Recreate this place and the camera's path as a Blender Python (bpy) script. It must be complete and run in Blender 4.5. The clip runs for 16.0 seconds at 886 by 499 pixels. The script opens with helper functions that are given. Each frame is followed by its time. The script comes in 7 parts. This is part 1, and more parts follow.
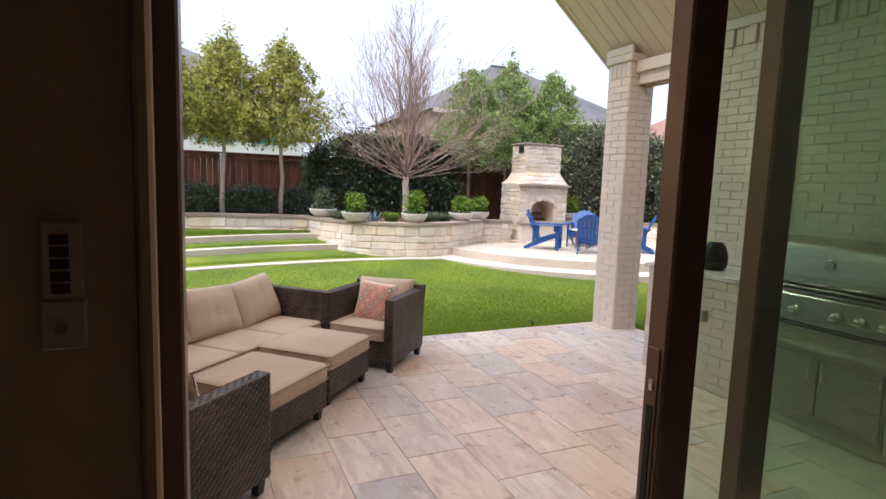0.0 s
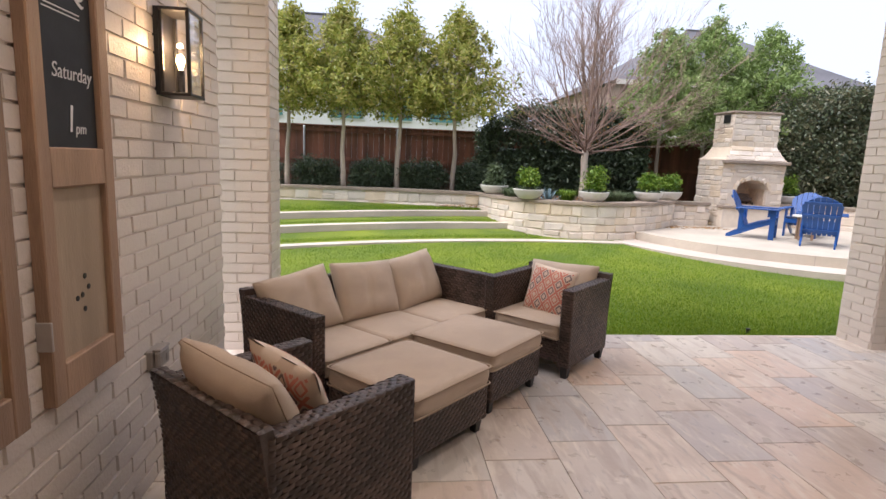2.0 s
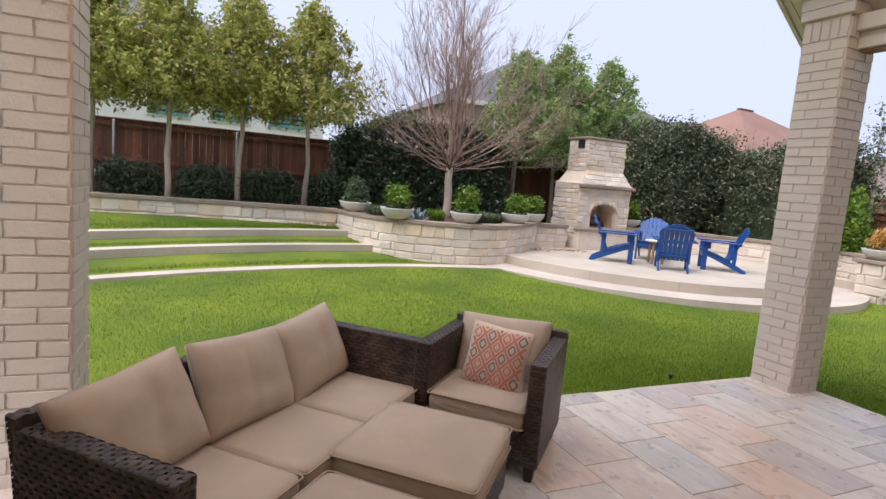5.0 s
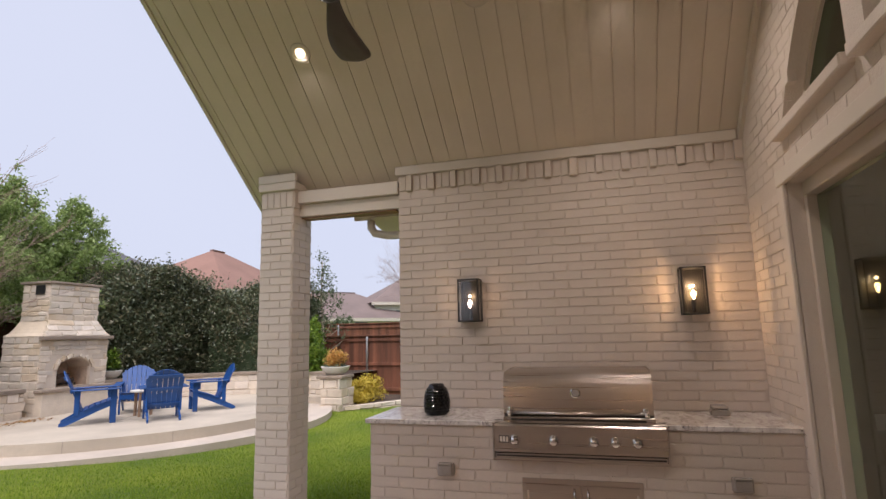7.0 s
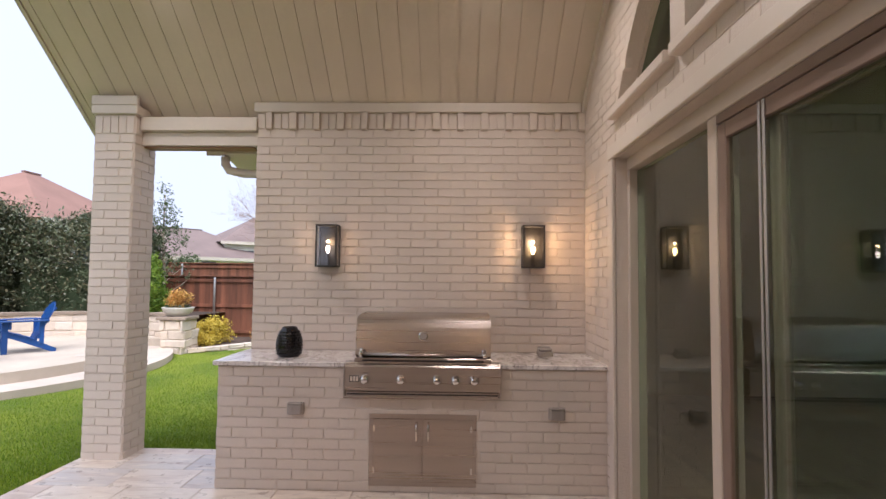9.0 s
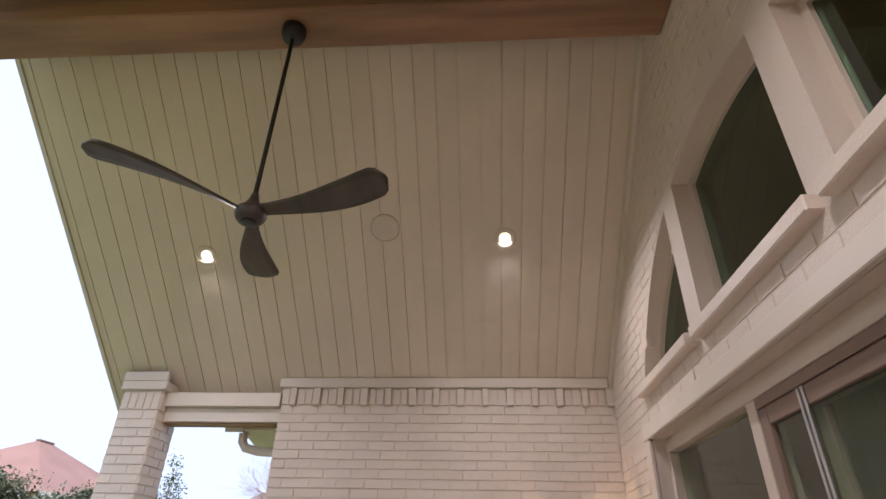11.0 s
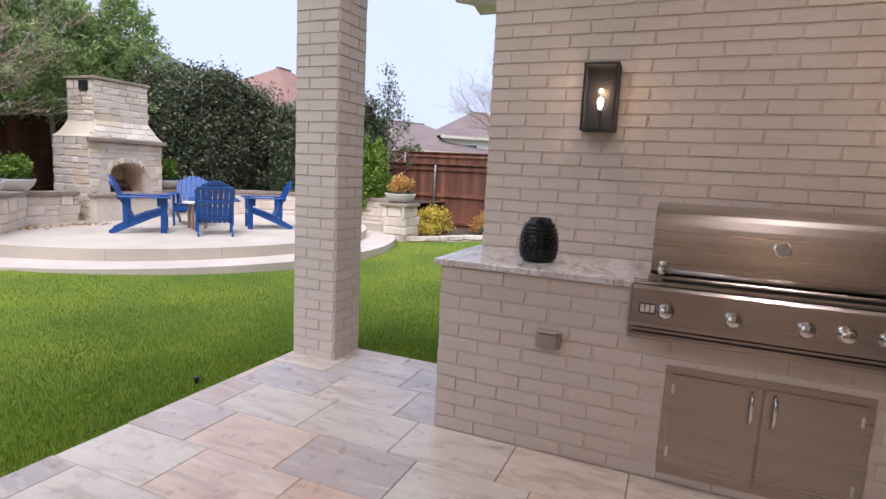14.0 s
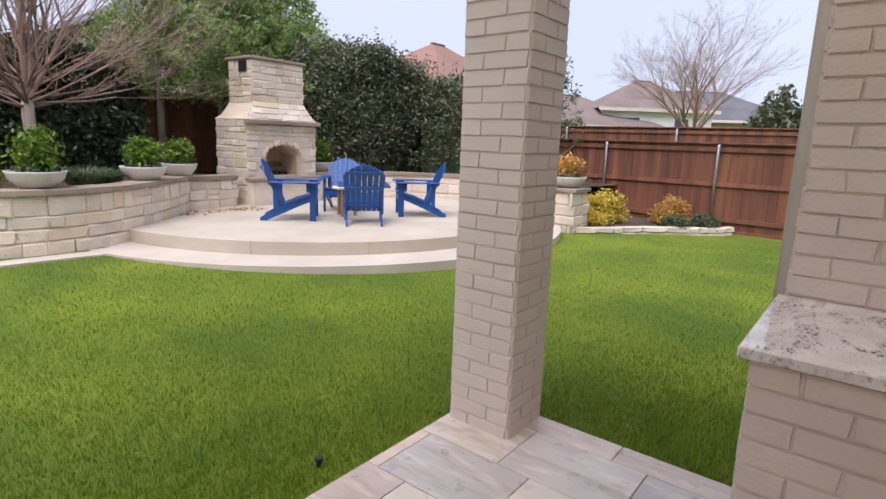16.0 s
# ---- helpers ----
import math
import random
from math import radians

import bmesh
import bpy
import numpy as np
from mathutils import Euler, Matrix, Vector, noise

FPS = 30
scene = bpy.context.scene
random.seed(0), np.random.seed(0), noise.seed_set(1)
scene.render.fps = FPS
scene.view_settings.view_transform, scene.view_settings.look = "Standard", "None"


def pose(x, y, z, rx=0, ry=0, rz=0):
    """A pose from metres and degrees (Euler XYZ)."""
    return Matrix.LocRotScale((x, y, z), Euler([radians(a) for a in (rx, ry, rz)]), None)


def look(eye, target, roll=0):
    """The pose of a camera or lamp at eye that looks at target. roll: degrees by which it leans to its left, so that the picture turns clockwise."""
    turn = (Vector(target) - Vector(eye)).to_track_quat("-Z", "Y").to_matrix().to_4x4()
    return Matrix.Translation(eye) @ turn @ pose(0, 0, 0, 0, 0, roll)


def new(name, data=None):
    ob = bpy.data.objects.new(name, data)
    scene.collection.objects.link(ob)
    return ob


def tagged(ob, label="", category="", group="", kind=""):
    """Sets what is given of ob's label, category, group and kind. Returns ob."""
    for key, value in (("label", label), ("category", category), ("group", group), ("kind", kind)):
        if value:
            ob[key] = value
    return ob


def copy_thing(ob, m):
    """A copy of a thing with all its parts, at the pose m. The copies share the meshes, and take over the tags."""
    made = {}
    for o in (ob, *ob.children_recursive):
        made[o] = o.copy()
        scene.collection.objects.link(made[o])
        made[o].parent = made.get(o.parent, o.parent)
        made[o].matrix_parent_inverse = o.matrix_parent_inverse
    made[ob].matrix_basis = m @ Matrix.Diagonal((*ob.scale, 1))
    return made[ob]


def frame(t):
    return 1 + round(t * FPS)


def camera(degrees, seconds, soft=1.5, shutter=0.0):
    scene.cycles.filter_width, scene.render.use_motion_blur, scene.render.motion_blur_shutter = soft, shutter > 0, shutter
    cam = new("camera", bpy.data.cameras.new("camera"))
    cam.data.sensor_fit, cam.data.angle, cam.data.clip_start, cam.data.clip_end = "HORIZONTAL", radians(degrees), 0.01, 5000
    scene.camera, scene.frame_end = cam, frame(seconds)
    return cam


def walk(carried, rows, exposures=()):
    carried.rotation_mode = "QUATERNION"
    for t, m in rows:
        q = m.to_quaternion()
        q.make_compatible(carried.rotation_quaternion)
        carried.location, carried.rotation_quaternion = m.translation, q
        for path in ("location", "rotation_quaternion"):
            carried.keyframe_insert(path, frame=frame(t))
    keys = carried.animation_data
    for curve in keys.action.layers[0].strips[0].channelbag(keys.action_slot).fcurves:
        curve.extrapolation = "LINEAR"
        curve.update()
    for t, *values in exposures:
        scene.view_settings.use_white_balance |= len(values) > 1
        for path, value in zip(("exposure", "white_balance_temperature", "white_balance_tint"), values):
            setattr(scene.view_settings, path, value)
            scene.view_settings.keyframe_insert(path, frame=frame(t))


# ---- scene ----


cam = camera(78.2, 16.0)
PATH = [
    (0, (-4.476, -0.829, 1.597), (-3.668, 0.987, 1.367), 2.0),
    (0.5, (-4.418, -0.709, 1.568), (-3.709, 1.148, 1.338), 2.3),
    (1, (-4.297, -0.490, 1.55), (-3.696, 1.403, 1.324), 2.5),
    (1.5, (-4.255, -0.342, 1.516), (-3.891, 1.614, 1.311), 2.3),
    (2, (-4.303, -0.062, 1.473), (-4.087, 1.9, 1.153), 2.2),
    (2.5, (-4.357, 0.11, 1.436), (-4.223, 1.994, 0.779), 1.7),
    (3, (-4.403, 0.339, 1.407), (-4.383, 2.111, 0.481), 1.3),
    (3.2, (-4.39, 0.457, 1.39), (-4.436, 2.209, 0.426), 1.0),
    (5.3, (-4.622, 1.302, 1.527), (-3.596, 3.016, 1.424), 4.5),
    (5.5, (-4.624, 1.332, 1.538), (-3.449, 2.95, 1.509), 4.2),
    (6, (-4.652, 1.313, 1.577), (-3.121, 2.591, 1.719), 2.3),
    (6.5, (-4.725, 1.258, 1.611), (-2.942, 2.121, 1.884), 0.1),
    (7, (-4.762, 1.174, 1.593), (-2.863, 1.721, 1.902), -1.3),
    (7.5, (-4.781, 1.113, 1.576), (-2.821, 1.398, 1.855), -1.6),
    (8, (-4.794, 1.112, 1.531), (-2.802, 1.269, 1.632), -0.6),
    (8.5, (-4.825, 1.118, 1.54), (-2.828, 1.214, 1.489), 0.3),
    (9, (-4.873, 1.152, 1.603), (-2.876, 1.2, 1.711), 0.6),
    (9.5, (-4.888, 1.133, 1.664), (-2.974, 1.173, 2.245), 0.7),
    (9.7, (-4.899, 1.139, 1.682), (-3.027, 1.186, 2.385), 0.7),
    (11.8, (-4.775, 1.243, 1.696), (-3.071, 1.384, 2.733), 1.6),
    (12, (-4.639, 1.283, 1.651), (-2.842, 1.466, 2.509), 2.1),
    (12.5, (-4.291, 1.321, 1.541), (-2.379, 1.67, 2.012), 3.7),
    (13, (-4.032, 1.517, 1.472), (-2.109, 2.054, 1.589), 3.8),
    (13.5, (-3.748, 1.706, 1.431), (-1.866, 2.372, 1.306), 3.3),
    (14, (-3.382, 1.835, 1.421), (-1.555, 2.601, 1.141), 2.8),
    (14.5, (-3.103, 2.046, 1.426), (-1.359, 2.957, 1.07), 2.1),
    (15, (-2.854, 2.327, 1.449), (-1.166, 3.336, 1.084), 2.3),
    (15.5, (-2.544, 2.537, 1.446), (-0.909, 3.624, 1.067), 2.1),
    (16, (-2.308, 2.773, 1.471), (-0.763, 3.982, 1.083), 2.0),
]
STOPS = [
    (0.0, 1.0, 6100, 16), (1.0, 0.82, 6150, 16), (1.6, 0.77, 6150, 16), (2.6, 1.2, 6100, 16), (3.2, 1.33, 6050, 15),
    (5.3, 0.4, 6100, 16), (6.0, 0.22, 6150, 16), (7.0, 0.34, 6350, 17), (8.0, 0.66, 6250, 17), (9.0, 0.82, 6000, 17),
    (11.8, 0.92, 5650, 18), (13.0, 0.54, 5700, 18), (14.5, 0.67, 5850, 17), (16.0, 0.52, 6100, 16),
]
walk(cam, [(t, look(eye, target, roll)) for t, eye, target, roll in PATH], exposures=STOPS)

# ---- light ----
SUN_EL, SUN_AZ = 62.0, -100.0
world = bpy.data.worlds.new("overcast_sky")
scene.world = world
world.use_nodes = True
wn, wl = world.node_tree.nodes, world.node_tree.links
sky = wn.new("ShaderNodeTexSky")
sky.sky_type, sky.sun_disc = "NISHITA", False
sky.sun_elevation, sky.sun_rotation = radians(SUN_EL), radians(SUN_AZ)
sky.dust_density, sky.air_density = 4.0, 1.0
cloud = wn.new("ShaderNodeTexNoise")
cloud.inputs["Scale"].default_value = 1.6
ramp = wn.new("ShaderNodeValToRGB")
ramp.color_ramp.elements[0].color = (7.2, 7.9, 9.5, 1)
ramp.color_ramp.elements[1].color = (8.6, 9.2, 10.4, 1)
wl.new(cloud.outputs["Fac"], ramp.inputs["Fac"])
wmix = wn.new("ShaderNodeMix")
wmix.data_type = "RGBA"
wmix.inputs["Factor"].default_value = 0.88
wl.new(sky.outputs["Color"], wmix.inputs["A"])
wl.new(ramp.outputs["Color"], wmix.inputs["B"])
wl.new(wmix.outputs["Result"], wn["Background"].inputs["Color"])
wn["Background"].inputs["Strength"].default_value = 0.075

sun = new("sun", bpy.data.lights.new("sun", "SUN"))
sun.data.energy, sun.data.angle, sun.data.color = 3.0, radians(60), (1.0, 0.97, 0.93)
_e, _a = radians(SUN_EL), radians(SUN_AZ)
_d = Vector((math.sin(_a) * math.cos(_e), math.cos(_a) * math.cos(_e), math.sin(_e)))
sun.matrix_world = look(_d * 50, (0, 0, 0))


# ---- materials ----
def mat(name, color, rough=0.6, metal=0.0, var=0.15, scale=5.0, bump=0.15, bscale=90.0, second=None, patch=1.3,
        rand=0.0, island=False, stretch=(1, 1, 1), spec=0.5, ramp_colors=None):
    """A procedural surface: patches and grain on world position, a tint that varies from piece to piece."""
    m = bpy.data.materials.new(name)
    m.use_nodes = True
    n, l = m.node_tree.nodes, m.node_tree.links
    b = n["Principled BSDF"]
    geo = n.new("ShaderNodeNewGeometry")
    mp = n.new("ShaderNodeMapping")
    mp.inputs["Scale"].default_value = stretch
    l.new(geo.outputs["Position"], mp.inputs["Vector"])
    pos = mp.outputs["Vector"]
    big = n.new("ShaderNodeTexNoise")
    big.inputs["Scale"].default_value, big.inputs["Detail"].default_value = patch, 5
    fine = n.new("ShaderNodeTexNoise")
    fine.inputs["Scale"].default_value, fine.inputs["Detail"].default_value = scale * 6, 6
    grain = n.new("ShaderNodeTexNoise")
    grain.inputs["Scale"].default_value, grain.inputs["Detail"].default_value = bscale, 4
    for t in (big, fine, grain):
        l.new(pos, t.inputs["Vector"])
    lo = [c * (1 - var) for c in color]
    hi = list(second) if second else [min(1.0, c * (1 + var)) for c in color]

    def mixer(fac, a, c):
        x = n.new("ShaderNodeMix")
        x.data_type = "RGBA"
        for s, v in (("A", a), ("B", c)):
            if isinstance(v, (list, tuple)):
                x.inputs[s].default_value = (*v[:3], 1)
            else:
                l.new(v, x.inputs[s])
        if isinstance(fac, float):
            x.inputs["Factor"].default_value = fac
        else:
            l.new(fac, x.inputs["Factor"])
        return x.outputs["Result"]

    def sharpen(out, a=0.35, c=0.65):
        r = n.new("ShaderNodeMapRange")
        r.inputs["From Min"].default_value, r.inputs["From Max"].default_value = a, c
        l.new(out, r.inputs["Value"])
        return r.outputs["Result"]

    col = mixer(sharpen(big.outputs["Fac"]), lo, hi)
    col = mixer(sharpen(fine.outputs["Fac"], 0.3, 0.7), mixer(0.45, col, lo), col)
    if rand or ramp_colors:
        if island:
            rnd = geo.outputs["Random Per Island"]
        else:
            rnd = n.new("ShaderNodeObjectInfo").outputs["Random"]
        if ramp_colors:
            r = n.new("ShaderNodeValToRGB")
            els = r.color_ramp.elements
            while len(els) < len(ramp_colors):
                els.new(0.5)
            for i, c in enumerate(ramp_colors):
                els[i].position = i / (len(ramp_colors) - 1)
                els[i].color = (*c, 1)
            l.new(rnd, r.inputs["Fac"])
            col = mixer(0.6, col, r.outputs["Color"])
        if rand:
            hs = n.new("ShaderNodeHueSaturation")
            mr = n.new("ShaderNodeMapRange")
            mr.inputs["To Min"].default_value, mr.inputs["To Max"].default_value = 1 - rand, 1 + rand
            l.new(rnd, mr.inputs["Value"])
            l.new(mr.outputs["Result"], hs.inputs["Value"])
            l.new(col, hs.inputs["Color"])
            col = hs.outputs["Color"]
    l.new(col, b.inputs["Base Color"])
    rr = n.new("ShaderNodeMapRange")
    rr.inputs["To Min"].default_value, rr.inputs["To Max"].default_value = max(0.02, rough - 0.1), min(1, rough + 0.1)
    l.new(fine.outputs["Fac"], rr.inputs["Value"])
    l.new(rr.outputs["Result"], b.inputs["Roughness"])
    b.inputs["Metallic"].default_value = metal
    b.inputs["Specular IOR Level"].default_value = spec
    if bump:
        bp = n.new("ShaderNodeBump")
        bp.inputs["Strength"].default_value, bp.inputs["Distance"].default_value = bump, 0.01
        l.new(grain.outputs["Fac"], bp.inputs["Height"])
        l.new(bp.outputs["Normal"], b.inputs["Normal"])
    return m


def leaf_mat(name, colors, rough=0.5, through_light=0.3):
    m = mat(name, colors[0], rough=rough, var=0.25, scale=2, bump=0, island=True, rand=0.25, ramp_colors=colors, spec=0.4)
    n, l = m.node_tree.nodes, m.node_tree.links
    b = n["Principled BSDF"]
    tr = n.new("ShaderNodeBsdfTranslucent")
    l.new(b.inputs["Base Color"].links[0].from_socket, tr.inputs["Color"])
    mx = n.new("ShaderNodeMixShader")
    mx.inputs[0].default_value = through_light
    l.new(b.outputs[0], mx.inputs[1])
    l.new(tr.outputs[0], mx.inputs[2])
    l.new(mx.outputs[0], n["Material Output"].inputs["Surface"])
    return m


def glass_mat(name, tint, rough=0.0):
    m = bpy.data.materials.new(name)
    m.use_nodes = True
    b = m.node_tree.nodes["Principled BSDF"]
    b.inputs["Base Color"].default_value = (*tint, 1)
    b.inputs["Transmission Weight"].default_value = 1
    b.inputs["Roughness"].default_value = rough
    b.inputs["IOR"].default_value = 1.45
    return m


def glow_mat(name, color, strength):
    m = bpy.data.materials.new(name)
    m.use_nodes = True
    b = m.node_tree.nodes["Principled BSDF"]
    b.inputs["Emission Color"].default_value = (*color, 1)
    b.inputs["Emission Strength"].default_value = strength
    return m


PAINT = (0.64, 0.555, 0.485)
M_BRICK = mat("painted_brick", PAINT, rough=0.5, var=0.05, scale=9, bump=0.34, bscale=75, rand=0.025)
M_MORTAR = mat("painted_mortar", (0.625, 0.54, 0.47), rough=0.6, var=0.05, scale=9, bump=0.6, bscale=90)
M_TRIM = mat("trim_paint", (0.65, 0.58, 0.505), rough=0.45, var=0.04, bump=0.05)
M_PLANK = mat("ceiling_paint", (0.66, 0.575, 0.485), rough=0.5, var=0.05, bump=0.05, rand=0.03, island=True)
M_BEAM = mat("stained_beam_wood", (0.26, 0.14, 0.07), rough=0.5, var=0.3, scale=4, bump=0.25, bscale=40, stretch=(6, 0.6, 6))


def tile_mat():
    """Veined sandstone: a tint for each tile, long drifting veins, fine mottling."""
    m = mat("sandstone_tile", (0.56, 0.48, 0.40), rough=0.30, var=0.14, scale=1.6, bump=0.10, bscale=30, patch=3.0, rand=0.10,
            ramp_colors=[(0.38, 0.385, 0.42), (0.68, 0.49, 0.37), (0.55, 0.52, 0.49), (0.66, 0.58, 0.49), (0.34, 0.35, 0.39), (0.64, 0.43, 0.31), (0.62, 0.57, 0.51), (0.50, 0.42, 0.36)])
    n, l = m.node_tree.nodes, m.node_tree.links
    b = n["Principled BSDF"]
    old = b.inputs["Base Color"].links[0].from_socket
    info = n.new("ShaderNodeObjectInfo")
    geo = n.new("ShaderNodeNewGeometry")
    scl = n.new("ShaderNodeVectorMath")
    scl.operation = "SCALE"
    scl.inputs["Scale"].default_value = 37.0
    comb = n.new("ShaderNodeCombineXYZ")
    for k in ("X", "Y", "Z"):
        l.new(info.outputs["Random"], comb.inputs[k])
    l.new(comb.outputs[0], scl.inputs[0])
    add = n.new("ShaderNodeVectorMath")
    l.new(geo.outputs["Position"], add.inputs[0])
    l.new(scl.outputs[0], add.inputs[1])
    mp = n.new("ShaderNodeMapping")
    mp.inputs["Scale"].default_value = (7.0, 1.7, 1.0)
    mp.inputs["Rotation"].default_value = (0, 0, radians(24))
    l.new(add.outputs[0], mp.inputs["Vector"])
    for amount, scale, lo, hi, tint in ((0.55, 1.5, 0.50, 0.66, (0.36, 0.27, 0.21)), (0.6, 2.4, 0.54, 0.72, (0.74, 0.66, 0.56)), (0.5, 5.0, 0.60, 0.74, (0.28, 0.25, 0.24))):
        t = n.new("ShaderNodeTexNoise")
        t.inputs["Scale"].default_value, t.inputs["Detail"].default_value, t.inputs["Distortion"].default_value = scale, 6, 0.7
        l.new(mp.outputs[0], t.inputs["Vector"])
        r = n.new("ShaderNodeMapRange")
        r.inputs["From Min"].default_value, r.inputs["From Max"].default_value, r.inputs["To Max"].default_value = lo, hi, amount
        l.new(t.outputs["Fac"], r.inputs["Value"])
        x = n.new("ShaderNodeMix")
        x.data_type = "RGBA"
        l.new(r.outputs["Result"], x.inputs["Factor"])
        l.new(old, x.inputs["A"])
        x.inputs["B"].default_value = (*tint, 1)
        old = x.outputs["Result"]
    l.new(old, b.inputs["Base Color"])
    return m


M_TILE = tile_mat()


def brushed(m):
    """Lines brushed along the width: highlights smear upright."""
    n, l = m.node_tree.nodes, m.node_tree.links
    b = n["Principled BSDF"]
    tan = n.new("ShaderNodeTangent")
    tan.direction_type, tan.axis = "RADIAL", "Z"
    l.new(tan.outputs[0], b.inputs["Tangent"])
    b.inputs["Anisotropic"].default_value = 0.5
    b.inputs["Anisotropic Rotation"].default_value = 0.25
    return m


def granite_mat():
    """Polished pale granite: cloudy ground, drifting grey veins, clusters of dark flecks."""
    m = mat("white_granite", (0.70, 0.65, 0.62), rough=0.12, var=0.10, scale=6, bump=0, patch=7, second=(0.82, 0.78, 0.75))
    n, l = m.node_tree.nodes, m.node_tree.links
    b = n["Principled BSDF"]
    old = b.inputs["Base Color"].links[0].from_socket
    geo = n.new("ShaderNodeNewGeometry")
    mp = n.new("ShaderNodeMapping")
    mp.inputs["Rotation"].default_value = (0.3, 0.2, radians(35))
    mp.inputs["Scale"].default_value = (1.0, 2.6, 1.6)
    l.new(geo.outputs["Position"], mp.inputs["Vector"])

    def field(scale, detail, distort, lo, hi):
        t = n.new("ShaderNodeTexNoise")
        t.inputs["Scale"].default_value, t.inputs["Detail"].default_value, t.inputs["Distortion"].default_value = scale, detail, distort
        l.new(mp.outputs[0], t.inputs["Vector"])
        r = n.new("ShaderNodeMapRange")
        r.inputs["From Min"].default_value, r.inputs["From Max"].default_value = lo, hi
        l.new(t.outputs["Fac"], r.inputs["Value"])
        return r.outputs["Result"]

    def mul(a, c):
        x = n.new("ShaderNodeMath")
        x.operation = "MULTIPLY"
        l.new(a, x.inputs[0])
        if isinstance(c, float):
            x.inputs[1].default_value = c
        else:
            l.new(c, x.inputs[1])
        return x.outputs[0]
    where = field(4.5, 4, 1.6, 0.47, 0.62)
    for fac, tint in ((mul(where, 0.55), (0.42, 0.37, 0.36)), (mul(where, field(42, 4, 0.4, 0.53, 0.60)), (0.10, 0.085, 0.085)), (mul(field(70, 3, 0.2, 0.62, 0.68), 0.6), (0.26, 0.20, 0.18))):
        x = n.new("ShaderNodeMix")
        x.data_type = "RGBA"
        l.new(fac, x.inputs["Factor"])
        l.new(old, x.inputs["A"])
        x.inputs["B"].default_value = (*tint, 1)
        old = x.outputs["Result"]
    l.new(old, b.inputs["Base Color"])
    return m


M_GROUT = mat("grout", (0.38, 0.33, 0.285), rough=0.9, bump=0.3)
M_CONCRETE = mat("pale_concrete", (0.49, 0.42, 0.335), rough=0.8, var=0.12, scale=3, bump=0.3, bscale=140)
M_CURB = mat("cast_concrete_edging", (0.53, 0.45, 0.375), rough=0.8, var=0.13, scale=3, bump=0.3, bscale=140)
STONES = [(0.67, 0.54, 0.43), (0.74, 0.63, 0.535), (0.71, 0.52, 0.33), (0.62, 0.54, 0.475), (0.75, 0.62, 0.49), (0.70, 0.595, 0.52)]
M_STONE = mat("limestone_block", (0.60, 0.53, 0.42), rough=0.85, var=0.2, scale=3, bump=0.9, bscale=38, rand=0.1, ramp_colors=STONES, patch=6)
M_SMORTAR = mat("stone_mortar", (0.69, 0.58, 0.47), rough=0.95, var=0.15, bump=0.6, bscale=60)
M_CAP = mat("cap_stone", (0.30, 0.235, 0.18), rough=0.85, var=0.25, scale=3, bump=0.6, bscale=45, rand=0.12)
M_SOIL = mat("bark_mulch", (0.075, 0.05, 0.035), rough=0.95, var=0.5, scale=10, bump=1.0, bscale=60)
M_LAWN = mat("lawn_turf", (0.105, 0.17, 0.006), rough=0.9, var=0.25, scale=8, bump=0.8, bscale=160, second=(0.20, 0.24, 0.010), patch=0.9)
M_BLADE = leaf_mat("grass_blade", [(0.105, 0.20, 0.005), (0.165, 0.28, 0.008), (0.28, 0.33, 0.018)], rough=0.6)
M_FENCE = mat("stained_cedar", (0.19, 0.070, 0.036), rough=0.65, var=0.4, scale=3, bump=0.3, bscale=60, rand=0.25, stretch=(4, 4, 0.4))
M_STEEL = mat("galvanised_steel", (0.5, 0.5, 0.5), rough=0.45, metal=1.0, var=0.1, bump=0.02)
M_BBQ = brushed(mat("brushed_stainless", (0.47, 0.415, 0.375), rough=0.30, metal=1.0, var=0.06, scale=2, bump=0.03, bscale=120, stretch=(1, 0.05, 8)))
M_CHROME = mat("chrome", (0.82, 0.8, 0.78), rough=0.1, metal=1.0, var=0.02, bump=0)
M_BLACK = mat("black_powder_coat", (0.014, 0.013, 0.013), rough=0.45, var=0.2, bump=0.05)
M_FRAME = mat("bronze_door_frame", (0.21, 0.145, 0.112), rough=0.4, var=0.12, bump=0.03)
M_PALEFRAME = mat("taupe_window_frame", (0.55, 0.47, 0.39), rough=0.45, var=0.05, bump=0.03)
M_GLASS = glass_mat("tinted_door_glass", (0.57, 0.74, 0.61))
M_DGLASS = glass_mat("dark_tinted_glass", (0.22, 0.38, 0.25))
M_LGLASS = glass_mat("lantern_glass", (0.95, 0.95, 0.95))
M_BULB = glow_mat("warm_filament", (1.0, 0.60, 0.22), 40.0)
M_BULBW = glow_mat("pale_filament", (1.0, 0.78, 0.64), 6.0)
M_CAN = glow_mat("downlight_lens", (1.0, 0.78, 0.46), 2.6)
M_GRANITE = granite_mat()
M_INT = mat("interior_wall_paint", (0.60, 0.45, 0.32), rough=0.7, var=0.04, bump=0.05)
M_INTFLOOR = mat("interior_wood_floor", (0.45, 0.31, 0.20), rough=0.4, var=0.3, stretch=(0.6, 6, 1))
M_WHITEPL = mat("ivory_plastic", (0.66, 0.58, 0.50), rough=0.4, var=0.03, bump=0)
M_DARKPL = mat("dark_button", (0.07, 0.06, 0.06), rough=0.4, var=0.05, bump=0)
M_FAN = mat("weathered_walnut", (0.055, 0.042, 0.033), rough=0.5, var=0.35, scale=3, bump=0.1, stretch=(2, 8, 2))
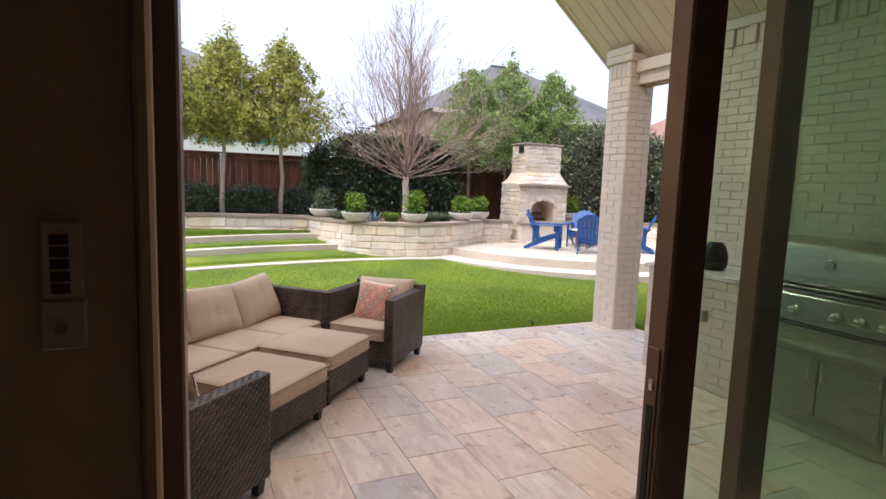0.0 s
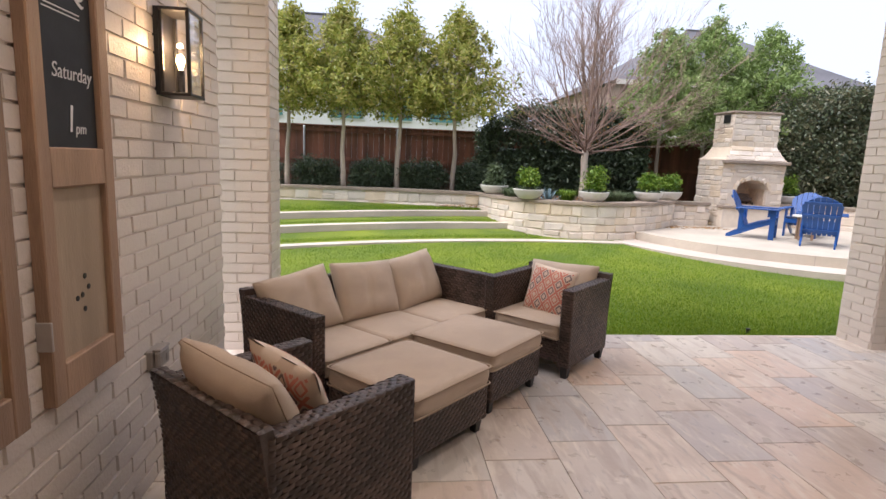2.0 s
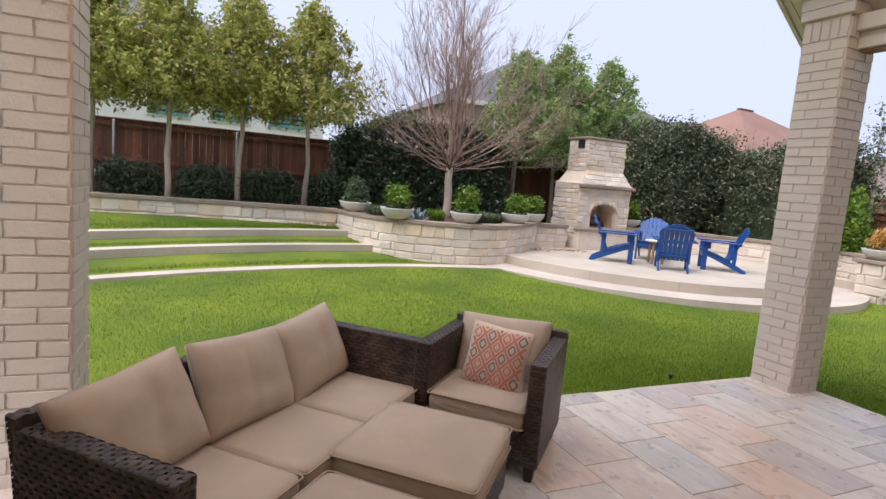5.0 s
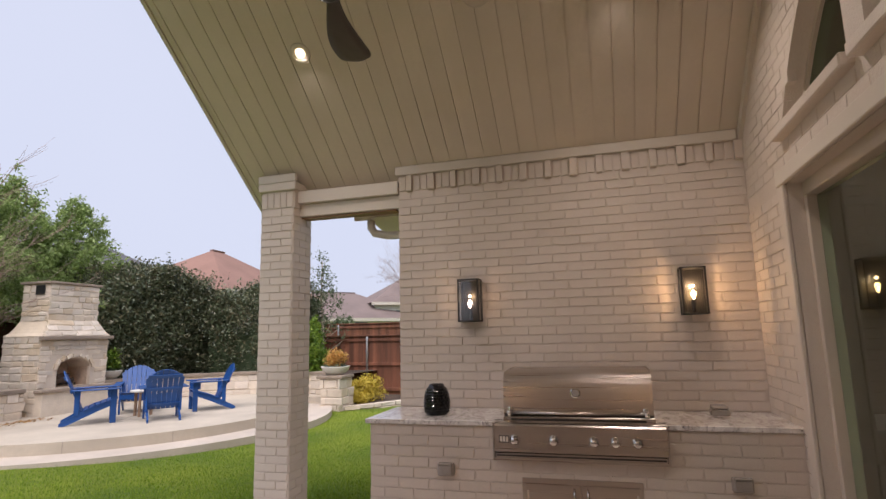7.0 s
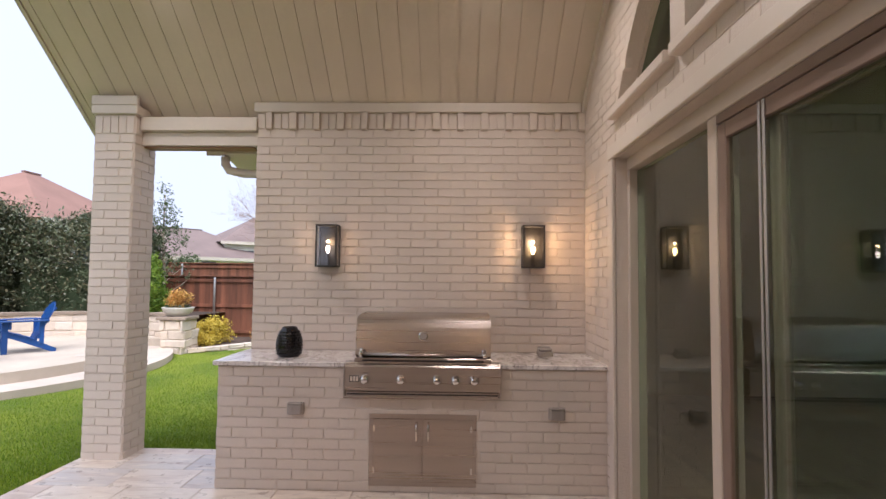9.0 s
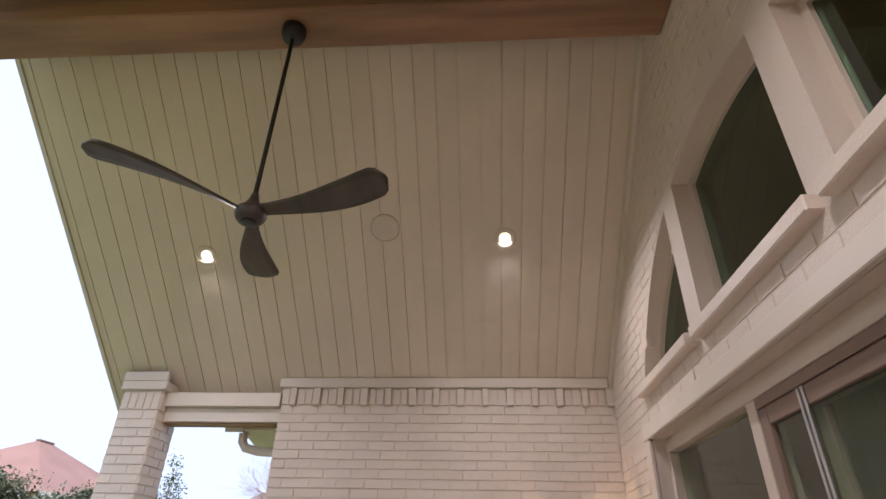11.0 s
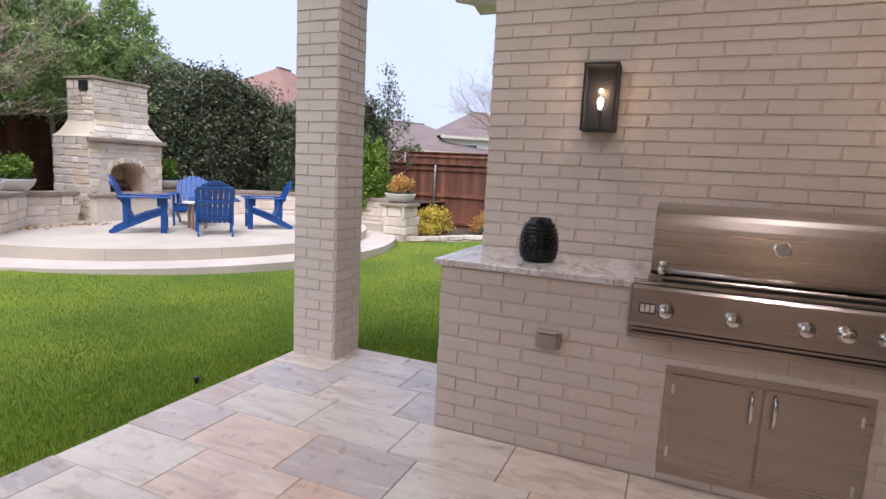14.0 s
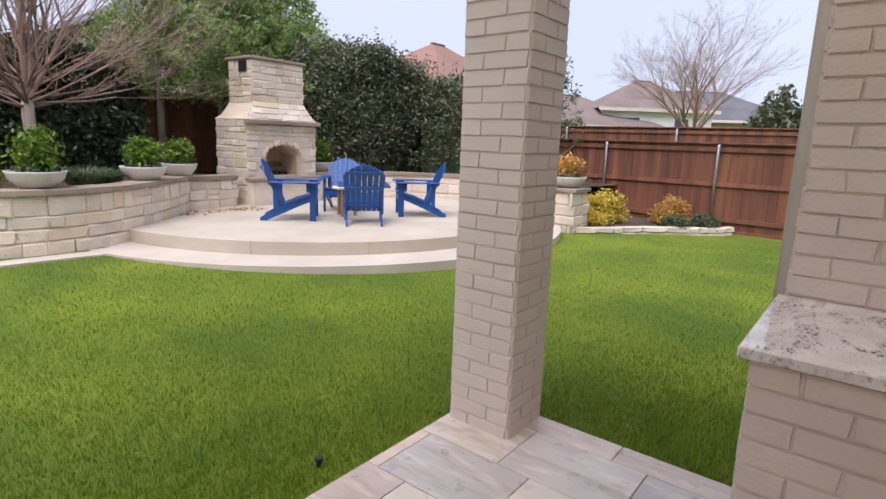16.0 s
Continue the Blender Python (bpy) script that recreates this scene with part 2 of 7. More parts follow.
M_WICKER = mat("brown_resin_wicker", (0.062, 0.043, 0.037), rough=0.34, var=0.3, scale=6, bump=0.25, bscale=300, island=True, rand=0.45, second=(0.10, 0.066, 0.053), patch=4)
# near-black filling of the frames behind the woven strands
M_WDARK = mat("wicker_dark_core", (0.012, 0.009, 0.008), rough=0.8, var=0.2, bump=0.1)
M_CUSH = mat("tan_cushion_fabric", (0.45, 0.355, 0.275), rough=0.9, var=0.07, scale=2, bump=0.3, bscale=500, patch=3)
M_PIPE = mat("tan_piping", (0.36, 0.275, 0.205), rough=0.9, var=0.05, bump=0.1)
M_PILLOW = mat("cream_pillow_fabric", (0.62, 0.50, 0.40), rough=0.9, var=0.06, bump=0.3, bscale=400)
M_CORAL = mat("coral_print", (0.55, 0.20, 0.15), rough=0.9, var=0.12, bump=0.3, bscale=400)
M_GREYP = mat("grey_print", (0.20, 0.15, 0.16), rough=0.9, var=0.1, bump=0.3, bscale=400)
M_BLUE = mat("blue_painted_poly", (0.008, 0.066, 0.25), rough=0.4, var=0.12, bump=0.08, rand=0.1)
M_OLDWOOD = mat("weathered_pine_frame", (0.34, 0.215, 0.14), rough=0.7, var=0.3, scale=4, bump=0.4, bscale=50, stretch=(5, 5, 0.5))
M_OLDPANEL = mat("weathered_board_panel", (0.36, 0.265, 0.18), rough=0.75, var=0.22, scale=4, bump=0.4, bscale=60, stretch=(5, 5, 0.5))
M_SLATE = mat("chalkboard", (0.022, 0.021, 0.022), rough=0.75, var=0.35, scale=3, bump=0.05)
M_CHALK = mat("chalk", (0.72, 0.68, 0.66), rough=0.95, var=0.2, bump=0.2)
M_VASE = mat("black_glaze", (0.01, 0.01, 0.012), rough=0.12, var=0.2, bump=0.03)
M_GREYBOX = mat("grey_cast_metal", (0.36, 0.32, 0.29), rough=0.5, metal=0.3, var=0.1, bump=0.1)
M_BOWL = mat("cast_stone_bowl", (0.60, 0.57, 0.52), rough=0.8, var=0.15, scale=4, bump=0.2)
M_BARK = mat("pale_bark", (0.47, 0.38, 0.30), rough=0.9, var=0.3, scale=5, bump=0.8, bscale=40, stretch=(1, 1, 0.4))
M_TWIG = mat("twig_bark", (0.29, 0.195, 0.155), rough=0.9, var=0.25, scale=4, bump=0.3)
M_TREE = leaf_mat("tree_leaf", [(0.26, 0.31, 0.05), (0.37, 0.39, 0.08), (0.50, 0.46, 0.13), (0.52, 0.39, 0.17)], through_light=0.42)
M_TREEG = leaf_mat("green_tree_leaf", [(0.20, 0.29, 0.08), (0.30, 0.39, 0.13), (0.42, 0.48, 0.20)], through_light=0.42)
M_HEDGE = leaf_mat("dark_hedge_leaf", [(0.05, 0.075, 0.04), (0.085, 0.12, 0.06), (0.14, 0.17, 0.095)], rough=0.3, through_light=0.15)
M_HEDGEB = leaf_mat("bronze_hedge_leaf", [(0.085, 0.11, 0.055), (0.13, 0.155, 0.085), (0.22, 0.165, 0.10)], rough=0.32, through_light=0.15)
M_LIME = leaf_mat("lime_leaf", [(0.10, 0.20, 0.02), (0.18, 0.29, 0.03), (0.33, 0.40, 0.06)])
M_YELLOW = leaf_mat("yellow_leaf", [(0.58, 0.43, 0.05), (0.68, 0.52, 0.08), (0.50, 0.44, 0.10)])
M_ORANGE = leaf_mat("orange_leaf", [(0.58, 0.32, 0.09), (0.62, 0.42, 0.10), (0.55, 0.26, 0.10)])
M_SAGE = leaf_mat("sage_leaf", [(0.10, 0.14, 0.07), (0.16, 0.19, 0.10), (0.09, 0.12, 0.05)])
M_AGAVE = mat("blue_agave", (0.20, 0.30, 0.33), rough=0.5, var=0.15, bump=0)
M_DRYLEAF = leaf_mat("dry_leaf", [(0.38, 0.20, 0.06), (0.28, 0.13, 0.05), (0.45, 0.30, 0.10)])
M_ROOFG = mat("grey_shingle", (0.13, 0.125, 0.135), rough=0.9, var=0.2, scale=2, bump=0.3, bscale=20, patch=0.5)
M_ROOFR = mat("russet_shingle", (0.27, 0.15, 0.115), rough=0.9, var=0.15, scale=2, bump=0.3, bscale=20, patch=0.5)
M_ROOFB = mat("umber_shingle", (0.20, 0.15, 0.135), rough=0.9, var=0.15, scale=2, bump=0.3, bscale=20, patch=0.5)
M_WHITEW = mat("white_render_wall", (0.72, 0.70, 0.66), rough=0.7, var=0.08, bump=0.1)
M_TANW = mat("tan_brick_wall", (0.36, 0.26, 0.20), rough=0.8, var=0.2, scale=4, bump=0.2)
M_SHUT = mat("teal_shutter", (0.10, 0.26, 0.25), rough=0.6, var=0.1, bump=0.1)
M_WINDARK = mat("far_window_glass", (0.05, 0.06, 0.07), rough=0.1, var=0.1, bump=0)
M_FIREBRICK = mat("soot_firebrick", (0.60, 0.45, 0.33), rough=0.9, var=0.35, scale=3, bump=0.3)
M_LOG = mat("burnt_log", (0.10, 0.06, 0.04), rough=0.9, var=0.5, bump=0.6)


# ---- mesh helpers ----
def mesh_of(bm, name, material, smooth=False):
    me = bpy.data.meshes.new(name)
    bm.to_mesh(me)
    bm.free()
    if smooth:
        me.polygons.foreach_set("use_smooth", [True] * len(me.polygons))
    me.materials.append(material)
    return me


def part(name, bm, material, parent=None, label="", smooth=False, m=None):
    """Links a bmesh as one mesh object under a thing or a part."""
    ob = new(name, mesh_of(bm, name, material, smooth))
    if parent is not None:
        ob.parent = parent
    if m is not None:
        ob.matrix_basis = m
    return tagged(ob, label)


def thing(name, m, label, category, group="", kind=""):
    ob = new(name)
    ob.empty_display_size = 0.2
    ob.matrix_basis = m
    return tagged(ob, label, category, group, kind)


def setting(name, bm, material, label, category, smooth=False):
    return tagged(part(name, bm, material, smooth=smooth), label, category, kind="structure")


def add_box(bm, x0, x1, y0, y1, z0, z1, bevel=0.0, m=None, seg=1):
    mm = Matrix.Translation(((x0 + x1) / 2, (y0 + y1) / 2, (z0 + z1) / 2)) @ Matrix.Diagonal((x1 - x0, y1 - y0, z1 - z0, 1))
    g = bmesh.ops.create_cube(bm, size=1, matrix=mm)
    vs = g["verts"]
    if bevel:
        es = list({e for v in vs for e in v.link_edges})
        r = bmesh.ops.bevel(bm, geom=es, offset=bevel, segments=seg, affect="EDGES", profile=0.5)
        vs = list({v for f in r["faces"] for v in f.verts} | {v for v in vs if v.is_valid})
    if m is not None:
        bmesh.ops.transform(bm, matrix=m, verts=vs)
    return vs


def box(x0, x1, y0, y1, z0, z1, bevel=0.0, m=None, seg=1):
    bm = bmesh.new()
    add_box(bm, x0, x1, y0, y1, z0, z1, bevel, m, seg)
    return bm


def lathe(profile, n=24, cap=True):
    """A turned solid from (radius, height) pairs."""
    bm = bmesh.new()
    rings = [[bm.verts.new((r * math.cos(2 * math.pi * i / n), r * math.sin(2 * math.pi * i / n), z)) for i in range(n)] for r, z in profile]
    for a, b in zip(rings, rings[1:]):
        for i in range(n):
            bm.faces.new((a[i], a[(i + 1) % n], b[(i + 1) % n], b[i]))
    if cap:
        bm.faces.new(rings[0][::-1])
        bm.faces.new(rings[-1])
    return bm


def tube(bm, pts, radii, n=8, cap=True):
    pts = [Vector(p) for p in pts]
    rings = []
    for i, p in enumerate(pts):
        d = (pts[min(i + 1, len(pts) - 1)] - pts[max(i - 1, 0)]).normalized()
        a = d.orthogonal().normalized()
        if i and rings:
            a = (rings[-1][1] - d * rings[-1][1].dot(d)).normalized()
        b = d.cross(a)
        r = radii[i] if isinstance(radii, (list, tuple)) else radii
        rings.append(([bm.verts.new(p + (a * math.cos(2 * math.pi * k / n) + b * math.sin(2 * math.pi * k / n)) * r) for k in range(n)], a))
    for (u, _), (v, _) in zip(rings, rings[1:]):
        for k in range(n):
            bm.faces.new((u[k], u[(k + 1) % n], v[(k + 1) % n], v[k]))
    if cap:
        bm.faces.new(rings[0][0][::-1])
        bm.faces.new(rings[-1][0])
    return bm


def prism(bm, outline, depth, m=None):
    """Pushes a flat outline (x, z) through depth along y."""
    a = [bm.verts.new((x, 0, z)) for x, z in outline]
    b = [bm.verts.new((x, depth, z)) for x, z in outline]
    n = len(outline)
    bm.faces.new(a)
    bm.faces.new(b[::-1])
    for i in range(n):
        bm.faces.new((a[i], b[i], b[(i + 1) % n], a[(i + 1) % n]))
    bmesh.ops.recalc_face_normals(bm, faces=bm.faces)
    if m is not None:
        bmesh.ops.transform(bm, matrix=m, verts=a + b)
    return bm


def raw_object(name, verts, faces, material, parent=None, smooth=False):
    me = bpy.data.meshes.new(name)
    me.from_pydata(verts, [], faces)
    me.materials.append(material)
    if smooth:
        me.polygons.foreach_set("use_smooth", [True] * len(me.polygons))
    ob = new(name, me)
    if parent is not None:
        ob.parent = parent
    return ob


def soup(name, quads, material, parent=None, corners=4):
    """Many small loose faces as one mesh: quads is an array (n, corners, 3)."""
    q = np.asarray(quads, dtype=np.float32)
    n = len(q)
    me = bpy.data.meshes.new(name)
    me.vertices.add(n * corners)
    me.vertices.foreach_set("co", q.ravel())
    me.loops.add(n * corners)
    me.loops.foreach_set("vertex_index", np.arange(n * corners, dtype=np.int32))
    me.polygons.add(n)
    me.polygons.foreach_set("loop_start", np.arange(0, n * corners, corners, dtype=np.int32))
    me.polygons.foreach_set("loop_total", np.full(n, corners, dtype=np.int32))
    me.update(calc_edges=True)
    me.materials.append(material)
    ob = new(name, me)
    if parent is not None:
        ob.parent = parent
    return ob


# Shared pieces: a chamfered block of unit size, in a few uneven shapes.
def block_data(name, material, chamfer, rough_edge, seed):
    rng = random.Random(seed)
    c = chamfer
    v = []
    for (sx, sz) in ((-1, -1), (1, -1), (1, 1), (-1, 1)):
        v.append((sx * 0.5, 0.5, sz * 0.5))
    for (sx, sz) in ((-1, -1), (1, -1), (1, 1), (-1, 1)):
        v.append((sx * 0.5, -0.5 + 0.35, sz * 0.5))
    for (sx, sz) in ((-1, -1), (1, -1), (1, 1), (-1, 1)):
        v.append((sx * (0.5 - c * 0.35) + rng.uniform(-1, 1) * rough_edge, -0.5 + rng.uniform(0, 1) * rough_edge, sz * (0.5 - c) + rng.uniform(-1, 1) * rough_edge))
    f = [(3, 2, 1, 0), (8, 9, 10, 11)]
    for k in range(4):
        j = (k + 1) % 4
        f.append((k, j, 4 + j, 4 + k))
        f.append((4 + k, 4 + j, 8 + j, 8 + k))
    me = bpy.data.meshes.new(name)
    me.from_pydata(v, [], f)
    me.materials.append(material)
    return me


BRICK_DATA = [block_data("brick", M_BRICK, 0.05, 0.018, s) for s in range(5)]
STONE_DATA = [block_data("stone", M_STONE, 0.12, 0.14, s) for s in range(9)]


def pieces(parent, name, datas, places, limit=280, rest_name="brickwork", seed=1):
    """places: (matrix with scale) for each block. The first ones are objects, those past the limit one joined mesh."""
    rng = random.Random(seed)
    for m in places[:limit]:
        ob = new(name, rng.choice(datas))
        ob.parent = parent
        ob.matrix_basis = m
    if len(places) > limit:
        vs, fs = [], []
        for m in places[limit:]:
            d = rng.choice(datas)
            o = len(vs)
            vs += [tuple(m @ v.co) for v in d.vertices]
            fs += [tuple(o + i for i in p.vertices) for p in d.polygons]
        tagged(raw_object(rest_name, vs, fs, datas[0].materials[0], parent), kind="stuff")


COURSE, BLEN = 0.0765, 0.236


def brick_places(origin, along, out, length, z0, z1, phase=0, skip=None, proud=0.007, seed=3):
    """Running-bond bricks on a flat face; along and out are unit directions."""
    rng = random.Random(seed)
    along, out = Vector(along), Vector(out)
    o = Vector(origin)
    res = []
    rows = int(round((z1 - z0) / COURSE))
    ch = (z1 - z0) / rows
    for r in range(rows):
        s = -BLEN * (0.5 if (r + phase) % 2 else 0.0)
        zc = z0 + (r + 0.5) * ch
        while s < length - 0.01:
            a, b = max(s, 0), min(s + BLEN, length)
            s += BLEN
            if b - a < 0.04:
                continue
            if skip and skip((a + b) / 2, zc):
                continue
            w, h, d = b - a - 0.0065, ch - 0.005, 0.05
            c = o + along * ((a + b) / 2 + rng.uniform(-.0015, .0015)) + out * (proud - d / 2 + rng.uniform(-.0018, .0018)) + Vector((0, 0, zc + rng.uniform(-.0015, .0015)))
            rot = Matrix((along, -out, (0, 0, 1))).transposed().to_4x4()
            res.append(Matrix.Translation(c) @ rot @ Matrix.Diagonal((w, d, h, 1)))
    return res

# ---- large structure ----
WX, EX = -5.32, 0.0            # faces of the two side walls of the porch
RIDGE, TOP = -2.66, 3.18       # ridge line and wall top
SLOPE = 0.81
WEST_END, EAST_END = 3.46, 2.97
PN, PE = 4.44, 0.24            # edges of the paving


def smooth01(t):
    t = max(0.0, min(1.0, t))
    return t * t * (3 - 2 * t)


def ground_z(x, y):
    t = np.clip((y - 4.4) / 5.2, 0.0, 1.0)
    return -0.04 + 0.14 * t * t * (3 - 2 * t)


# Ground, one sheet to the horizon.
xs = [-900, -300, -120, -60, -30] + list(np.linspace(-16, 18, 86)) + [30, 60, 120, 300, 900]
ys = [-900, -300, -100, -40, -20] + list(np.linspace(-12, 24, 91)) + [40, 80, 160, 300, 900]
gv = [(x, y, ground_z(x, y) if PN - 1.2 < y or x > 1 or x < -7 else -0.25) for y in ys for x in xs]
gf = [(j * len(xs) + i, j * len(xs) + i + 1, (j + 1) * len(xs) + i + 1, (j + 1) * len(xs) + i) for j in range(len(ys) - 1) for i in range(len(xs) - 1)]
tagged(raw_object("ground", gv, gf, M_LAWN, smooth=True), "mown green lawn rising gently to stone terraces", "ground", kind="structure")

# Porch slab under the tiles.
floor = setting("floor", box(-6.2, PE, -0.02, PN, -0.24, -0.012), M_GROUT, "porch floor of pale sandstone tiles in staggered rows", "floor")

# House wall towards the porch, with door opening and three arched lights.
DL, DR, DTOP = -4.53, -0.93, 2.49
ARC_C, ARC_Z, ARC_R, SILL = -2.68, 1.79, 2.02, 2.84
WINS = [(-1.95, -1.0), (-3.22, -2.14), (-4.36, -3.41)]


def arc_z(x):
    return ARC_Z + math.sqrt(max(0.0, ARC_R ** 2 - (x - ARC_C) ** 2))


def roof_z(x):
    return TOP + SLOPE * (abs(RIDGE - EX) - abs(x - RIDGE))


def strip_wall(x0, x1, low, high, n=1):
    """A length of house wall between two height functions."""
    bm = bmesh.new()
    for i in range(n):
        a, b = x0 + (x1 - x0) * i / n, x0 + (x1 - x0) * (i + 1) / n
        prism(bm, [(a, low(a)), (b, low(b)), (b, high(b)), (a, high(a))], 0.2)
    bmesh.ops.transform(bm, matrix=Matrix.Translation((0, -0.2, 0)), verts=bm.verts)
    return bm


house = bmesh.new()
cuts = [(-9.0, WX - 0.3), (WX - 0.3, DL), (DR, EX + 0.3), (EX + 0.3, 6.0)]
for a, b in cuts:
    tmp = strip_wall(a, b, lambda x: -0.2, lambda x: max(roof_z(x), 3.0) + 0.25, 4)
    me_ = bpy.data.meshes.new("t"); tmp.to_mesh(me_); house.from_mesh(me_); tmp.free()
edges = sorted({DL, DR, *[v for w in WINS for v in w]})
for a, b in zip(edges, edges[1:]):
    mid = (a + b) / 2
    if any(w0 < mid < w1 for w0, w1 in WINS):
        for lo, hi, n in ((lambda x: DTOP, lambda x: SILL, 1), (arc_z, lambda x: roof_z(x) + 0.25, 10)):
            tmp = strip_wall(a, b, lo, hi, n)
            tmp.to_mesh(me_); house.from_mesh(me_); tmp.free()
    else:
        tmp = strip_wall(a, b, lambda x: DTOP, lambda x: roof_z(x) + 0.25, 2)
        tmp.to_mesh(me_); house.from_mesh(me_); tmp.free()
bpy.data.meshes.remove(me_)
wall_south = setting("wall_south", house, M_MORTAR, "house wall of cream-painted brick with arched lights over wide glass doors", "wall")

wall_east = setting("wall_east", box(EX, EX + 0.26, 0.001, EAST_END, -0.2, TOP), M_MORTAR, "cream-painted brick wall behind the grill counter", "wall")
wall_west = setting("wall_west", box(WX - 0.26, WX, 0.001, WEST_END, -0.2, TOP), M_MORTAR, "cream-painted brick side wall with hung barn shutters", "wall")

# Sloping plank ceiling in two halves, a board each, with a tongue gap between them.
def ceiling_half(sign):
    bm = bmesh.new()
    y = 0.004
    bw = 0.163
    while y < 4.62:
        y1 = min(y + bw - 0.008, 4.63)
        x_out = RIDGE + sign * 2.98
        z_in, z_out = roof_z(RIDGE), TOP + SLOPE * (2.66 - 2.98)
        v = [bm.verts.new(p) for p in ((RIDGE, y, z_in), (x_out, y, z_out), (x_out, y1, z_out), (RIDGE, y1, z_in),
                                       (RIDGE, y, z_in + .03), (x_out, y, z_out + .03), (x_out, y1, z_out + .03), (RIDGE, y1, z_in + .03))]
        for q in ((0, 1, 2, 3), (7, 6, 5, 4), (0, 4, 5, 1), (2, 6, 7, 3), (1, 5, 6, 2), (3, 7, 4, 0)):
            bm.faces.new([v[k] for k in q])
        y += bw
    # the board behind the gaps
    v = [bm.verts.new(p) for p in ((RIDGE, 0, roof_z(RIDGE) + .012), (RIDGE + sign * 2.98, 0, TOP - SLOPE * .32 + .012), (RIDGE + sign * 2.98, 4.63, TOP - SLOPE * .32 + .012), (RIDGE, 4.63, roof_z(RIDGE) + .012))]
    bm.faces.new(v)
    bmesh.ops.recalc_face_normals(bm, faces=bm.faces)
    return bm


both = ceiling_half(1)
me_ = bpy.data.meshes.new("t")
tmp = ceiling_half(-1); tmp.to_mesh(me_); tmp.free(); both.from_mesh(me_)
bpy.data.meshes.remove(me_)
ceiling = setting("ceiling", both, M_PLANK, "vaulted porch ceiling of cream-painted grooved boards", "ceiling")

# Roof above, with fascia on the gable.
roof = bmesh.new()
for s in (1, -1):
    prism(roof, [(RIDGE, roof_z(RIDGE) + 0.05), (RIDGE + s * 3.02, TOP - SLOPE * .36 + 0.05), (RIDGE + s * 3.02, TOP - SLOPE * .36 + 0.24), (RIDGE, roof_z(RIDGE) + 0.24)], 4.95, Matrix.Translation((0, -0.3, 0)))
setting("porch_roof", roof, M_ROOFG, "grey shingled gable roof over the porch", "roof")
for s in (1, -1):
    f = bmesh.new()
    prism(f, [(RIDGE, roof_z(RIDGE) - 0.015), (RIDGE + s * 3.02, TOP - SLOPE * .36 - 0.015), (RIDGE + s * 3.02, TOP - SLOPE * .36 + 0.2), (RIDGE, roof_z(RIDGE) + 0.2)], 0.035, Matrix.Translation((0, 4.635, 0)))
    setting("trim", f, M_TRIM, "cream-painted rake board on the gable edge", "trim")

# Ridge beam.
setting("ridge_beam", box(RIDGE - 0.15, RIDGE + 0.15, 0.003, 4.63, 4.625, 5.30, 0.012), M_BEAM, "brown stained timber ridge beam", "beam")

# Wall-top trims, crown strips along the house wall.
setting("trim", box(EX - 0.035, EX - 0.002, 0.04, EAST_END + 0.03, TOP - 0.075, TOP + 0.012, 0.006), M_TRIM, "cream-painted trim at the wall top", "trim")
setting("trim", box(WX + 0.002, WX + 0.035, 0.04, WEST_END + 0.03, TOP - 0.075, TOP + 0.012, 0.006), M_TRIM, "cream-painted trim at the wall top", "trim")
for s in (1, -1):
    f = bmesh.new()
    prism(f, [(RIDGE, roof_z(RIDGE) - 0.11), (RIDGE + s * 2.655, TOP - 0.105), (RIDGE + s * 2.655, TOP - 0.004), (RIDGE, roof_z(RIDGE) - 0.004)], 0.03, Matrix.Translation((0, 0.0, 0)))
    setting("trim", f, M_TRIM, "cream-painted crown strip under the ceiling", "trim")


# Columns and the beams that join them to the walls.
def column(name, x0, x1, y0, y1):
    th = thing(name, Matrix.Translation(((x0 + x1) / 2, (y0 + y1) / 2, -0.012)), "cream-painted square brick porch column on the paving", "column", kind="structure", group="porch columns")
    w, d = x1 - x0, y1 - y0
    part("core", box(-w / 2, w / 2, -d / 2, d / 2, 0, TOP - 0.1), M_MORTAR, th)
    part("cap", box(-w / 2 - .03, w / 2 + .03, -d / 2 - .03, d / 2 + .03, TOP - 0.115, TOP - 0.03, 0.008), M_TRIM, th)
    for sx in (-1, 1):
        part("cap_block", box(sx * (w / 2 + .012) - .02, sx * (w / 2 + .012) + .02, -d / 2 - .03, d / 2 + .03, TOP - 0.031, TOP + 0.05, .004), M_TRIM, th)
    pl = []
    for o, a, n, ln, ph in (((-w / 2, -d / 2, 0), (1, 0, 0), (0, -1, 0), w, 0), ((-w / 2, d / 2, 0), (0, -1, 0), (-1, 0, 0), d, 1),
                            ((w / 2, d / 2, 0), (-1, 0, 0), (0, 1, 0), w, 0), ((w / 2, -d / 2, 0), (0, 1, 0), (1, 0, 0), d, 1)):
        pl += brick_places(o, a, n, ln, 0.0, TOP - 0.3, phase=ph, seed=len(pl))
        k = 5
        for i in range(k):
            rot = Matrix((Vector(a), -Vector(n), (0, 0, 1))).transposed().to_4x4()
            c = Vector(o) + Vector(a) * (ln * (i + .5) / k) + Vector(n) * (-.016) + Vector((0, 0, TOP - 0.21))
            pl.append(Matrix.Translation(c) @ rot @ Matrix.Diagonal((ln / k - .012, .05, .165, 1)))
    pieces(th, "brick", BRICK_DATA, pl, limit=300)
    return th


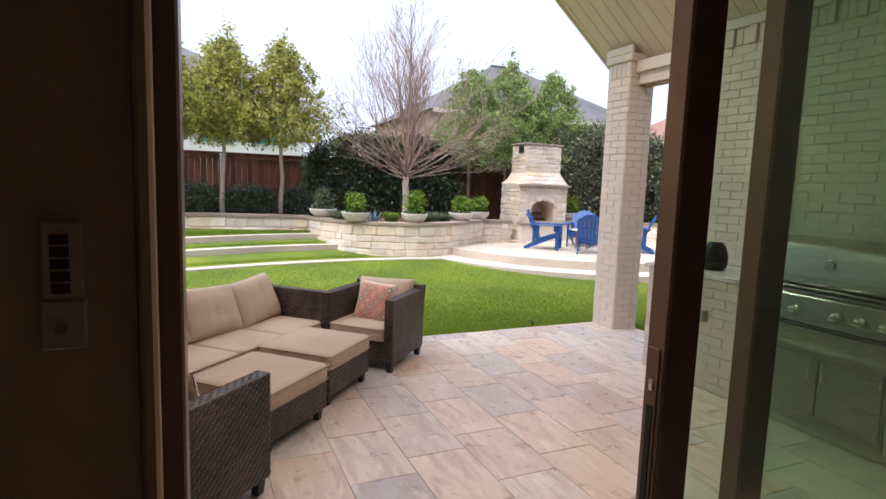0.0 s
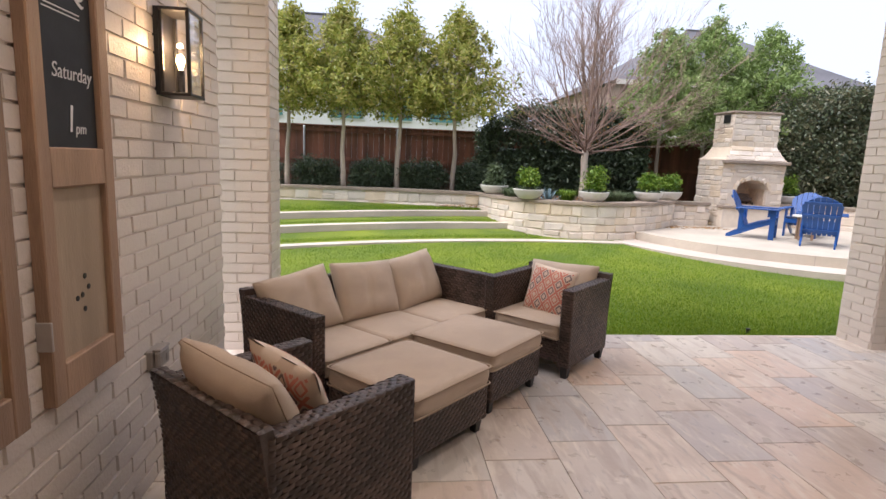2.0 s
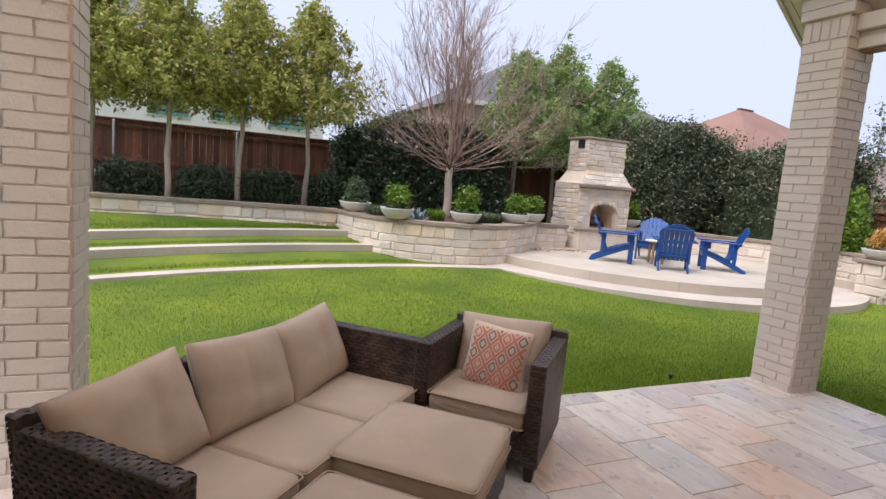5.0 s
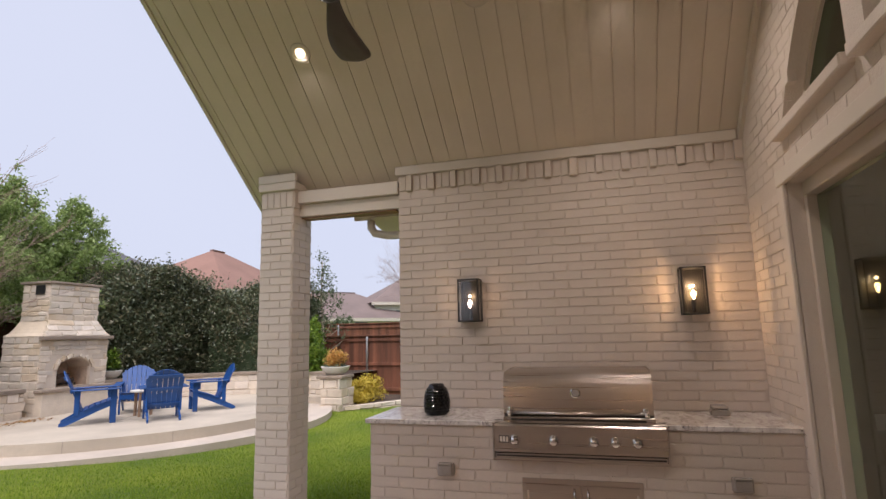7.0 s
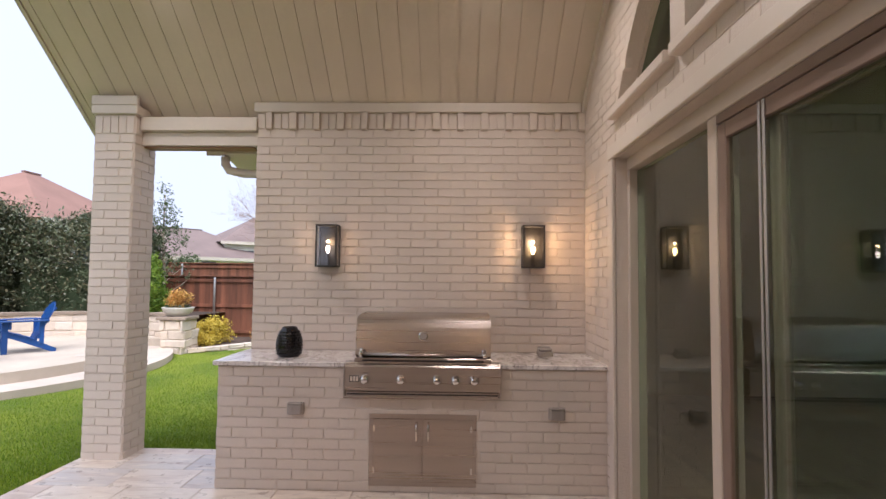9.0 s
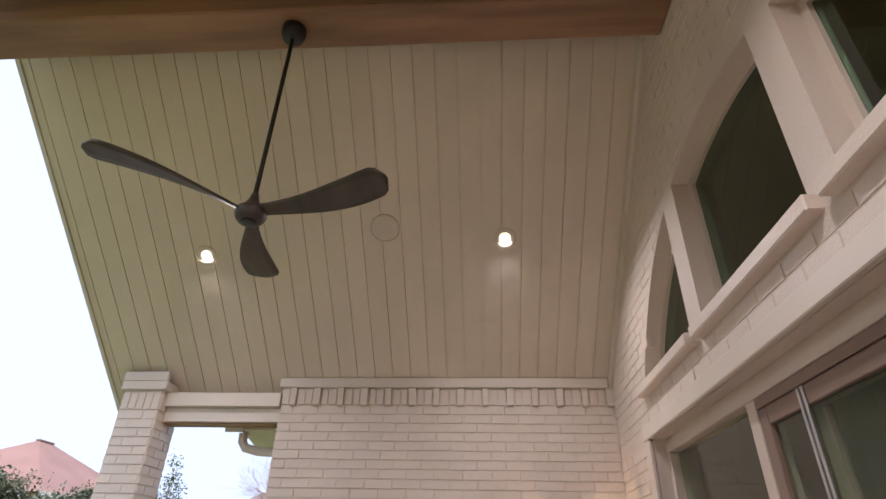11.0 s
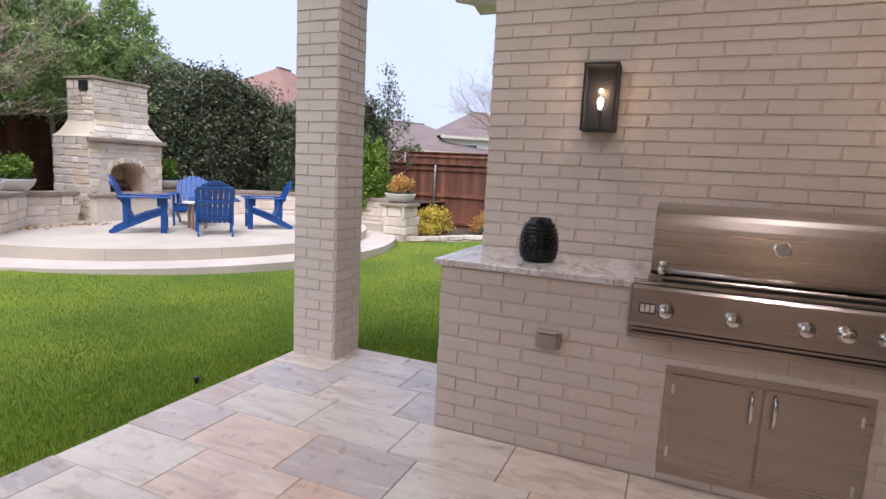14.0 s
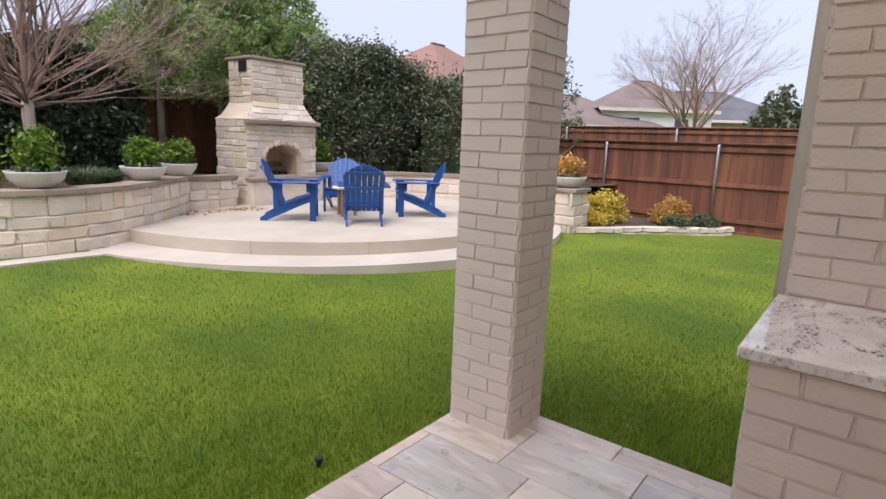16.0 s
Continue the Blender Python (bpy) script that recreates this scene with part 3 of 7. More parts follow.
CA = (-0.10, 0.24, 4.05, 4.41)
column("column_east", *CA)
column("column_west", -5.50, -5.14, 4.05, 4.41)
for xa, ya, s in ((CA[0] + 0.02, EAST_END, 1), (-5.48, WEST_END, -1)):
    setting("trim", box(xa + .05, xa + 0.30, ya + .002, 4.048, 2.93, 3.055, .006), M_TRIM, "cream-painted beam casing between wall and column", "beam")
    setting("trim", box(xa + .1, xa + 0.27, ya + .002, 4.048, 2.80, 2.928, .006), M_TRIM, "cream-painted lower beam casing", "beam")
    setting("trim", box(xa + .12, xa + 0.25, ya + .05, 4.04, 2.785, 2.798), M_BEAM, "brown stained soffit strip under the beam", "trim")

# Eave return, gutter and downpipe beyond the grill wall.
eave = thing("eave_return", pose(0.18, EAST_END, 2.76), "cream-painted boxed eave corner with gutter", "eave", kind="structure")
bm = bmesh.new()
prism(bm, [(0.0, 0.02), (0.62, -0.10), (0.62, 0.06), (0.0, 0.22)], 0.42, Matrix.Translation((0.06, 0.004, 0)))
part("soffit_box", bm, M_TRIM, eave)
bm = bmesh.new()
prism(bm, [(0.10, 0.0), (0.20, 0.02), (0.24, 0.14), (0.06, 0.14)], 0.16, Matrix.Translation((-.04, 0.42, -0.0)))
part("gutter_end", bm, M_TRIM, eave)
bm = bmesh.new()
tube(bm, [(.12, .42, .0), (.12, .42, -.07), (.12, .38, -.13), (.12, .25, -.16), (.12, .06, -.17), (.12, .035, -.24), (.12, .03, -2.4)], .042, 10)
part("downpipe", bm, M_TRIM, eave, smooth=True)

# Opening frames of the three arched lights, sills, glass.
for i, (a, b) in enumerate(WINS):
    w = thing("window_%d" % (i + 1), pose((a + b) / 2, -0.1, SILL), "arched dark-glazed light set deep in painted brick", "window", kind="structure")
    c = (a + b) / 2
    n = 12
    outer = [(a + .0, SILL), (b - .0, SILL)] + [(b - (b - a) * k / n, arc_z(b - (b - a) * k / n)) for k in range(n + 1)]
    inner = [(a + .05, SILL + .05), (b - .05, SILL + .05)] + [(b - .05 - (b - a - .1) * k / n, arc_z(b - .05 - (b - a - .1) * k / n) - .05) for k in range(n + 1)]
    bm = bmesh.new()
    ring = []
    for y in (-.05, .0):
        ring.append(([bm.verts.new((x - c, y, z - SILL)) for x, z in outer], [bm.verts.new((x - c, y, z - SILL)) for x, z in inner]))
    m_ = len(outer)
    for k in range(m_):
        j = (k + 1) % m_
        (o0, i0), (o1, i1) = ring
        bm.faces.new((o0[k], o0[j], i0[j], i0[k]))
        bm.faces.new((o1[k], i1[k], i1[j], o1[j]))
        bm.faces.new((i0[k], i0[j], i1[j], i1[k]))
        bm.faces.new((o0[k], o1[k], o1[j], o0[j]))
    bmesh.ops.recalc_face_normals(bm, faces=bm.faces)
    part("window_frame", bm, M_PALEFRAME, w)
    bm = bmesh.new()
    prism(bm, [(x - c, z - SILL) for x, z in inner], 0.008, Matrix.Translation((0, -.03, 0)))
    p = part("pane", bm, M_DGLASS, w)
    p.visible_shadow = False
    part("window_sill", box(a - c - .06, b - c + .06, .02, .165, -.075, -.004, .008), M_BRICK, w)

# Glazed door wall: fixed light, pale post, sliding leaves standing open behind one another.
door = thing("door_1", pose(0, -0.1, 0), "wide glass patio door, one leaf slid open, bronze frames", "door", kind="structure")
part("head_frame", box(DL, DR, -.10, .02, DTOP - .09, DTOP, .004), M_PALEFRAME, door)
part("jamb", box(DR - .05, DR, -.098, .018, 0, DTOP - .092, .003), M_PALEFRAME, door)
part("post", box(-2.275, -2.185, -.098, .018, 0, DTOP - .092, .004), M_PALEFRAME, door)
part("track", box(DL, DR, -.10, .06, -.02, .012, .003), M_FRAME, door)
part("head_track", box(DL + .002, -2.277, -.098, .018, DTOP - .14, DTOP - .093, .003), M_FRAME, door)
part("side_frame", box(DL, DL + .035, -.10, .015, .014, DTOP - .142, .003), M_FRAME, door)
part("edge_strip", box(DL + .002, DL + .030, .0155, .03, .014, DTOP - .142, .002), M_STEEL, door, "bright metal edge strip")


def leaf(x0, x1, y, fr, handle=False):
    lf = part("door_leaf", box(x0, x0 + .075, y - .022, y + .022, .016, DTOP - .145, .004), fr, door)
    for a, b, c, d in ((x1 - .075, x1, .016, DTOP - .145), (x0 + .076, x1 - .076, .016, .10), (x0 + .076, x1 - .076, DTOP - .22, DTOP - .145)):
        part("rail", box(a, b, y - .021, y + .021, c, d, .004), fr, lf)
    g = part("pane", box(x0 + .07, x1 - .07, y - .004, y + .004, .09, DTOP - .21), M_GLASS, lf)
    g.visible_shadow = False
    if handle:
        part("lock_plate", box(x0 - .003, x0 - .0005, y - .012, y + .012, .96, 1.34, .001), M_FRAME, lf, "narrow bronze lock plate")
        part("lock_slot", box(x0 - .005, x0 - .0032, y - .006, y + .006, 1.06, 1.24), M_BLACK, lf)
        part("pull_recess", box(x0 + .018, x0 + .056, y - .026, y - .0225, .86, 1.06, .001), M_BLACK, lf)
        part("latch", box(x0 - .006, x0 - .0032, y - .005, y + .005, 1.265, 1.285, .001), M_CHROME, lf)


leaf(-3.78, -2.62, -.060, M_FRAME, True)
leaf(-3.50, -2.285, -.005, M_FRAME)
part("interlock", box(-2.690, -2.672, -.005 + .0225, .024, .018, DTOP - .147, .002), M_STEEL, door, "bright metal interlock strip")
part("interlock", box(-2.656, -2.640, -.005 + .0225, .024, .018, DTOP - .147, .002), M_STEEL, door, "bright metal interlock strip")
fx = part("fixed_light", box(-2.183, DR - .052, -.06, -.02, .014, .10, .004), M_PALEFRAME, door)
g = part("pane", box(-2.185, DR - .05, -.045, -.037, .09, DTOP - .1), M_GLASS, fx)
g.visible_shadow = False
# stone-like reveals and the flat casing round the opening
setting("trim", box(DL - .11, DR + .11, .002, .035, DTOP, DTOP + .10, .006), M_TRIM, "cream-painted head casing over the doors", "trim")
setting("trim", box(DR, DR + .10, .002, .03, 0, DTOP - .002, .006), M_BRICK, "cream-painted side casing of the doors", "trim")
setting("trim", box(DL - .10, DL, .002, .03, 0, DTOP - .002, .006), M_BRICK, "cream-painted side casing of the doors", "trim")

# Room behind the doors, its unseen walls and ceiling added to keep it dark.
setting("floor_inside", box(-9, 3.0, -8, -.2, -.2, 0.0), M_INTFLOOR, "dark timber floor inside the house", "floor")
setting("wall_inside_south", box(-9, 3, -8.2, -8, -.2, 5.6), M_INT, "plain unseen room wall added to keep the interior dark", "wall")
setting("wall_inside_west", box(-9.2, -9, -8.2, -.2, -.2, 5.6), M_INT, "plain unseen room wall added to keep the interior dark", "wall")
setting("wall_inside_east", box(3, 3.2, -8.2, -.2, -.2, 5.6), M_INT, "plain unseen room wall added to keep the interior dark", "wall")
setting("ceiling_inside", box(-9.2, 3.2, -8.2, -.2, 5.6, 5.8), M_INT, "plain unseen room ceiling added to keep the interior dark", "ceiling")
setting("wall_inside_north", box(-9, DL - .006, -.222, -.202, 0, 5.6), M_INT, "plain dim wall beside the patio door", "wall")
setting("wall_inside_north", box(DR + .02, 3, -.222, -.202, 0, 5.6), M_INT, "plain dim wall beside the patio door", "wall")
setting("trim", box(DL - .004, DL + .012, -.235, -.201, 0, DTOP, .004), M_INT, "dark casing strip beside the patio door", "trim")

# House above: unseen slab added to close the porch to sky on that side.
setting("house_roof", box(-9.2, 6.0, -8.2, -.3, 5.8, 6.0), M_ROOFG, "grey shingled slab, added unseen over the house to block sky", "roof")

# ---- grill counter ----
CX, CY = -0.685, 2.965
counter = thing("counter_base", pose(CX / 2, CY / 2, -.012), "cream-painted brick counter base on the sandstone paving", "counter", kind="structure")
part("core", box(CX / 2, -CX / 2 - .002, -CY / 2 + .002, CY / 2, 0, .938), M_MORTAR, counter)
top = tagged(part("countertop", box(CX - .035, -.001, .002, CY + .035, .928, .962, .004), M_GRANITE), "white granite countertop with dark veins over brick", "countertop")

GY0, GY1 = .846, 1.946   # width of the grill
GC = (GY0 + GY1) / 2


def along_y(profile, y0, y1):
    """A solid of constant section: profile of (x, z), run from y0 to y1."""
    bm = bmesh.new()
    prism(bm, profile, y1 - y0, Matrix.Translation((0, y0, 0)))
    return bm


grill = thing("gas_grill", pose(CX, GC, .93), "stainless steel built-in gas grill with closed hood", "grill")
W = (GY1 - GY0) / 2
part("body", box(-.03, .52, -W + .03, W - .03, -.02, .07, .004), M_BBQ, grill)
hood_prof = [(.01, .07), (-.025, .09), (-.021, .16), (-.012, .24), (-.002, .30), (.008, .335), (.024, .358), (.05, .372), (.10, .380), (.20, .386), (.50, .388), (.50, .07)]
hood = part("hood", along_y(hood_prof, -W + .05, W - .05), M_BBQ, grill)
for s in (-1, 1):
    part("side_cheek", along_y([(x - .004, z + .003) for x, z in hood_prof], s * (W - .045) - .008, s * (W - .045) + .008), M_BBQ, hood)
    b_ = lathe([(.020, 0), (.020, .012), (.010, .018)], 16)
    part("hinge_boss", b_, M_CHROME, hood, m=pose(-.03, s * (W - .09), .125, 0, -90, 0), smooth=True)
part("thermometer", lathe([(.036, 0), (.036, .010), (.030, .014), (.028, .008)], 24), M_CHROME, hood, "round chrome thermometer bezel", m=Matrix.Translation((-.010, 0, .235)) @ Matrix.Rotation(radians(-82), 4, "Y"))
part("dial", lathe([(.026, 0), (.026, .003)], 20), M_GREYBOX, hood, m=Matrix.Translation((-.019, 0, .236)) @ Matrix.Rotation(radians(-82), 4, "Y"))
bm = bmesh.new()
tube(bm, [(-.062, -W + .10, .10), (-.062, W - .10, .10)], .010, 12)
part("handle", bm, M_BBQ, grill, "long round brushed handle bar", smooth=True)
for s in (-1, 1):
    part("end_cap", lathe([(.012, -.016), (.020, -.012), (.022, 0), (.020, .012), (.012, .016)], 18), M_CHROME, grill, "chrome handle end cap", smooth=True, m=Matrix.Translation((-.062, s * (W - .085), .10)) @ Matrix.Rotation(radians(90), 4, "X"))
for s in (-1, 1):
    part("handle_post", box(-.062, -.0, s * (W - .12) - .010, s * (W - .12) + .010, .09, .112, .002), M_BBQ, grill)
for z in (.052, .030):
    part("panel_seam", box(-.0625, -.0595, -W - .03, W + .03, z - .004, z - .001), M_BLACK, grill)
part("vent_slot", box(-.032, -.0305, -W + .09, W - .09, .045, .058), M_BLACK, grill)
part("control_panel", along_y([(-.05, .035), (-.078, .01), (-.084, -.165), (-.03, -.175), (.0, .035)], -W - .034, W + .034), M_BBQ, grill)
part("drip_lip", along_y([(-.09, -.205), (-.09, -.222), (-.0, -.222), (-.0, -.205)], -W - .03, W + .03), M_BBQ, grill)
part("drip_gap", box(-.07, -.01, -W - .02, W + .02, -.206, -.176), M_BBQ, grill)
part("drip_slot", box(-.0715, -.0702, -W - .015, W + .015, -.197, -.186), M_BLACK, grill)
for s in (-1, 1):
    part("panel_end", box(-.088, -.02, s * (W + .033) - .006, s * (W + .033) + .006, -.222, .03, .002), M_BBQ, grill)
for y in (.43, .16, -.11, -.25, -.39):
    kn = part("knob", lathe([(.036, 0), (.036, .008), (.030, .012), (.027, .036), (.022, .042)], 20), M_CHROME, grill, "polished control knob", smooth=True,
              m=Matrix.Translation((-.082, y, -.08)) @ Matrix.Rotation(radians(-94), 4, "Y"))
    part("pointer", box(-.003, .003, -.020, .020, .042, .047), M_BBQ, kn)
part("badge", box(-.0815, -.0790, W - .078, W - .004, -.106, -.057), M_DARKPL, grill, "small dark maker's plate", m=Matrix.Rotation(radians(2), 4, "Y"))
for k in range(3):
    part("badge_bar", box(-.0832, -.0816, W - .028 - k * .022, W - .011 - k * .022, -.099, -.064), M_WHITEPL, grill, m=Matrix.Rotation(radians(2), 4, "Y"))

doors = thing("access_doors", pose(CX, 1.392, .045), "pair of brushed steel access doors under the grill", "cabinet door")
part("frame", box(-.012, .004, -.406, .406, .0, .535, .002), M_BBQ, doors)
for s in (-1, 1):
    d = part("door", box(-.02, -.0125, min(s * .004, s * .385), max(s * .003, s * .374), .034, .500, .003), M_BBQ, doors)
    bm = bmesh.new()
    tube(bm, [(-.022, s * .045, .335), (-.05, s * .045, .345), (-.058, s * .045, .37), (-.058, s * .045, .44), (-.05, s * .045, .465), (-.022, s * .045, .475)], .008, 10)
    part("handle", bm, M_CHROME, d, "curved chrome pull", smooth=True)
    for z in (.12, .43):
        part("hinge", box(-.024, -.0205, s * .366 - .006, s * .366 + .006, z - .025, z + .025, .001), M_CHROME, d)


def outlet_box(m):
    o = thing("outlet_box", m, "grey weatherproof outlet cover on painted brick", "outlet", group="outlets")
    part("back_box", box(-.034, .006, -.062, .062, -.045, .045, .006), M_GREYBOX, o)
    bm = box(-.062, -.0345, -.055, .055, -.04, .038, .008)
    part("cover", bm, M_GREYBOX, o)
    part("hinge", box(-.066, -.03, -.05, .05, .0385, .05, .003), M_GREYBOX, o)
    for s in (-1, 1):
        part("socket", box(-.065, -.0622, s * .025 - .012, s * .025 + .012, -.02, .014, .001), M_GREYBOX, o)
    return o


ob0 = outlet_box(pose(CX, 2.357, .612))
copy_thing(ob0, pose(CX, .385, .60))
copy_thing(ob0, pose(WX, 2.36, .57, 0, 0, 180))
copy_thing(ob0, Matrix.Translation((-.36, .42, .983)) @ Matrix.Rotation(radians(90), 4, "Y") @ Matrix.Translation((-.006, 0, 0)))

# ribbed black vase
def vase_r(z):
    return .088 + .014 * math.sin(min(1.0, z / .13) * math.pi * .75) - .040 * max(0.0, (z - .13) / .105) ** 1.6


prof = [(.080, 0), (.086, .006)] + [(vase_r(.012 + .0105 * k) + (.002 if k % 2 else -.002), .012 + .0105 * k) for k in range(21)] + [(.060, .236), (.054, .238), (.050, .225), (.048, .10)]
vase = thing("vase", pose(-.42, 2.505, .9625), "ribbed glossy black ceramic vase on the granite", "vase")
part("body", lathe(prof, 40, cap=True), M_VASE, vase, smooth=True)
bm = bmesh.new()
for k in range(9):
    for j in range(18):
        z = .026 + k * .0215
        add_box(bm, vase_r(z) - .004, vase_r(z) + .0065, -.0135, .0135, z - .0082, z + .0082, .003, Matrix.Rotation(2 * math.pi * (j + .5 * (k % 2)) / 18, 4, "Z"))
part("bead_relief", bm, M_VASE, vase)


def lantern(m, bulb):
    """Box lantern: back plate, frame bars, panes and one bulb; its back lies on x = 0, it faces -x."""
    l = thing("wall_lantern", m, "black metal box lantern with clear panes, lit, on brick", "wall lamp", group="porch lanterns")
    w, h, d = .094, .186, .135
    part("back_plate", box(-.012, .012, -w, w, -h, h, .002), M_BLACK, l)
    for sy in (-1, 1):
        for x in (-d, -.022):
            part("bar", box(x - .007, x + .007, sy * (w - .007) - .007, sy * (w - .007) + .007, -h + .0145, h - .0145), M_BLACK, l)
    for z in (-h, h - .014):
        part("plate", box(-d - .008, -.0125, -w - .002, w + .002, z, z + .014, .002), M_BLACK, l)
    part("front_pane", box(-d - .002, -d + .001, -w + .014, w - .014, -h + .0145, h - .0145), M_LGLASS, l).visible_shadow = False
    for sy in (-1, 1):
        part("side_pane", box(-d + .0075, -.0295, sy * (w - .006) - .0015, sy * (w - .006) + .0015, -h + .0145, h - .0145), M_LGLASS, l).visible_shadow = False
    part("socket", lathe([(.016, 0), (.016, .10), (.012, .106)], 14), M_BLACK, l, m=pose(-.07, 0, -h + .0145))
    part("bulb", lathe([(.008, 0), (.010, .01), (.018, .034), (.019, .046), (.014, .062), (.005, .070)], 16), bulb, l, "glowing filament bulb", m=pose(-.07, 0, -h + .120), smooth=True)
    return l


lantern(pose(-.014, 2.286, 1.885), M_BULBW)
lantern(pose(-.014, .478, 1.892), M_BULB)
lantern(pose(WX + .014, 2.625, 1.90, 0, 0, 180), M_BULB)
lantern(pose(WX + .014, .74, 1.90, 0, 0, 180), M_BULB)
for x, y, z, e in ((-.084, 2.286, 1.925, .7), (-.084, .478, 1.932, 2.6), (WX + .084, 2.625, 1.94, 2.6), (WX + .084, .74, 1.94, 2.6)):
    p = new("lantern_light", bpy.data.lights.new("lantern_light", "POINT"))
    p.data.energy, p.data.color, p.data.shadow_soft_size = e, (1.0, .64, .32), .012
    p.location = (x, y, z)


# ---- shutters on the side wall ----
def shutter(y0, y1, chalk):
    s = thing("barn_shutter", pose(WX + .006, (y0 + y1) / 2, .65), "weathered wooden barn shutter with chalkboard panel on brick" if chalk else "weathered wooden barn shutter hung on painted brick", "shutter", group="barn shutters")
    w = (y1 - y0) / 2
    H = 1.62
    for sy in (-1, 1):
        part("stile", box(0, .042, min(sy * w, sy * (w - .062)), max(sy * w, sy * (w - .062)), .04, H, .004), M_OLDWOOD, s)
    for z0, z1 in ((.04, .16), (.70, .82), (H - .20, H)):
        part("rail", box(.002, .040, -w + .0625, w - .0625, z0, z1, .004), M_OLDWOOD, s)
    part("panel", box(.004, .02, -w + .0625, w - .0625, .1605, .6995), M_OLDPANEL, s)
    pan = part("chalkboard" if chalk else "panel", box(.004, .02, -w + .0625, w - .0625, .8205, H - .2005), M_SLATE if chalk else M_OLDPANEL, s)
    if chalk:
        for txt, size, yy, zz in (("BBQ", .128, -.118, 1.28), ("Saturday", .064, -.085, 1.03), ("1", .12, -.03, .87), ("pm", .05, .025, .865)):
            cu = bpy.data.curves.new("lettering", "FONT")
            cu.body, cu.size, cu.extrude, cu.shear = txt, size, .0006, .15
            cu.materials.append(M_CHALK)
            t = new("lettering", cu)
            t.parent = pan
            t.matrix_basis = Matrix(((0, 0, 1, .0212), (1, 0, 0, yy), (0, 1, 0, zz), (0, 0, 0, 1)))
        for zz in (1.235, 1.222):
            part("chalk_rule", box(.0201, .0212, -.11, .09, zz, zz + .004), M_CHALK, pan)
        for yy, zz in ((.02, .40), (-.03, .335), (.0, .34), (.04, .36), (.01, .29)):
            part("bolt_hole", lathe([(.0095, 0), (.0095, .002)], 10), M_BLACK, s, m=Matrix.Translation((.0202, yy, zz)) @ Matrix.Rotation(radians(90), 4, "Y"))
    for z in (.22, 1.36):
        part("hinge_plate", box(.0, .046, -w - .006, -w + .004, z, z + .09, .002), M_GREYBOX, s)
    return s


shutter(1.595, 2.03, True)
shutter(.90, 1.475, False)

# ---- ceiling fixtures ----
ANG = math.degrees(math.atan(SLOPE))


def can_light(x, y, warm=True):
    s = 1 if x > RIDGE else -1
    m = Matrix.Translation((x, y, roof_z(x) - .001)) @ Matrix.Rotation(s * math.atan(SLOPE), 4, "Y")
    c = thing("recessed_light", m, "lit round recessed downlight in the board ceiling", "ceiling light", group="recessed lights")
    part("trim_ring", lathe([(.044, -.002), (.062, -.006), (.084, -.010), (.090, -.003), (.090, .0)], 28, cap=False), M_TRIM, c, smooth=True)
    part("lens", lathe([(.044, -.003), (.044, -.001)], 24), M_CAN, c)
    l = new("downlight", bpy.data.lights.new("downlight", "AREA"))
    l.data.shape, l.data.size, l.data.energy, l.data.color = "DISK", .12, CAN_POWER, (1.0, .88, .76)
    l.data.spread = radians(145)
    l.matrix_world = Matrix.Translation((x, y, roof_z(x) - .02)) @ Matrix.Rotation(s * math.atan(SLOPE) * .3, 4, "Y")


CAN_POWER = 15.0
for x, y in ((-1.06, .95), (-.97, 3.48), (-4.26, .95), (-4.26, 3.47)):
    can_light(x, y)
spk = thing("ceiling_speaker", Matrix.Translation((-1.14, 1.93, roof_z(-1.14) - .001)) @ Matrix.Rotation(math.atan(SLOPE), 4, "Y"), "round cream ceiling speaker with mesh cover", "speaker")
part("rim", lathe([(.108, -.002), (.114, -.010), (.120, -.004), (.120, 0), (.106, 0)], 32, cap=False), M_TRIM, spk, smooth=True)
part("grille", lathe([(.108, -.008), (.108, -.004)], 32), M_MORTAR, spk)

HUB = (RIDGE, 2.31, 3.22)
fan = thing("ceiling_fan", pose(*HUB), "three-blade dark wooden ceiling fan hung from the beam", "ceiling fan")
part("canopy", lathe([(.028, 1.31), (.062, 1.32), (.075, 1.36), (.075, 1.404)], 28), M_BLACK, fan, smooth=True)
part("downrod", lathe([(.0125, .10), (.0125, 1.335)], 14), M_BLACK, fan, smooth=True)
part("motor", lathe([(.02, -.052), (.055, -.05), (.072, -.03), (.080, -.005), (.072, .02), (.045, .045), (.025, .085), (.018, .12)], 32), M_FAN, fan, smooth=True)
part("bottom_cap", lathe([(.032, -.060), (.042, -.056), (.042, -.048)], 24), M_BLACK, fan, smooth=True)
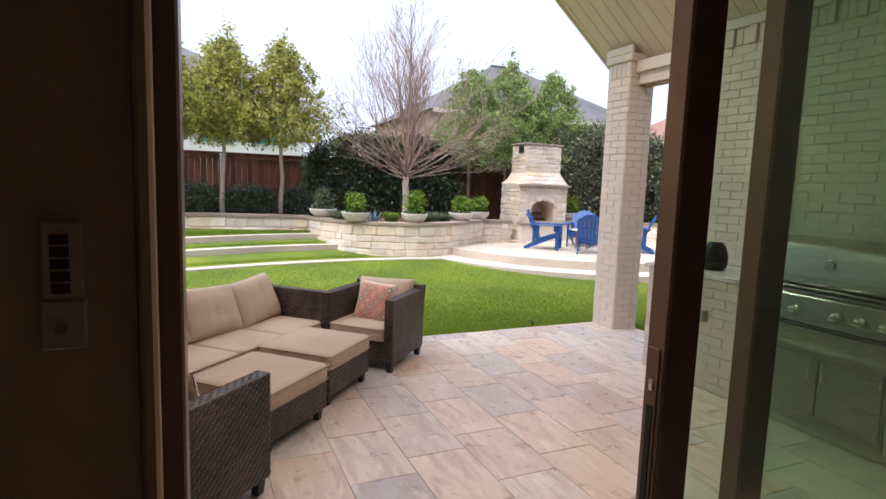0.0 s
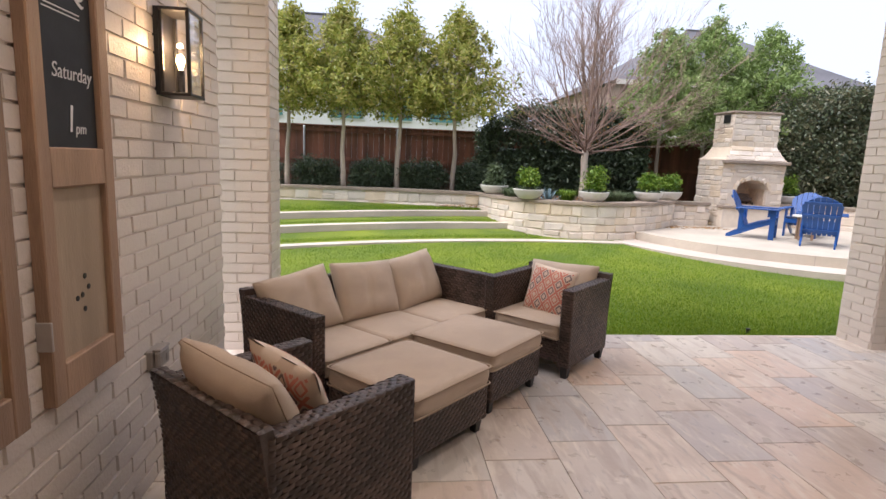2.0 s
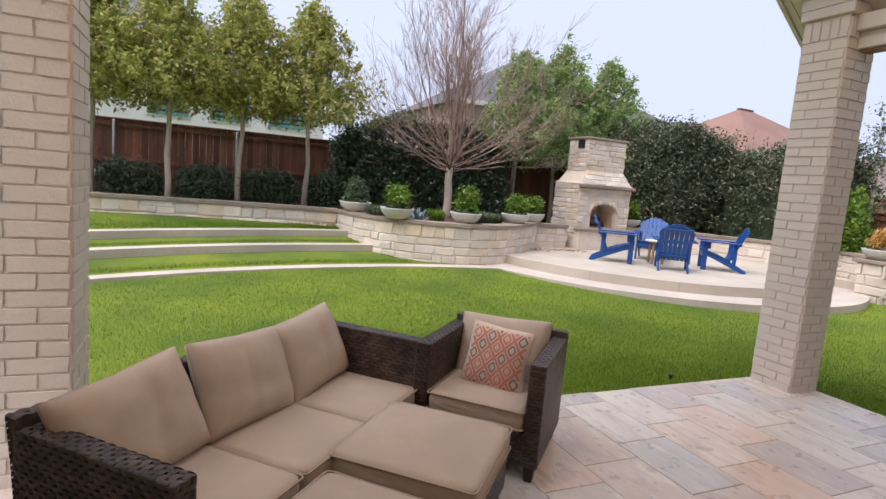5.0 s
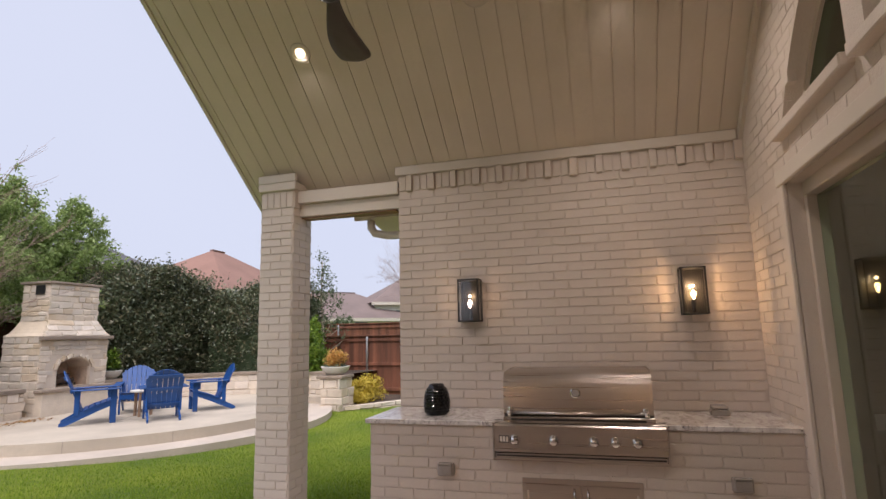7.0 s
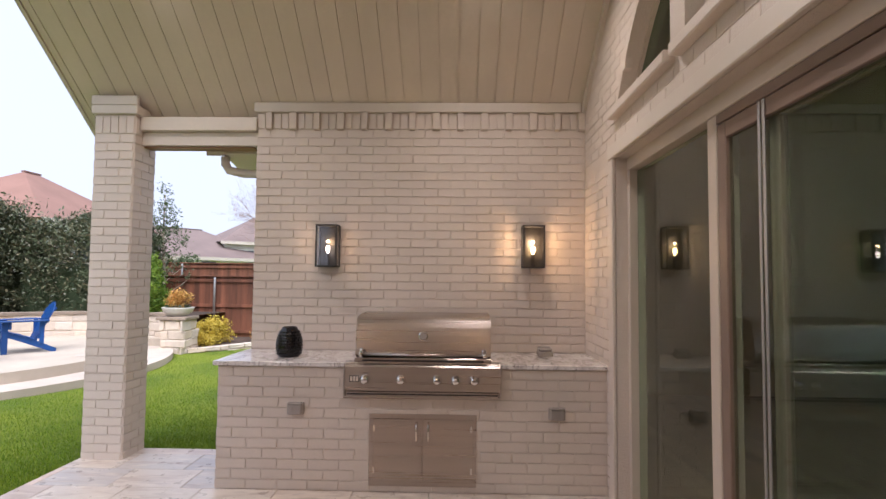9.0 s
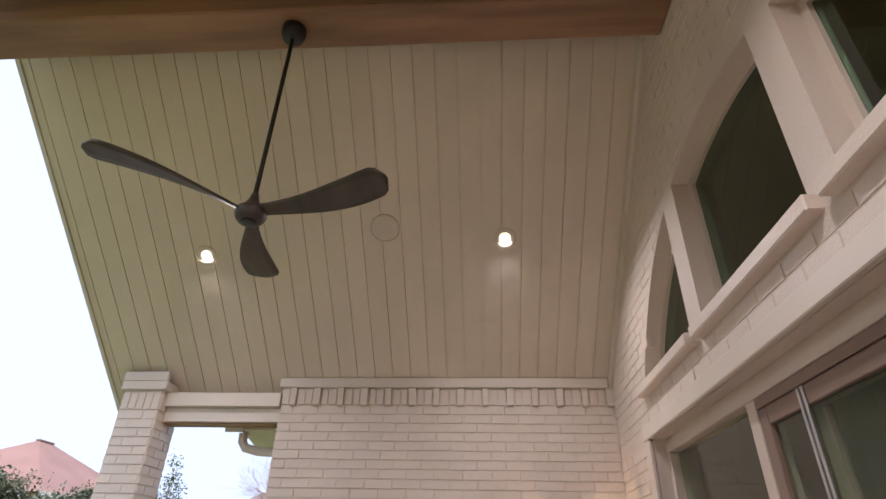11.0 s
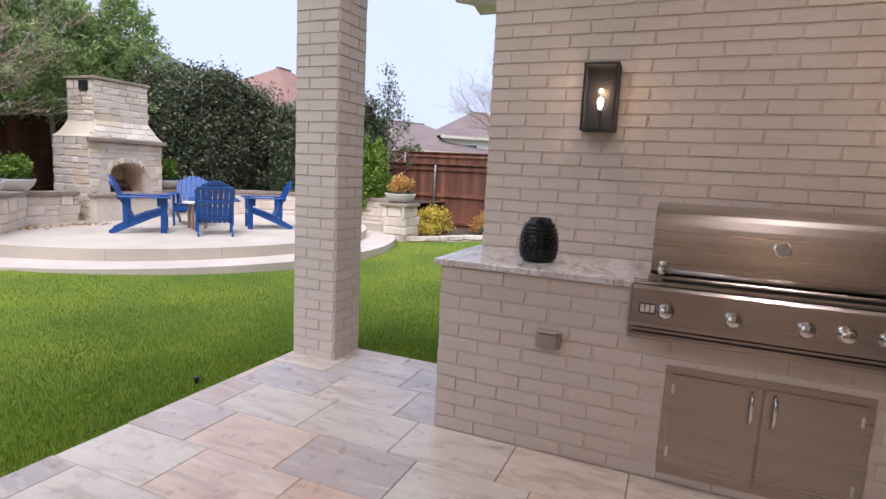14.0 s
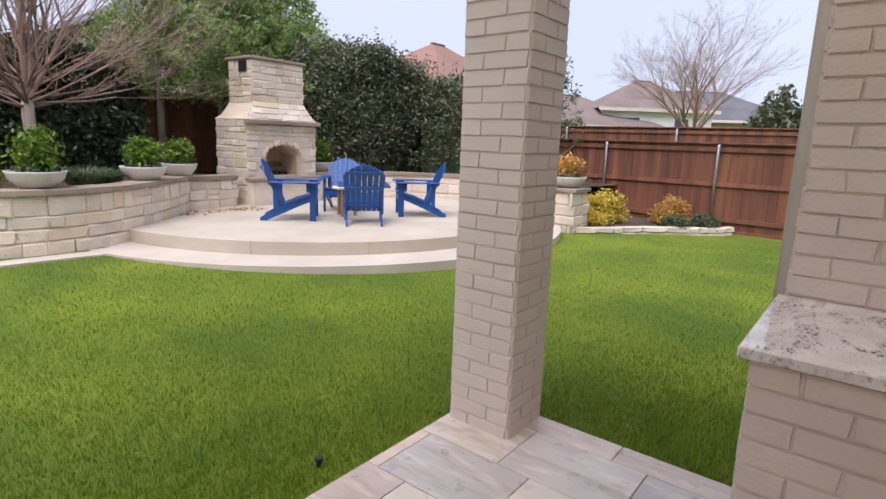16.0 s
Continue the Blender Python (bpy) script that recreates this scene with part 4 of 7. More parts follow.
for ang in (130.5, 251.0, 12.5):
    bm = bmesh.new()
    rows = []
    for i in range(25):
        t = i / 24
        r = .06 + .70 * t
        wd = .030 + .040 * math.sin(min(1.0, t * 1.02) * math.pi * .62) ** 2 + .025 * t
        wd *= 1.0 if t < .9 else math.sqrt(max(0.02, 1 - ((t - .9) / .1) ** 2))
        sweep = .05 * math.sin(t * math.pi * .9)
        tw = radians(20 * t - 26)
        zz = .01 + .02 * t ** 1.5
        row = []
        for k in range(5):
            o = -wd + 2 * wd * k / 4
            row.append((r, sweep + o * math.cos(tw), zz + o * math.sin(tw)))
        rows.append(row)
    up = [[bm.verts.new((x, y, z + .006)) for x, y, z in row] for row in rows]
    dn = [[bm.verts.new((x, y, z - .006)) for x, y, z in row] for row in rows]
    for i in range(24):
        for k in range(4):
            bm.faces.new((up[i][k], up[i + 1][k], up[i + 1][k + 1], up[i][k + 1]))
            bm.faces.new((dn[i][k + 1], dn[i + 1][k + 1], dn[i + 1][k], dn[i][k]))
        bm.faces.new((up[i][0], dn[i][0], dn[i + 1][0], up[i + 1][0]))
        bm.faces.new((up[i][4], up[i + 1][4], dn[i + 1][4], dn[i][4]))
    bm.faces.new([up[24][k] for k in range(5)] + [dn[24][k] for k in range(4, -1, -1)])
    bmesh.ops.recalc_face_normals(bm, faces=bm.faces)
    part("blade", bm, M_FAN, fan, smooth=True, m=pose(0, 0, 0, 0, 0, ang))

# switch plate inside
sw = thing("keypad_switch", pose(-4.595, -.2225, 1.492), "ivory wall keypad with dark buttons above a switch", "switch")
part("upper_plate", box(-.0165, .0165, -.009, 0, -.012, .060, .002), M_WHITEPL, sw)
part("lower_plate", box(-.018, .018, -.010, 0, -.060, -.0125, .002), M_WHITEPL, sw)
for k in range(5):
    part("button", box(-.009, .006, -.0105, -.0092, .040 - k * .0115, .049 - k * .0115), M_DARKPL, sw)
part("knob", lathe([(.005, 0), (.005, .004), (.003, .006)], 14), M_GREYBOX, sw, m=Matrix.Translation((-.002, -.0102, -.040)) @ Matrix.Rotation(radians(90), 4, "X"))


# ---- wicker furniture ----
def weave_panel(name, origin, ax, up, w, h, parent, cw=.046, ch=.0195, bend=None):
    """A panel of flat strands woven over hidden stakes: each visible stretch of strand is a bowed pad."""
    o, ax, up = Vector(origin), Vector(ax).normalized(), Vector(up).normalized()
    nrm = ax.cross(up)
    nx, nz = max(1, round(w / cw)), max(1, round(h / ch))
    cw, ch = w / nx, h / nz
    lift = (.0002, .0052, .0072, .0052, .0002)
    vs, fs = [], []
    for j in range(nz):
        sh = .5 * (j % 2)
        for i in range(-1, nx + 1):
            a, b = max((i + sh) * cw - .003, 0), min((i + sh + 1) * cw + .003, w)
            if b - a < .006:
                continue
            n0 = len(vs)
            for z in (j * ch + .0012, (j + .5) * ch, (j + 1) * ch - .0012):
                mid = .0016 if abs(z - (j + .5) * ch) < 1e-6 else 0.0
                for k in range(5):
                    vs.append(tuple(o + ax * (a + (b - a) * k / 4) + up * z + nrm * (lift[k] + mid + (bend(z) if bend else 0.0))))
            for r in (0, 5):
                for k in range(4):
                    q = n0 + r + k
                    fs.append((q, q + 1, q + 6, q + 5))
    return raw_object(name, vs, fs, M_WICKER, parent, smooth=True)


def cushion(w, d, h, puff=.02, nu=16, seed=0, wrinkle=.003):
    """A boxed cushion with upright sides and a slightly crowned top, w x d x h, middle of its underside at the origin."""
    bm = bmesh.new()
    bmesh.ops.create_cube(bm, size=2)
    bmesh.ops.subdivide_edges(bm, edges=bm.edges, cuts=nu, use_grid_fill=True)
    for v in bm.verts:
        x, y, z = v.co
        big = max(abs(x), abs(y), 1e-6)
        n = (abs(x) ** 16 + abs(y) ** 16) ** (1 / 16) / big
        px, py = x / n, y / n
        crown = (1 - px ** 2) * (1 - py ** 2)
        wob = noise.noise((px * 1.6 + seed * 7.1, py * 1.6, z + seed))
        wr = noise.noise((px * 6 + seed * 3, py * 6, z * 2))
        side = max(0.0, big - .9) / .1
        bow = .006 * (1 - z * z) * side * (1 + wr)
        v.co = (px * (w / 2 - .006 + bow), py * (d / 2 - .006 + bow), h / 2 + z * h / 2 - (.004 * z if side > .99 else 0) + (puff * crown if z > 0 else 0) * abs(z) + (wob * 2 + wr) * wrinkle * abs(z) * (1 - .6 * side))
    return bm


def seam(w, d, z, r=.0035):
    """The stitched edge of a loose cushion, drawn in a little along its sides."""
    pts = []
    n = 10
    for e in range(4):
        for k in range(n):
            t = -1 + 2 * k / n
            a, b = ((t, -1), (1, t), (-t, 1), (-1, -t))[e]
            f = 1 - .04 * (1 - min(abs(a), abs(b)))
            pts.append((a * w / 2 * f, b * d / 2 * f, z))
    pts.append(pts[0])
    return tube(bmesh.new(), pts, r, 6, cap=False)


def piping(w, d, z, r=.0045):
    pts = []
    cr = min(w, d) * .035
    for cx, cy, a0 in ((w / 2 - cr, d / 2 - cr, 0), (-w / 2 + cr, d / 2 - cr, 90), (-w / 2 + cr, -d / 2 + cr, 180), (w / 2 - cr, -d / 2 + cr, 270)):
        for k in range(4):
            a = radians(a0 + 30 * k)
            pts.append((cx + cr * math.cos(a), cy + cr * math.sin(a), z))
    pts.append(pts[0])
    return tube(bmesh.new(), pts, r, 6, cap=False)


def plump(w, d, h, seed=0):
    """A loose back cushion: full in the middle, pinched to its seams and corners. Lies on its back, middle of the lower side at the origin."""
    bm = bmesh.new()
    n = 20

    def surf(a, b, sgn):
        bul = max(0.0, (1 - abs(a) ** 3.2) * (1 - abs(b) ** 3.2)) ** .5
        k = 1 - .035 * (1 - max(abs(a), abs(b)) ** 4) - .04 * (1 - min(abs(a), abs(b))) * max(abs(a), abs(b)) ** 3
        wr = .010 * noise.noise((a * 2.2 + seed * 5, b * 2.2, sgn)) + .005 * noise.noise((a * 6 + seed * 3, b * 5, sgn * 2))
        crease = -.018 * math.exp(-((a - .15 * (1 if seed % 2 else -1) - .15 * b) / .10) ** 2) * (1 - b * b)
        return Vector((a * w / 2 * k, b * d / 2 * k, h / 2 + sgn * (.014 + bul * (h * .5 + (crease if sgn > 0 else 0))) + wr * bul))
    for sgn in (1, -1):
        g = [[bm.verts.new(surf(-1 + 2 * i / n, -1 + 2 * j / n, sgn)) for i in range(n + 1)] for j in range(n + 1)]
        for j in range(n):
            for i in range(n):
                q = (g[j][i], g[j][i + 1], g[j + 1][i + 1], g[j + 1][i])
                bm.faces.new(q if sgn > 0 else q[::-1])
        rim = [g[0][i] for i in range(n)] + [g[j][n] for j in range(n)] + [g[n][i] for i in range(n, 0, -1)] + [g[j][0] for j in range(n, 0, -1)]
        if sgn > 0:
            top_rim = rim
        else:
            for k in range(len(rim)):
                m_ = (k + 1) % len(rim)
                bm.faces.new((rim[k], rim[m_], top_rim[m_], top_rim[k]))
    bmesh.ops.recalc_face_normals(bm, faces=bm.faces)
    return bm


ARM_W, SEAT_H, ARM_H, BACK_H = .085, .26, .635, .665


def wicker_seat(name, m, w, d, label, category, seats, back_shape, group=""):
    """Armchair or sofa: x along its width, its front towards -y."""
    s = thing(name, m, label, category, group)
    hw, hd = w / 2, d / 2
    z0 = .09
    for sx in (-1, 1):
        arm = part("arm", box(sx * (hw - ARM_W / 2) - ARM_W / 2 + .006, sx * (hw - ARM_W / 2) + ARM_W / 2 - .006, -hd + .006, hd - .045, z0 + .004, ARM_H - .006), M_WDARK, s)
        xo = sx * hw
        xi = sx * (hw - ARM_W)
        if sx > 0:
            weave_panel("outer_weave", (xo - .006, -hd, z0), (0, 1, 0), (0, 0, 1), d - .02, ARM_H - z0, arm)
            weave_panel("inner_weave", (xi + .006, hd - .02, SEAT_H), (0, -1, 0), (0, 0, 1), d - .02, ARM_H - SEAT_H, arm)
        else:
            weave_panel("outer_weave", (xo + .006, hd - .02, z0), (0, -1, 0), (0, 0, 1), d - .02, ARM_H - z0, arm)
            weave_panel("inner_weave", (xi - .006, -hd, SEAT_H), (0, 1, 0), (0, 0, 1), d - .02, ARM_H - SEAT_H, arm)
        xl = min(xo, xi)
        weave_panel("front_weave", (xl, -hd + .006, z0), (1, 0, 0), (0, 0, 1), ARM_W, ARM_H - z0, arm, cw=.0425)
        weave_panel("top_weave", (xl, -hd, ARM_H - .006), (1, 0, 0), (0, 1, 0), ARM_W, d - .05, arm, cw=.043, ch=.026)
    iw = w - 2 * ARM_W
    # back: upright below, swept outwards towards its top rim
    def sweep(z):
        t = max(0.0, (z - .12) / (BACK_H - z0 - .12))
        return .042 * t * t
    bh = BACK_H - z0
    bm = bmesh.new()
    rings = []
    for k in range(9):
        z = bh * k / 8
        y = hd - .03 + sweep(z)
        rings.append([bm.verts.new(p) for p in ((-hw + .006, y - .05, z0 + z), (hw - .006, y - .05, z0 + z), (hw - .006, y, z0 + z), (-hw + .006, y, z0 + z))])
    for a, b in zip(rings, rings[1:]):
        for k in range(4):
            bm.faces.new((a[k], a[(k + 1) % 4], b[(k + 1) % 4], b[k]))
    bm.faces.new(rings[0][::-1])
    bm.faces.new(rings[-1])
    bk = part("backrest", bm, M_WICKER, s)
    weave_panel("rear_weave", (hw, hd - .03, z0), (-1, 0, 0), (0, 0, 1), w, bh, bk, bend=sweep)
    weave_panel("face_weave", (-iw / 2, hd - .082 + .042, BACK_H - .16), (1, 0, 0), (0, 0, 1), iw, .16, bk, bend=lambda z: .042 - sweep(BACK_H - z0 - .16 + z))
    weave_panel("rim_weave", (-hw, hd - .082 + .042, BACK_H), (1, 0, 0), (0, 1, 0), w, .056, bk, cw=.05, ch=.028)
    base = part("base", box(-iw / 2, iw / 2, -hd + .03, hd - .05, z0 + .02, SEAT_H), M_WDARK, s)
    weave_panel("apron_weave", (-iw / 2, -hd + .024, z0 + .02), (1, 0, 0), (0, 0, 1), iw, SEAT_H - z0 - .02, base)
    for sx in (-1, 1):
        for sy in (-1, 1):
            x, y = sx * (hw - .045), sy * (hd - .05)
            bm = box(-.034, .034, -.034, .034, 0, .12, .004)
            for v in bm.verts:
                f = .62 + .38 * min(1, max(0, v.co.z / .12))
                v.co.x *= f
                v.co.y *= f
            part("leg", bm, M_BLACK, s, m=pose(x, y, 0))
    sd = d - .12
    for i in range(seats):
        cw_ = iw / seats
        cx = -iw / 2 + cw_ * (i + .5)
        c = part("seat_cushion", cushion(cw_ - .008, sd + .02, .115, .012, seed=i + len(name)), M_CUSH, s, smooth=True, m=pose(cx, -.055, SEAT_H + .003))
        part("piping", piping(cw_ - .008, sd + .02, .108), M_PIPE, c, smooth=True)
        part("piping", piping(cw_ - .008, sd + .02, .018), M_PIPE, c, smooth=True)
        bl = .41 if seats > 1 else .45
        bc = part("back_cushion", plump(cw_ + .015, bl, .16, seed=i * 3 + 5 + len(name)), M_CUSH, s, smooth=True,
                  m=Matrix.Translation((cx + .006 * (i - 1), hd - .235, SEAT_H + .105)) @ Matrix.Rotation(radians(66), 4, "X") @ Matrix.Rotation(radians((6, -4, 5)[i % 3] if seats > 1 else 2), 4, "Z") @ Matrix.Translation((0, .20 if seats > 1 else .222, -.065)))
        part("seam", seam(cw_ + .015, bl, .08, .003), M_PIPE, bc, smooth=True)
    return s


def uv_pose(u, v, rz, z=0.0):
    return pose((u + v) / math.sqrt(2), (u - v) / math.sqrt(2), z, 0, 0, rz)


sofa = wicker_seat("sofa", uv_pose(-.495, -5.59, 45), 1.72, .70, "three-seat brown wicker sofa with tan cushions on paving", "sofa", 3, 0)
chair = wicker_seat("armchair", uv_pose(-1.91, -4.68, 135), .72, .67, "brown wicker armchair with tan cushions near the brick wall", "armchair", 1, 0, "wicker armchairs")
c2 = copy_thing(chair, uv_pose(.60, -4.905, -45))
tagged(c2, "brown wicker armchair with tan cushions at the lawn edge")
for o in c2.children:
    if o.name.startswith("back_cushion"):
        o.matrix_basis = Matrix.Translation((0, .03, -.075)) @ o.matrix_basis


def ottoman(m):
    o = thing("ottoman", m, "square brown wicker ottoman with tan cushion top", "ottoman", "wicker ottomans")
    w = .61
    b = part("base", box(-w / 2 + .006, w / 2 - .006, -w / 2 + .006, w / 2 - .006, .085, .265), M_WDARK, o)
    for k in range(4):
        r = Matrix.Rotation(radians(90 * k), 4, "Z")
        p = weave_panel("side_weave", r @ Vector((-w / 2, -w / 2 + .006, .08)), r.to_3x3() @ Vector((1, 0, 0)), (0, 0, 1), w, .186, b)
        bm = box(-.03, .03, -.03, .03, 0, .10, .004)
        for v in bm.verts:
            f = .65 + .35 * min(1, v.co.z / .10)
            v.co.x *= f
            v.co.y *= f
        part("leg", bm, M_BLACK, o, m=Matrix.Translation(r @ Vector((w / 2 - .045, w / 2 - .045, 0))))
    c = part("cushion", cushion(.635, .635, .115, .012, seed=3), M_CUSH, o, smooth=True, m=pose(0, 0, .267))
    part("piping", piping(.635, .635, .108), M_PIPE, c, smooth=True)
    part("piping", piping(.635, .635, .016), M_PIPE, c, smooth=True)
    return o


ot = ottoman(uv_pose(-1.0, -4.865, 45))
copy_thing(ot, uv_pose(-.255, -4.95, 47))


def throw_pillow(m, label, sd):
    """Square pillow with a printed net of nested diamonds; its face is +z."""
    p = thing("throw_pillow", m, label, "pillow", "throw pillows")
    w = .375
    n = 22
    bm = bmesh.new()

    def surf(a, b, s):
        bul = max(0.0, (1 - abs(a) ** 2.6) * (1 - abs(b) ** 2.6))
        k = 1 - .05 * (1 - max(abs(a), abs(b)) ** 3) - .045 * (min(abs(a), abs(b)) < .8) * (1 - min(abs(a), abs(b)))
        return Vector((a * w / 2 * k, b * w / 2 * k, s * (.068 * bul ** .6 + .002) + .006 * noise.noise((a * 2 + sd, b * 2, s))))
    for s in (1, -1):
        g = [[bm.verts.new(surf(-1 + 2 * i / n, -1 + 2 * j / n, s)) for i in range(n + 1)] for j in range(n + 1)]
        for j in range(n):
            for i in range(n):
                q = (g[j][i], g[j][i + 1], g[j + 1][i + 1], g[j + 1][i])
                bm.faces.new(q if s > 0 else q[::-1])
    bmesh.ops.remove_doubles(bm, verts=bm.verts, dist=.004)
    part("cover", bm, M_PILLOW, p, smooth=True)
    # printed bands: strips laid just proud of the cover
    rows_c, rows_g = [], []

    def band(p0, p1, half, out, side):
        d = Vector(p1) - Vector(p0)
        nn = Vector((-d.y, d.x)).normalized() * half
        m_ = 6
        for k in range(m_):
            a = Vector(p0) + d * (k / m_)
            b = Vector(p0) + d * ((k + 1) / m_)
            q = [a - nn, b - nn, b + nn, a + nn]
            if all(abs(v.x) < .91 and abs(v.y) < .91 for v in q):
                out.append([tuple(surf(v.x, v.y, side) + Vector((0, 0, side * .0022))) for v in (q if side > 0 else q[::-1])])
    cells = 4
    cw_, chh = 2 / cells, 2 / 3
    for i in range(-1, cells + 1):
        for j in range(-1, 4):
            cx = -1 + (i + .5) * cw_
            cy = -1 + (j + .5) * chh
            for ox, oy in ((0, 0), (cw_ / 2, chh / 2)):
                x, y = cx + ox, cy + oy
                for f, hlf, out in ((.95, .028, rows_c), (.50, .024, rows_g if (i + j) % 2 else rows_c)):
                    P = [(x + cw_ / 2 * f, y), (x, y + chh / 2 * f), (x - cw_ / 2 * f, y), (x, y - chh / 2 * f)]
                    for k in range(4):
                        for side in (1, -1):
                            band(P[k], P[(k + 1) % 4], hlf, out, side)
    tagged(soup("printed_pattern", rows_c, M_CORAL, p), "coral diamond lattice print", kind="stuff")
    tagged(soup("printed_pattern", rows_g, M_GREYP, p), "grey diamond print", kind="stuff")
    return p


# one leans in each armchair
throw_pillow(uv_pose(-1.91, -4.74, 135) @ Matrix.Translation((-.10, .0, SEAT_H + .335)) @ Matrix.Rotation(radians(66), 4, "X") @ Matrix.Rotation(radians(8), 4, "Z"), "cream throw pillow with coral diamond print on the armchair", 1)
throw_pillow(uv_pose(.60, -4.905, -45) @ Matrix.Translation((.02, -.02, SEAT_H + .27)) @ Matrix.Rotation(radians(70), 4, "X") @ Matrix.Rotation(radians(-4), 4, "Z"), "cream throw pillow with coral diamonds propped in the armchair", 2)

# ---- yard: walls, terraces, slab ----
def stone_run(parent, pts, z0, z1, outward=1, rows=4, seed=1, limit=300, depth=.05, mean=.28):
    """Rough stones along a plan line; the face looks to the right of the line's direction times outward."""
    rng = random.Random(seed)
    P = [Vector((x, y, 0)) for x, y in pts]
    seg = [(b - a).length for a, b in zip(P, P[1:])]
    total = sum(seg)

    def at(s):
        s = max(0, min(total - 1e-4, s))
        for (a, b), l in zip(zip(P, P[1:]), seg):
            if s <= l:
                return a + (b - a) * (s / l), (b - a).normalized()
            s -= l
        return P[-1], (P[-1] - P[-2]).normalized()
    res = []
    hs = [rng.uniform(.75, 1.25) for _ in range(rows)]
    hs = [h * (z1 - z0) / sum(hs) for h in hs]
    z = z0
    for h in hs:
        s = -rng.uniform(0, mean)
        while s < total:
            ln = rng.uniform(.5, 1.6) * mean
            a, b = max(0, s), min(total, s + ln)
            s += ln
            if b - a < .05:
                continue
            c, t = at((a + b) / 2)
            n = Vector((t.y, -t.x, 0)) * outward
            parts_ = [(z, h)] if rng.random() > .12 or h < .15 else [(z, h * .52), (z + h * .52, h * .48)]
            for zz, hh in parts_:
                rot = Matrix((t, -n, (0, 0, 1))).transposed().to_4x4()
                p = c + n * (rng.uniform(.0, .016) - depth / 2 + .012) + Vector((0, 0, zz + hh / 2))
                res.append(Matrix.Translation(p) @ rot @ Matrix.Rotation(radians(rng.uniform(-1.5, 1.5)), 4, "Y") @ Matrix.Diagonal((b - a - rng.uniform(.003, .012), depth, hh - rng.uniform(.003, .010), 1)))
        z += h
    pieces(parent, "stone", STONE_DATA, res, limit=limit, rest_name="stonework", seed=seed)


def ribbon(pts, offs0, offs1, z0, z1, name=None):
    """A solid strip following a plan line between two offsets to its left."""
    bm = bmesh.new()
    P = [Vector((x, y, 0)) for x, y in pts]
    rings = []
    for i, p in enumerate(P):
        d = (P[min(i + 1, len(P) - 1)] - P[max(i - 1, 0)]).normalized()
        n = Vector((-d.y, d.x, 0))
        a, b = p + n * offs0, p + n * offs1
        zl = z0[i] if isinstance(z0, (list, tuple)) else z0
        zh = z1[i] if isinstance(z1, (list, tuple)) else z1
        rings.append([bm.verts.new((a.x, a.y, zl)), bm.verts.new((b.x, b.y, zl)), bm.verts.new((b.x, b.y, zh)), bm.verts.new((a.x, a.y, zh))])
    for r, q in zip(rings, rings[1:]):
        for k in range(4):
            bm.faces.new((r[k], r[(k + 1) % 4], q[(k + 1) % 4], q[k]))
    bm.faces.new(rings[0])
    bm.faces.new(rings[-1][::-1])
    bmesh.ops.recalc_face_normals(bm, faces=bm.faces)
    return bm


def curve(ctrl, n=8):
    """A smooth plan line through control points."""
    out = []
    c = [Vector(p) for p in ctrl]
    for i in range(len(c) - 1):
        p0, p1, p2, p3 = c[max(i - 1, 0)], c[i], c[i + 1], c[min(i + 2, len(c) - 1)]
        for k in range(n):
            t = k / n
            q = .5 * ((2 * p1) + (p2 - p0) * t + (2 * p0 - 5 * p1 + 4 * p2 - p3) * t * t + (3 * p1 - p0 - 3 * p2 + p3) * t ** 3)
            out.append((q.x, q.y))
    out.append(tuple(c[-1]))
    return out


def stone_wall(name, pts, z0, z1, label, rows, seed, limit=300, thick=.3):
    """Retaining wall: the stones face to the right of the line."""
    w = thing(name, pose(0, 0, 0), label, "wall", kind="structure")
    part("core", ribbon(pts, .006, thick, z0, z1), M_SMORTAR, w)
    stone_run(w, pts, z0, z1, 1, rows, seed, limit)
    rng = random.Random(seed)
    # cap stones
    step = 3
    i = 0
    while i < len(pts) - 1:
        seg = pts[i:min(i + step, len(pts) - 1) + 1]
        part("cap_stone", ribbon(seg, -.045, thick, z1 + .002, z1 + .058 + rng.uniform(-.004, .004)), M_CAP, w)
        i += step
    return w


SLAB_Z, WALK_Z, CAP_Z = .28, .125, .765
rw_left = curve([(-13, 11.9), (-9, 12.3), (-5.8, 12.45), (-3.6, 12.15), (-2.25, 11.85)], 6)
rw_bed = curve([(-2.25, 11.80), (-2.0, 10.9), (-1.55, 10.15), (-.8, 9.75), (0.0, 9.72), (.7, 10.05), (1.45, 10.65), (1.95, 11.2)], 6)
rw_fire = [(1.95, 11.2), (2.35, 11.22), (2.8, 11.25)]
rw_right = curve([(4.45, 11.35), (5.4, 11.1), (6.4, 10.4), (7.0, 9.4), (7.1, 8.3), (6.75, 7.25)], 6)
stone_wall("garden_wall_west", rw_left, .35, CAP_Z, "low limestone retaining wall with brown cap stones", 2, 21, 160)
stone_wall("garden_wall_bed", rw_bed, .05, CAP_Z, "curved limestone planter wall with brown cap stones", 4, 22, 300)
stone_wall("garden_wall_hearth", rw_fire, .25, CAP_Z - .03, "low limestone wall beside the outdoor fireplace", 3, 23)
stone_wall("garden_wall_seat", rw_right, .2, CAP_Z - .02, "curved limestone seat wall round the fire terrace", 3, 24, 200)
pier = thing("garden_pier", pose(6.45, 6.95, 0), "square limestone pier with flat cap", "pier", kind="structure")
part("core", box(-.23, .23, -.23, .23, -.1, .70), M_SMORTAR, pier)
stone_run(pier, [(-.25, .25), (-.25, -.25), (.25, -.25), (.25, .25)][::1], 0, .70, 1, 4, 31, mean=.25)
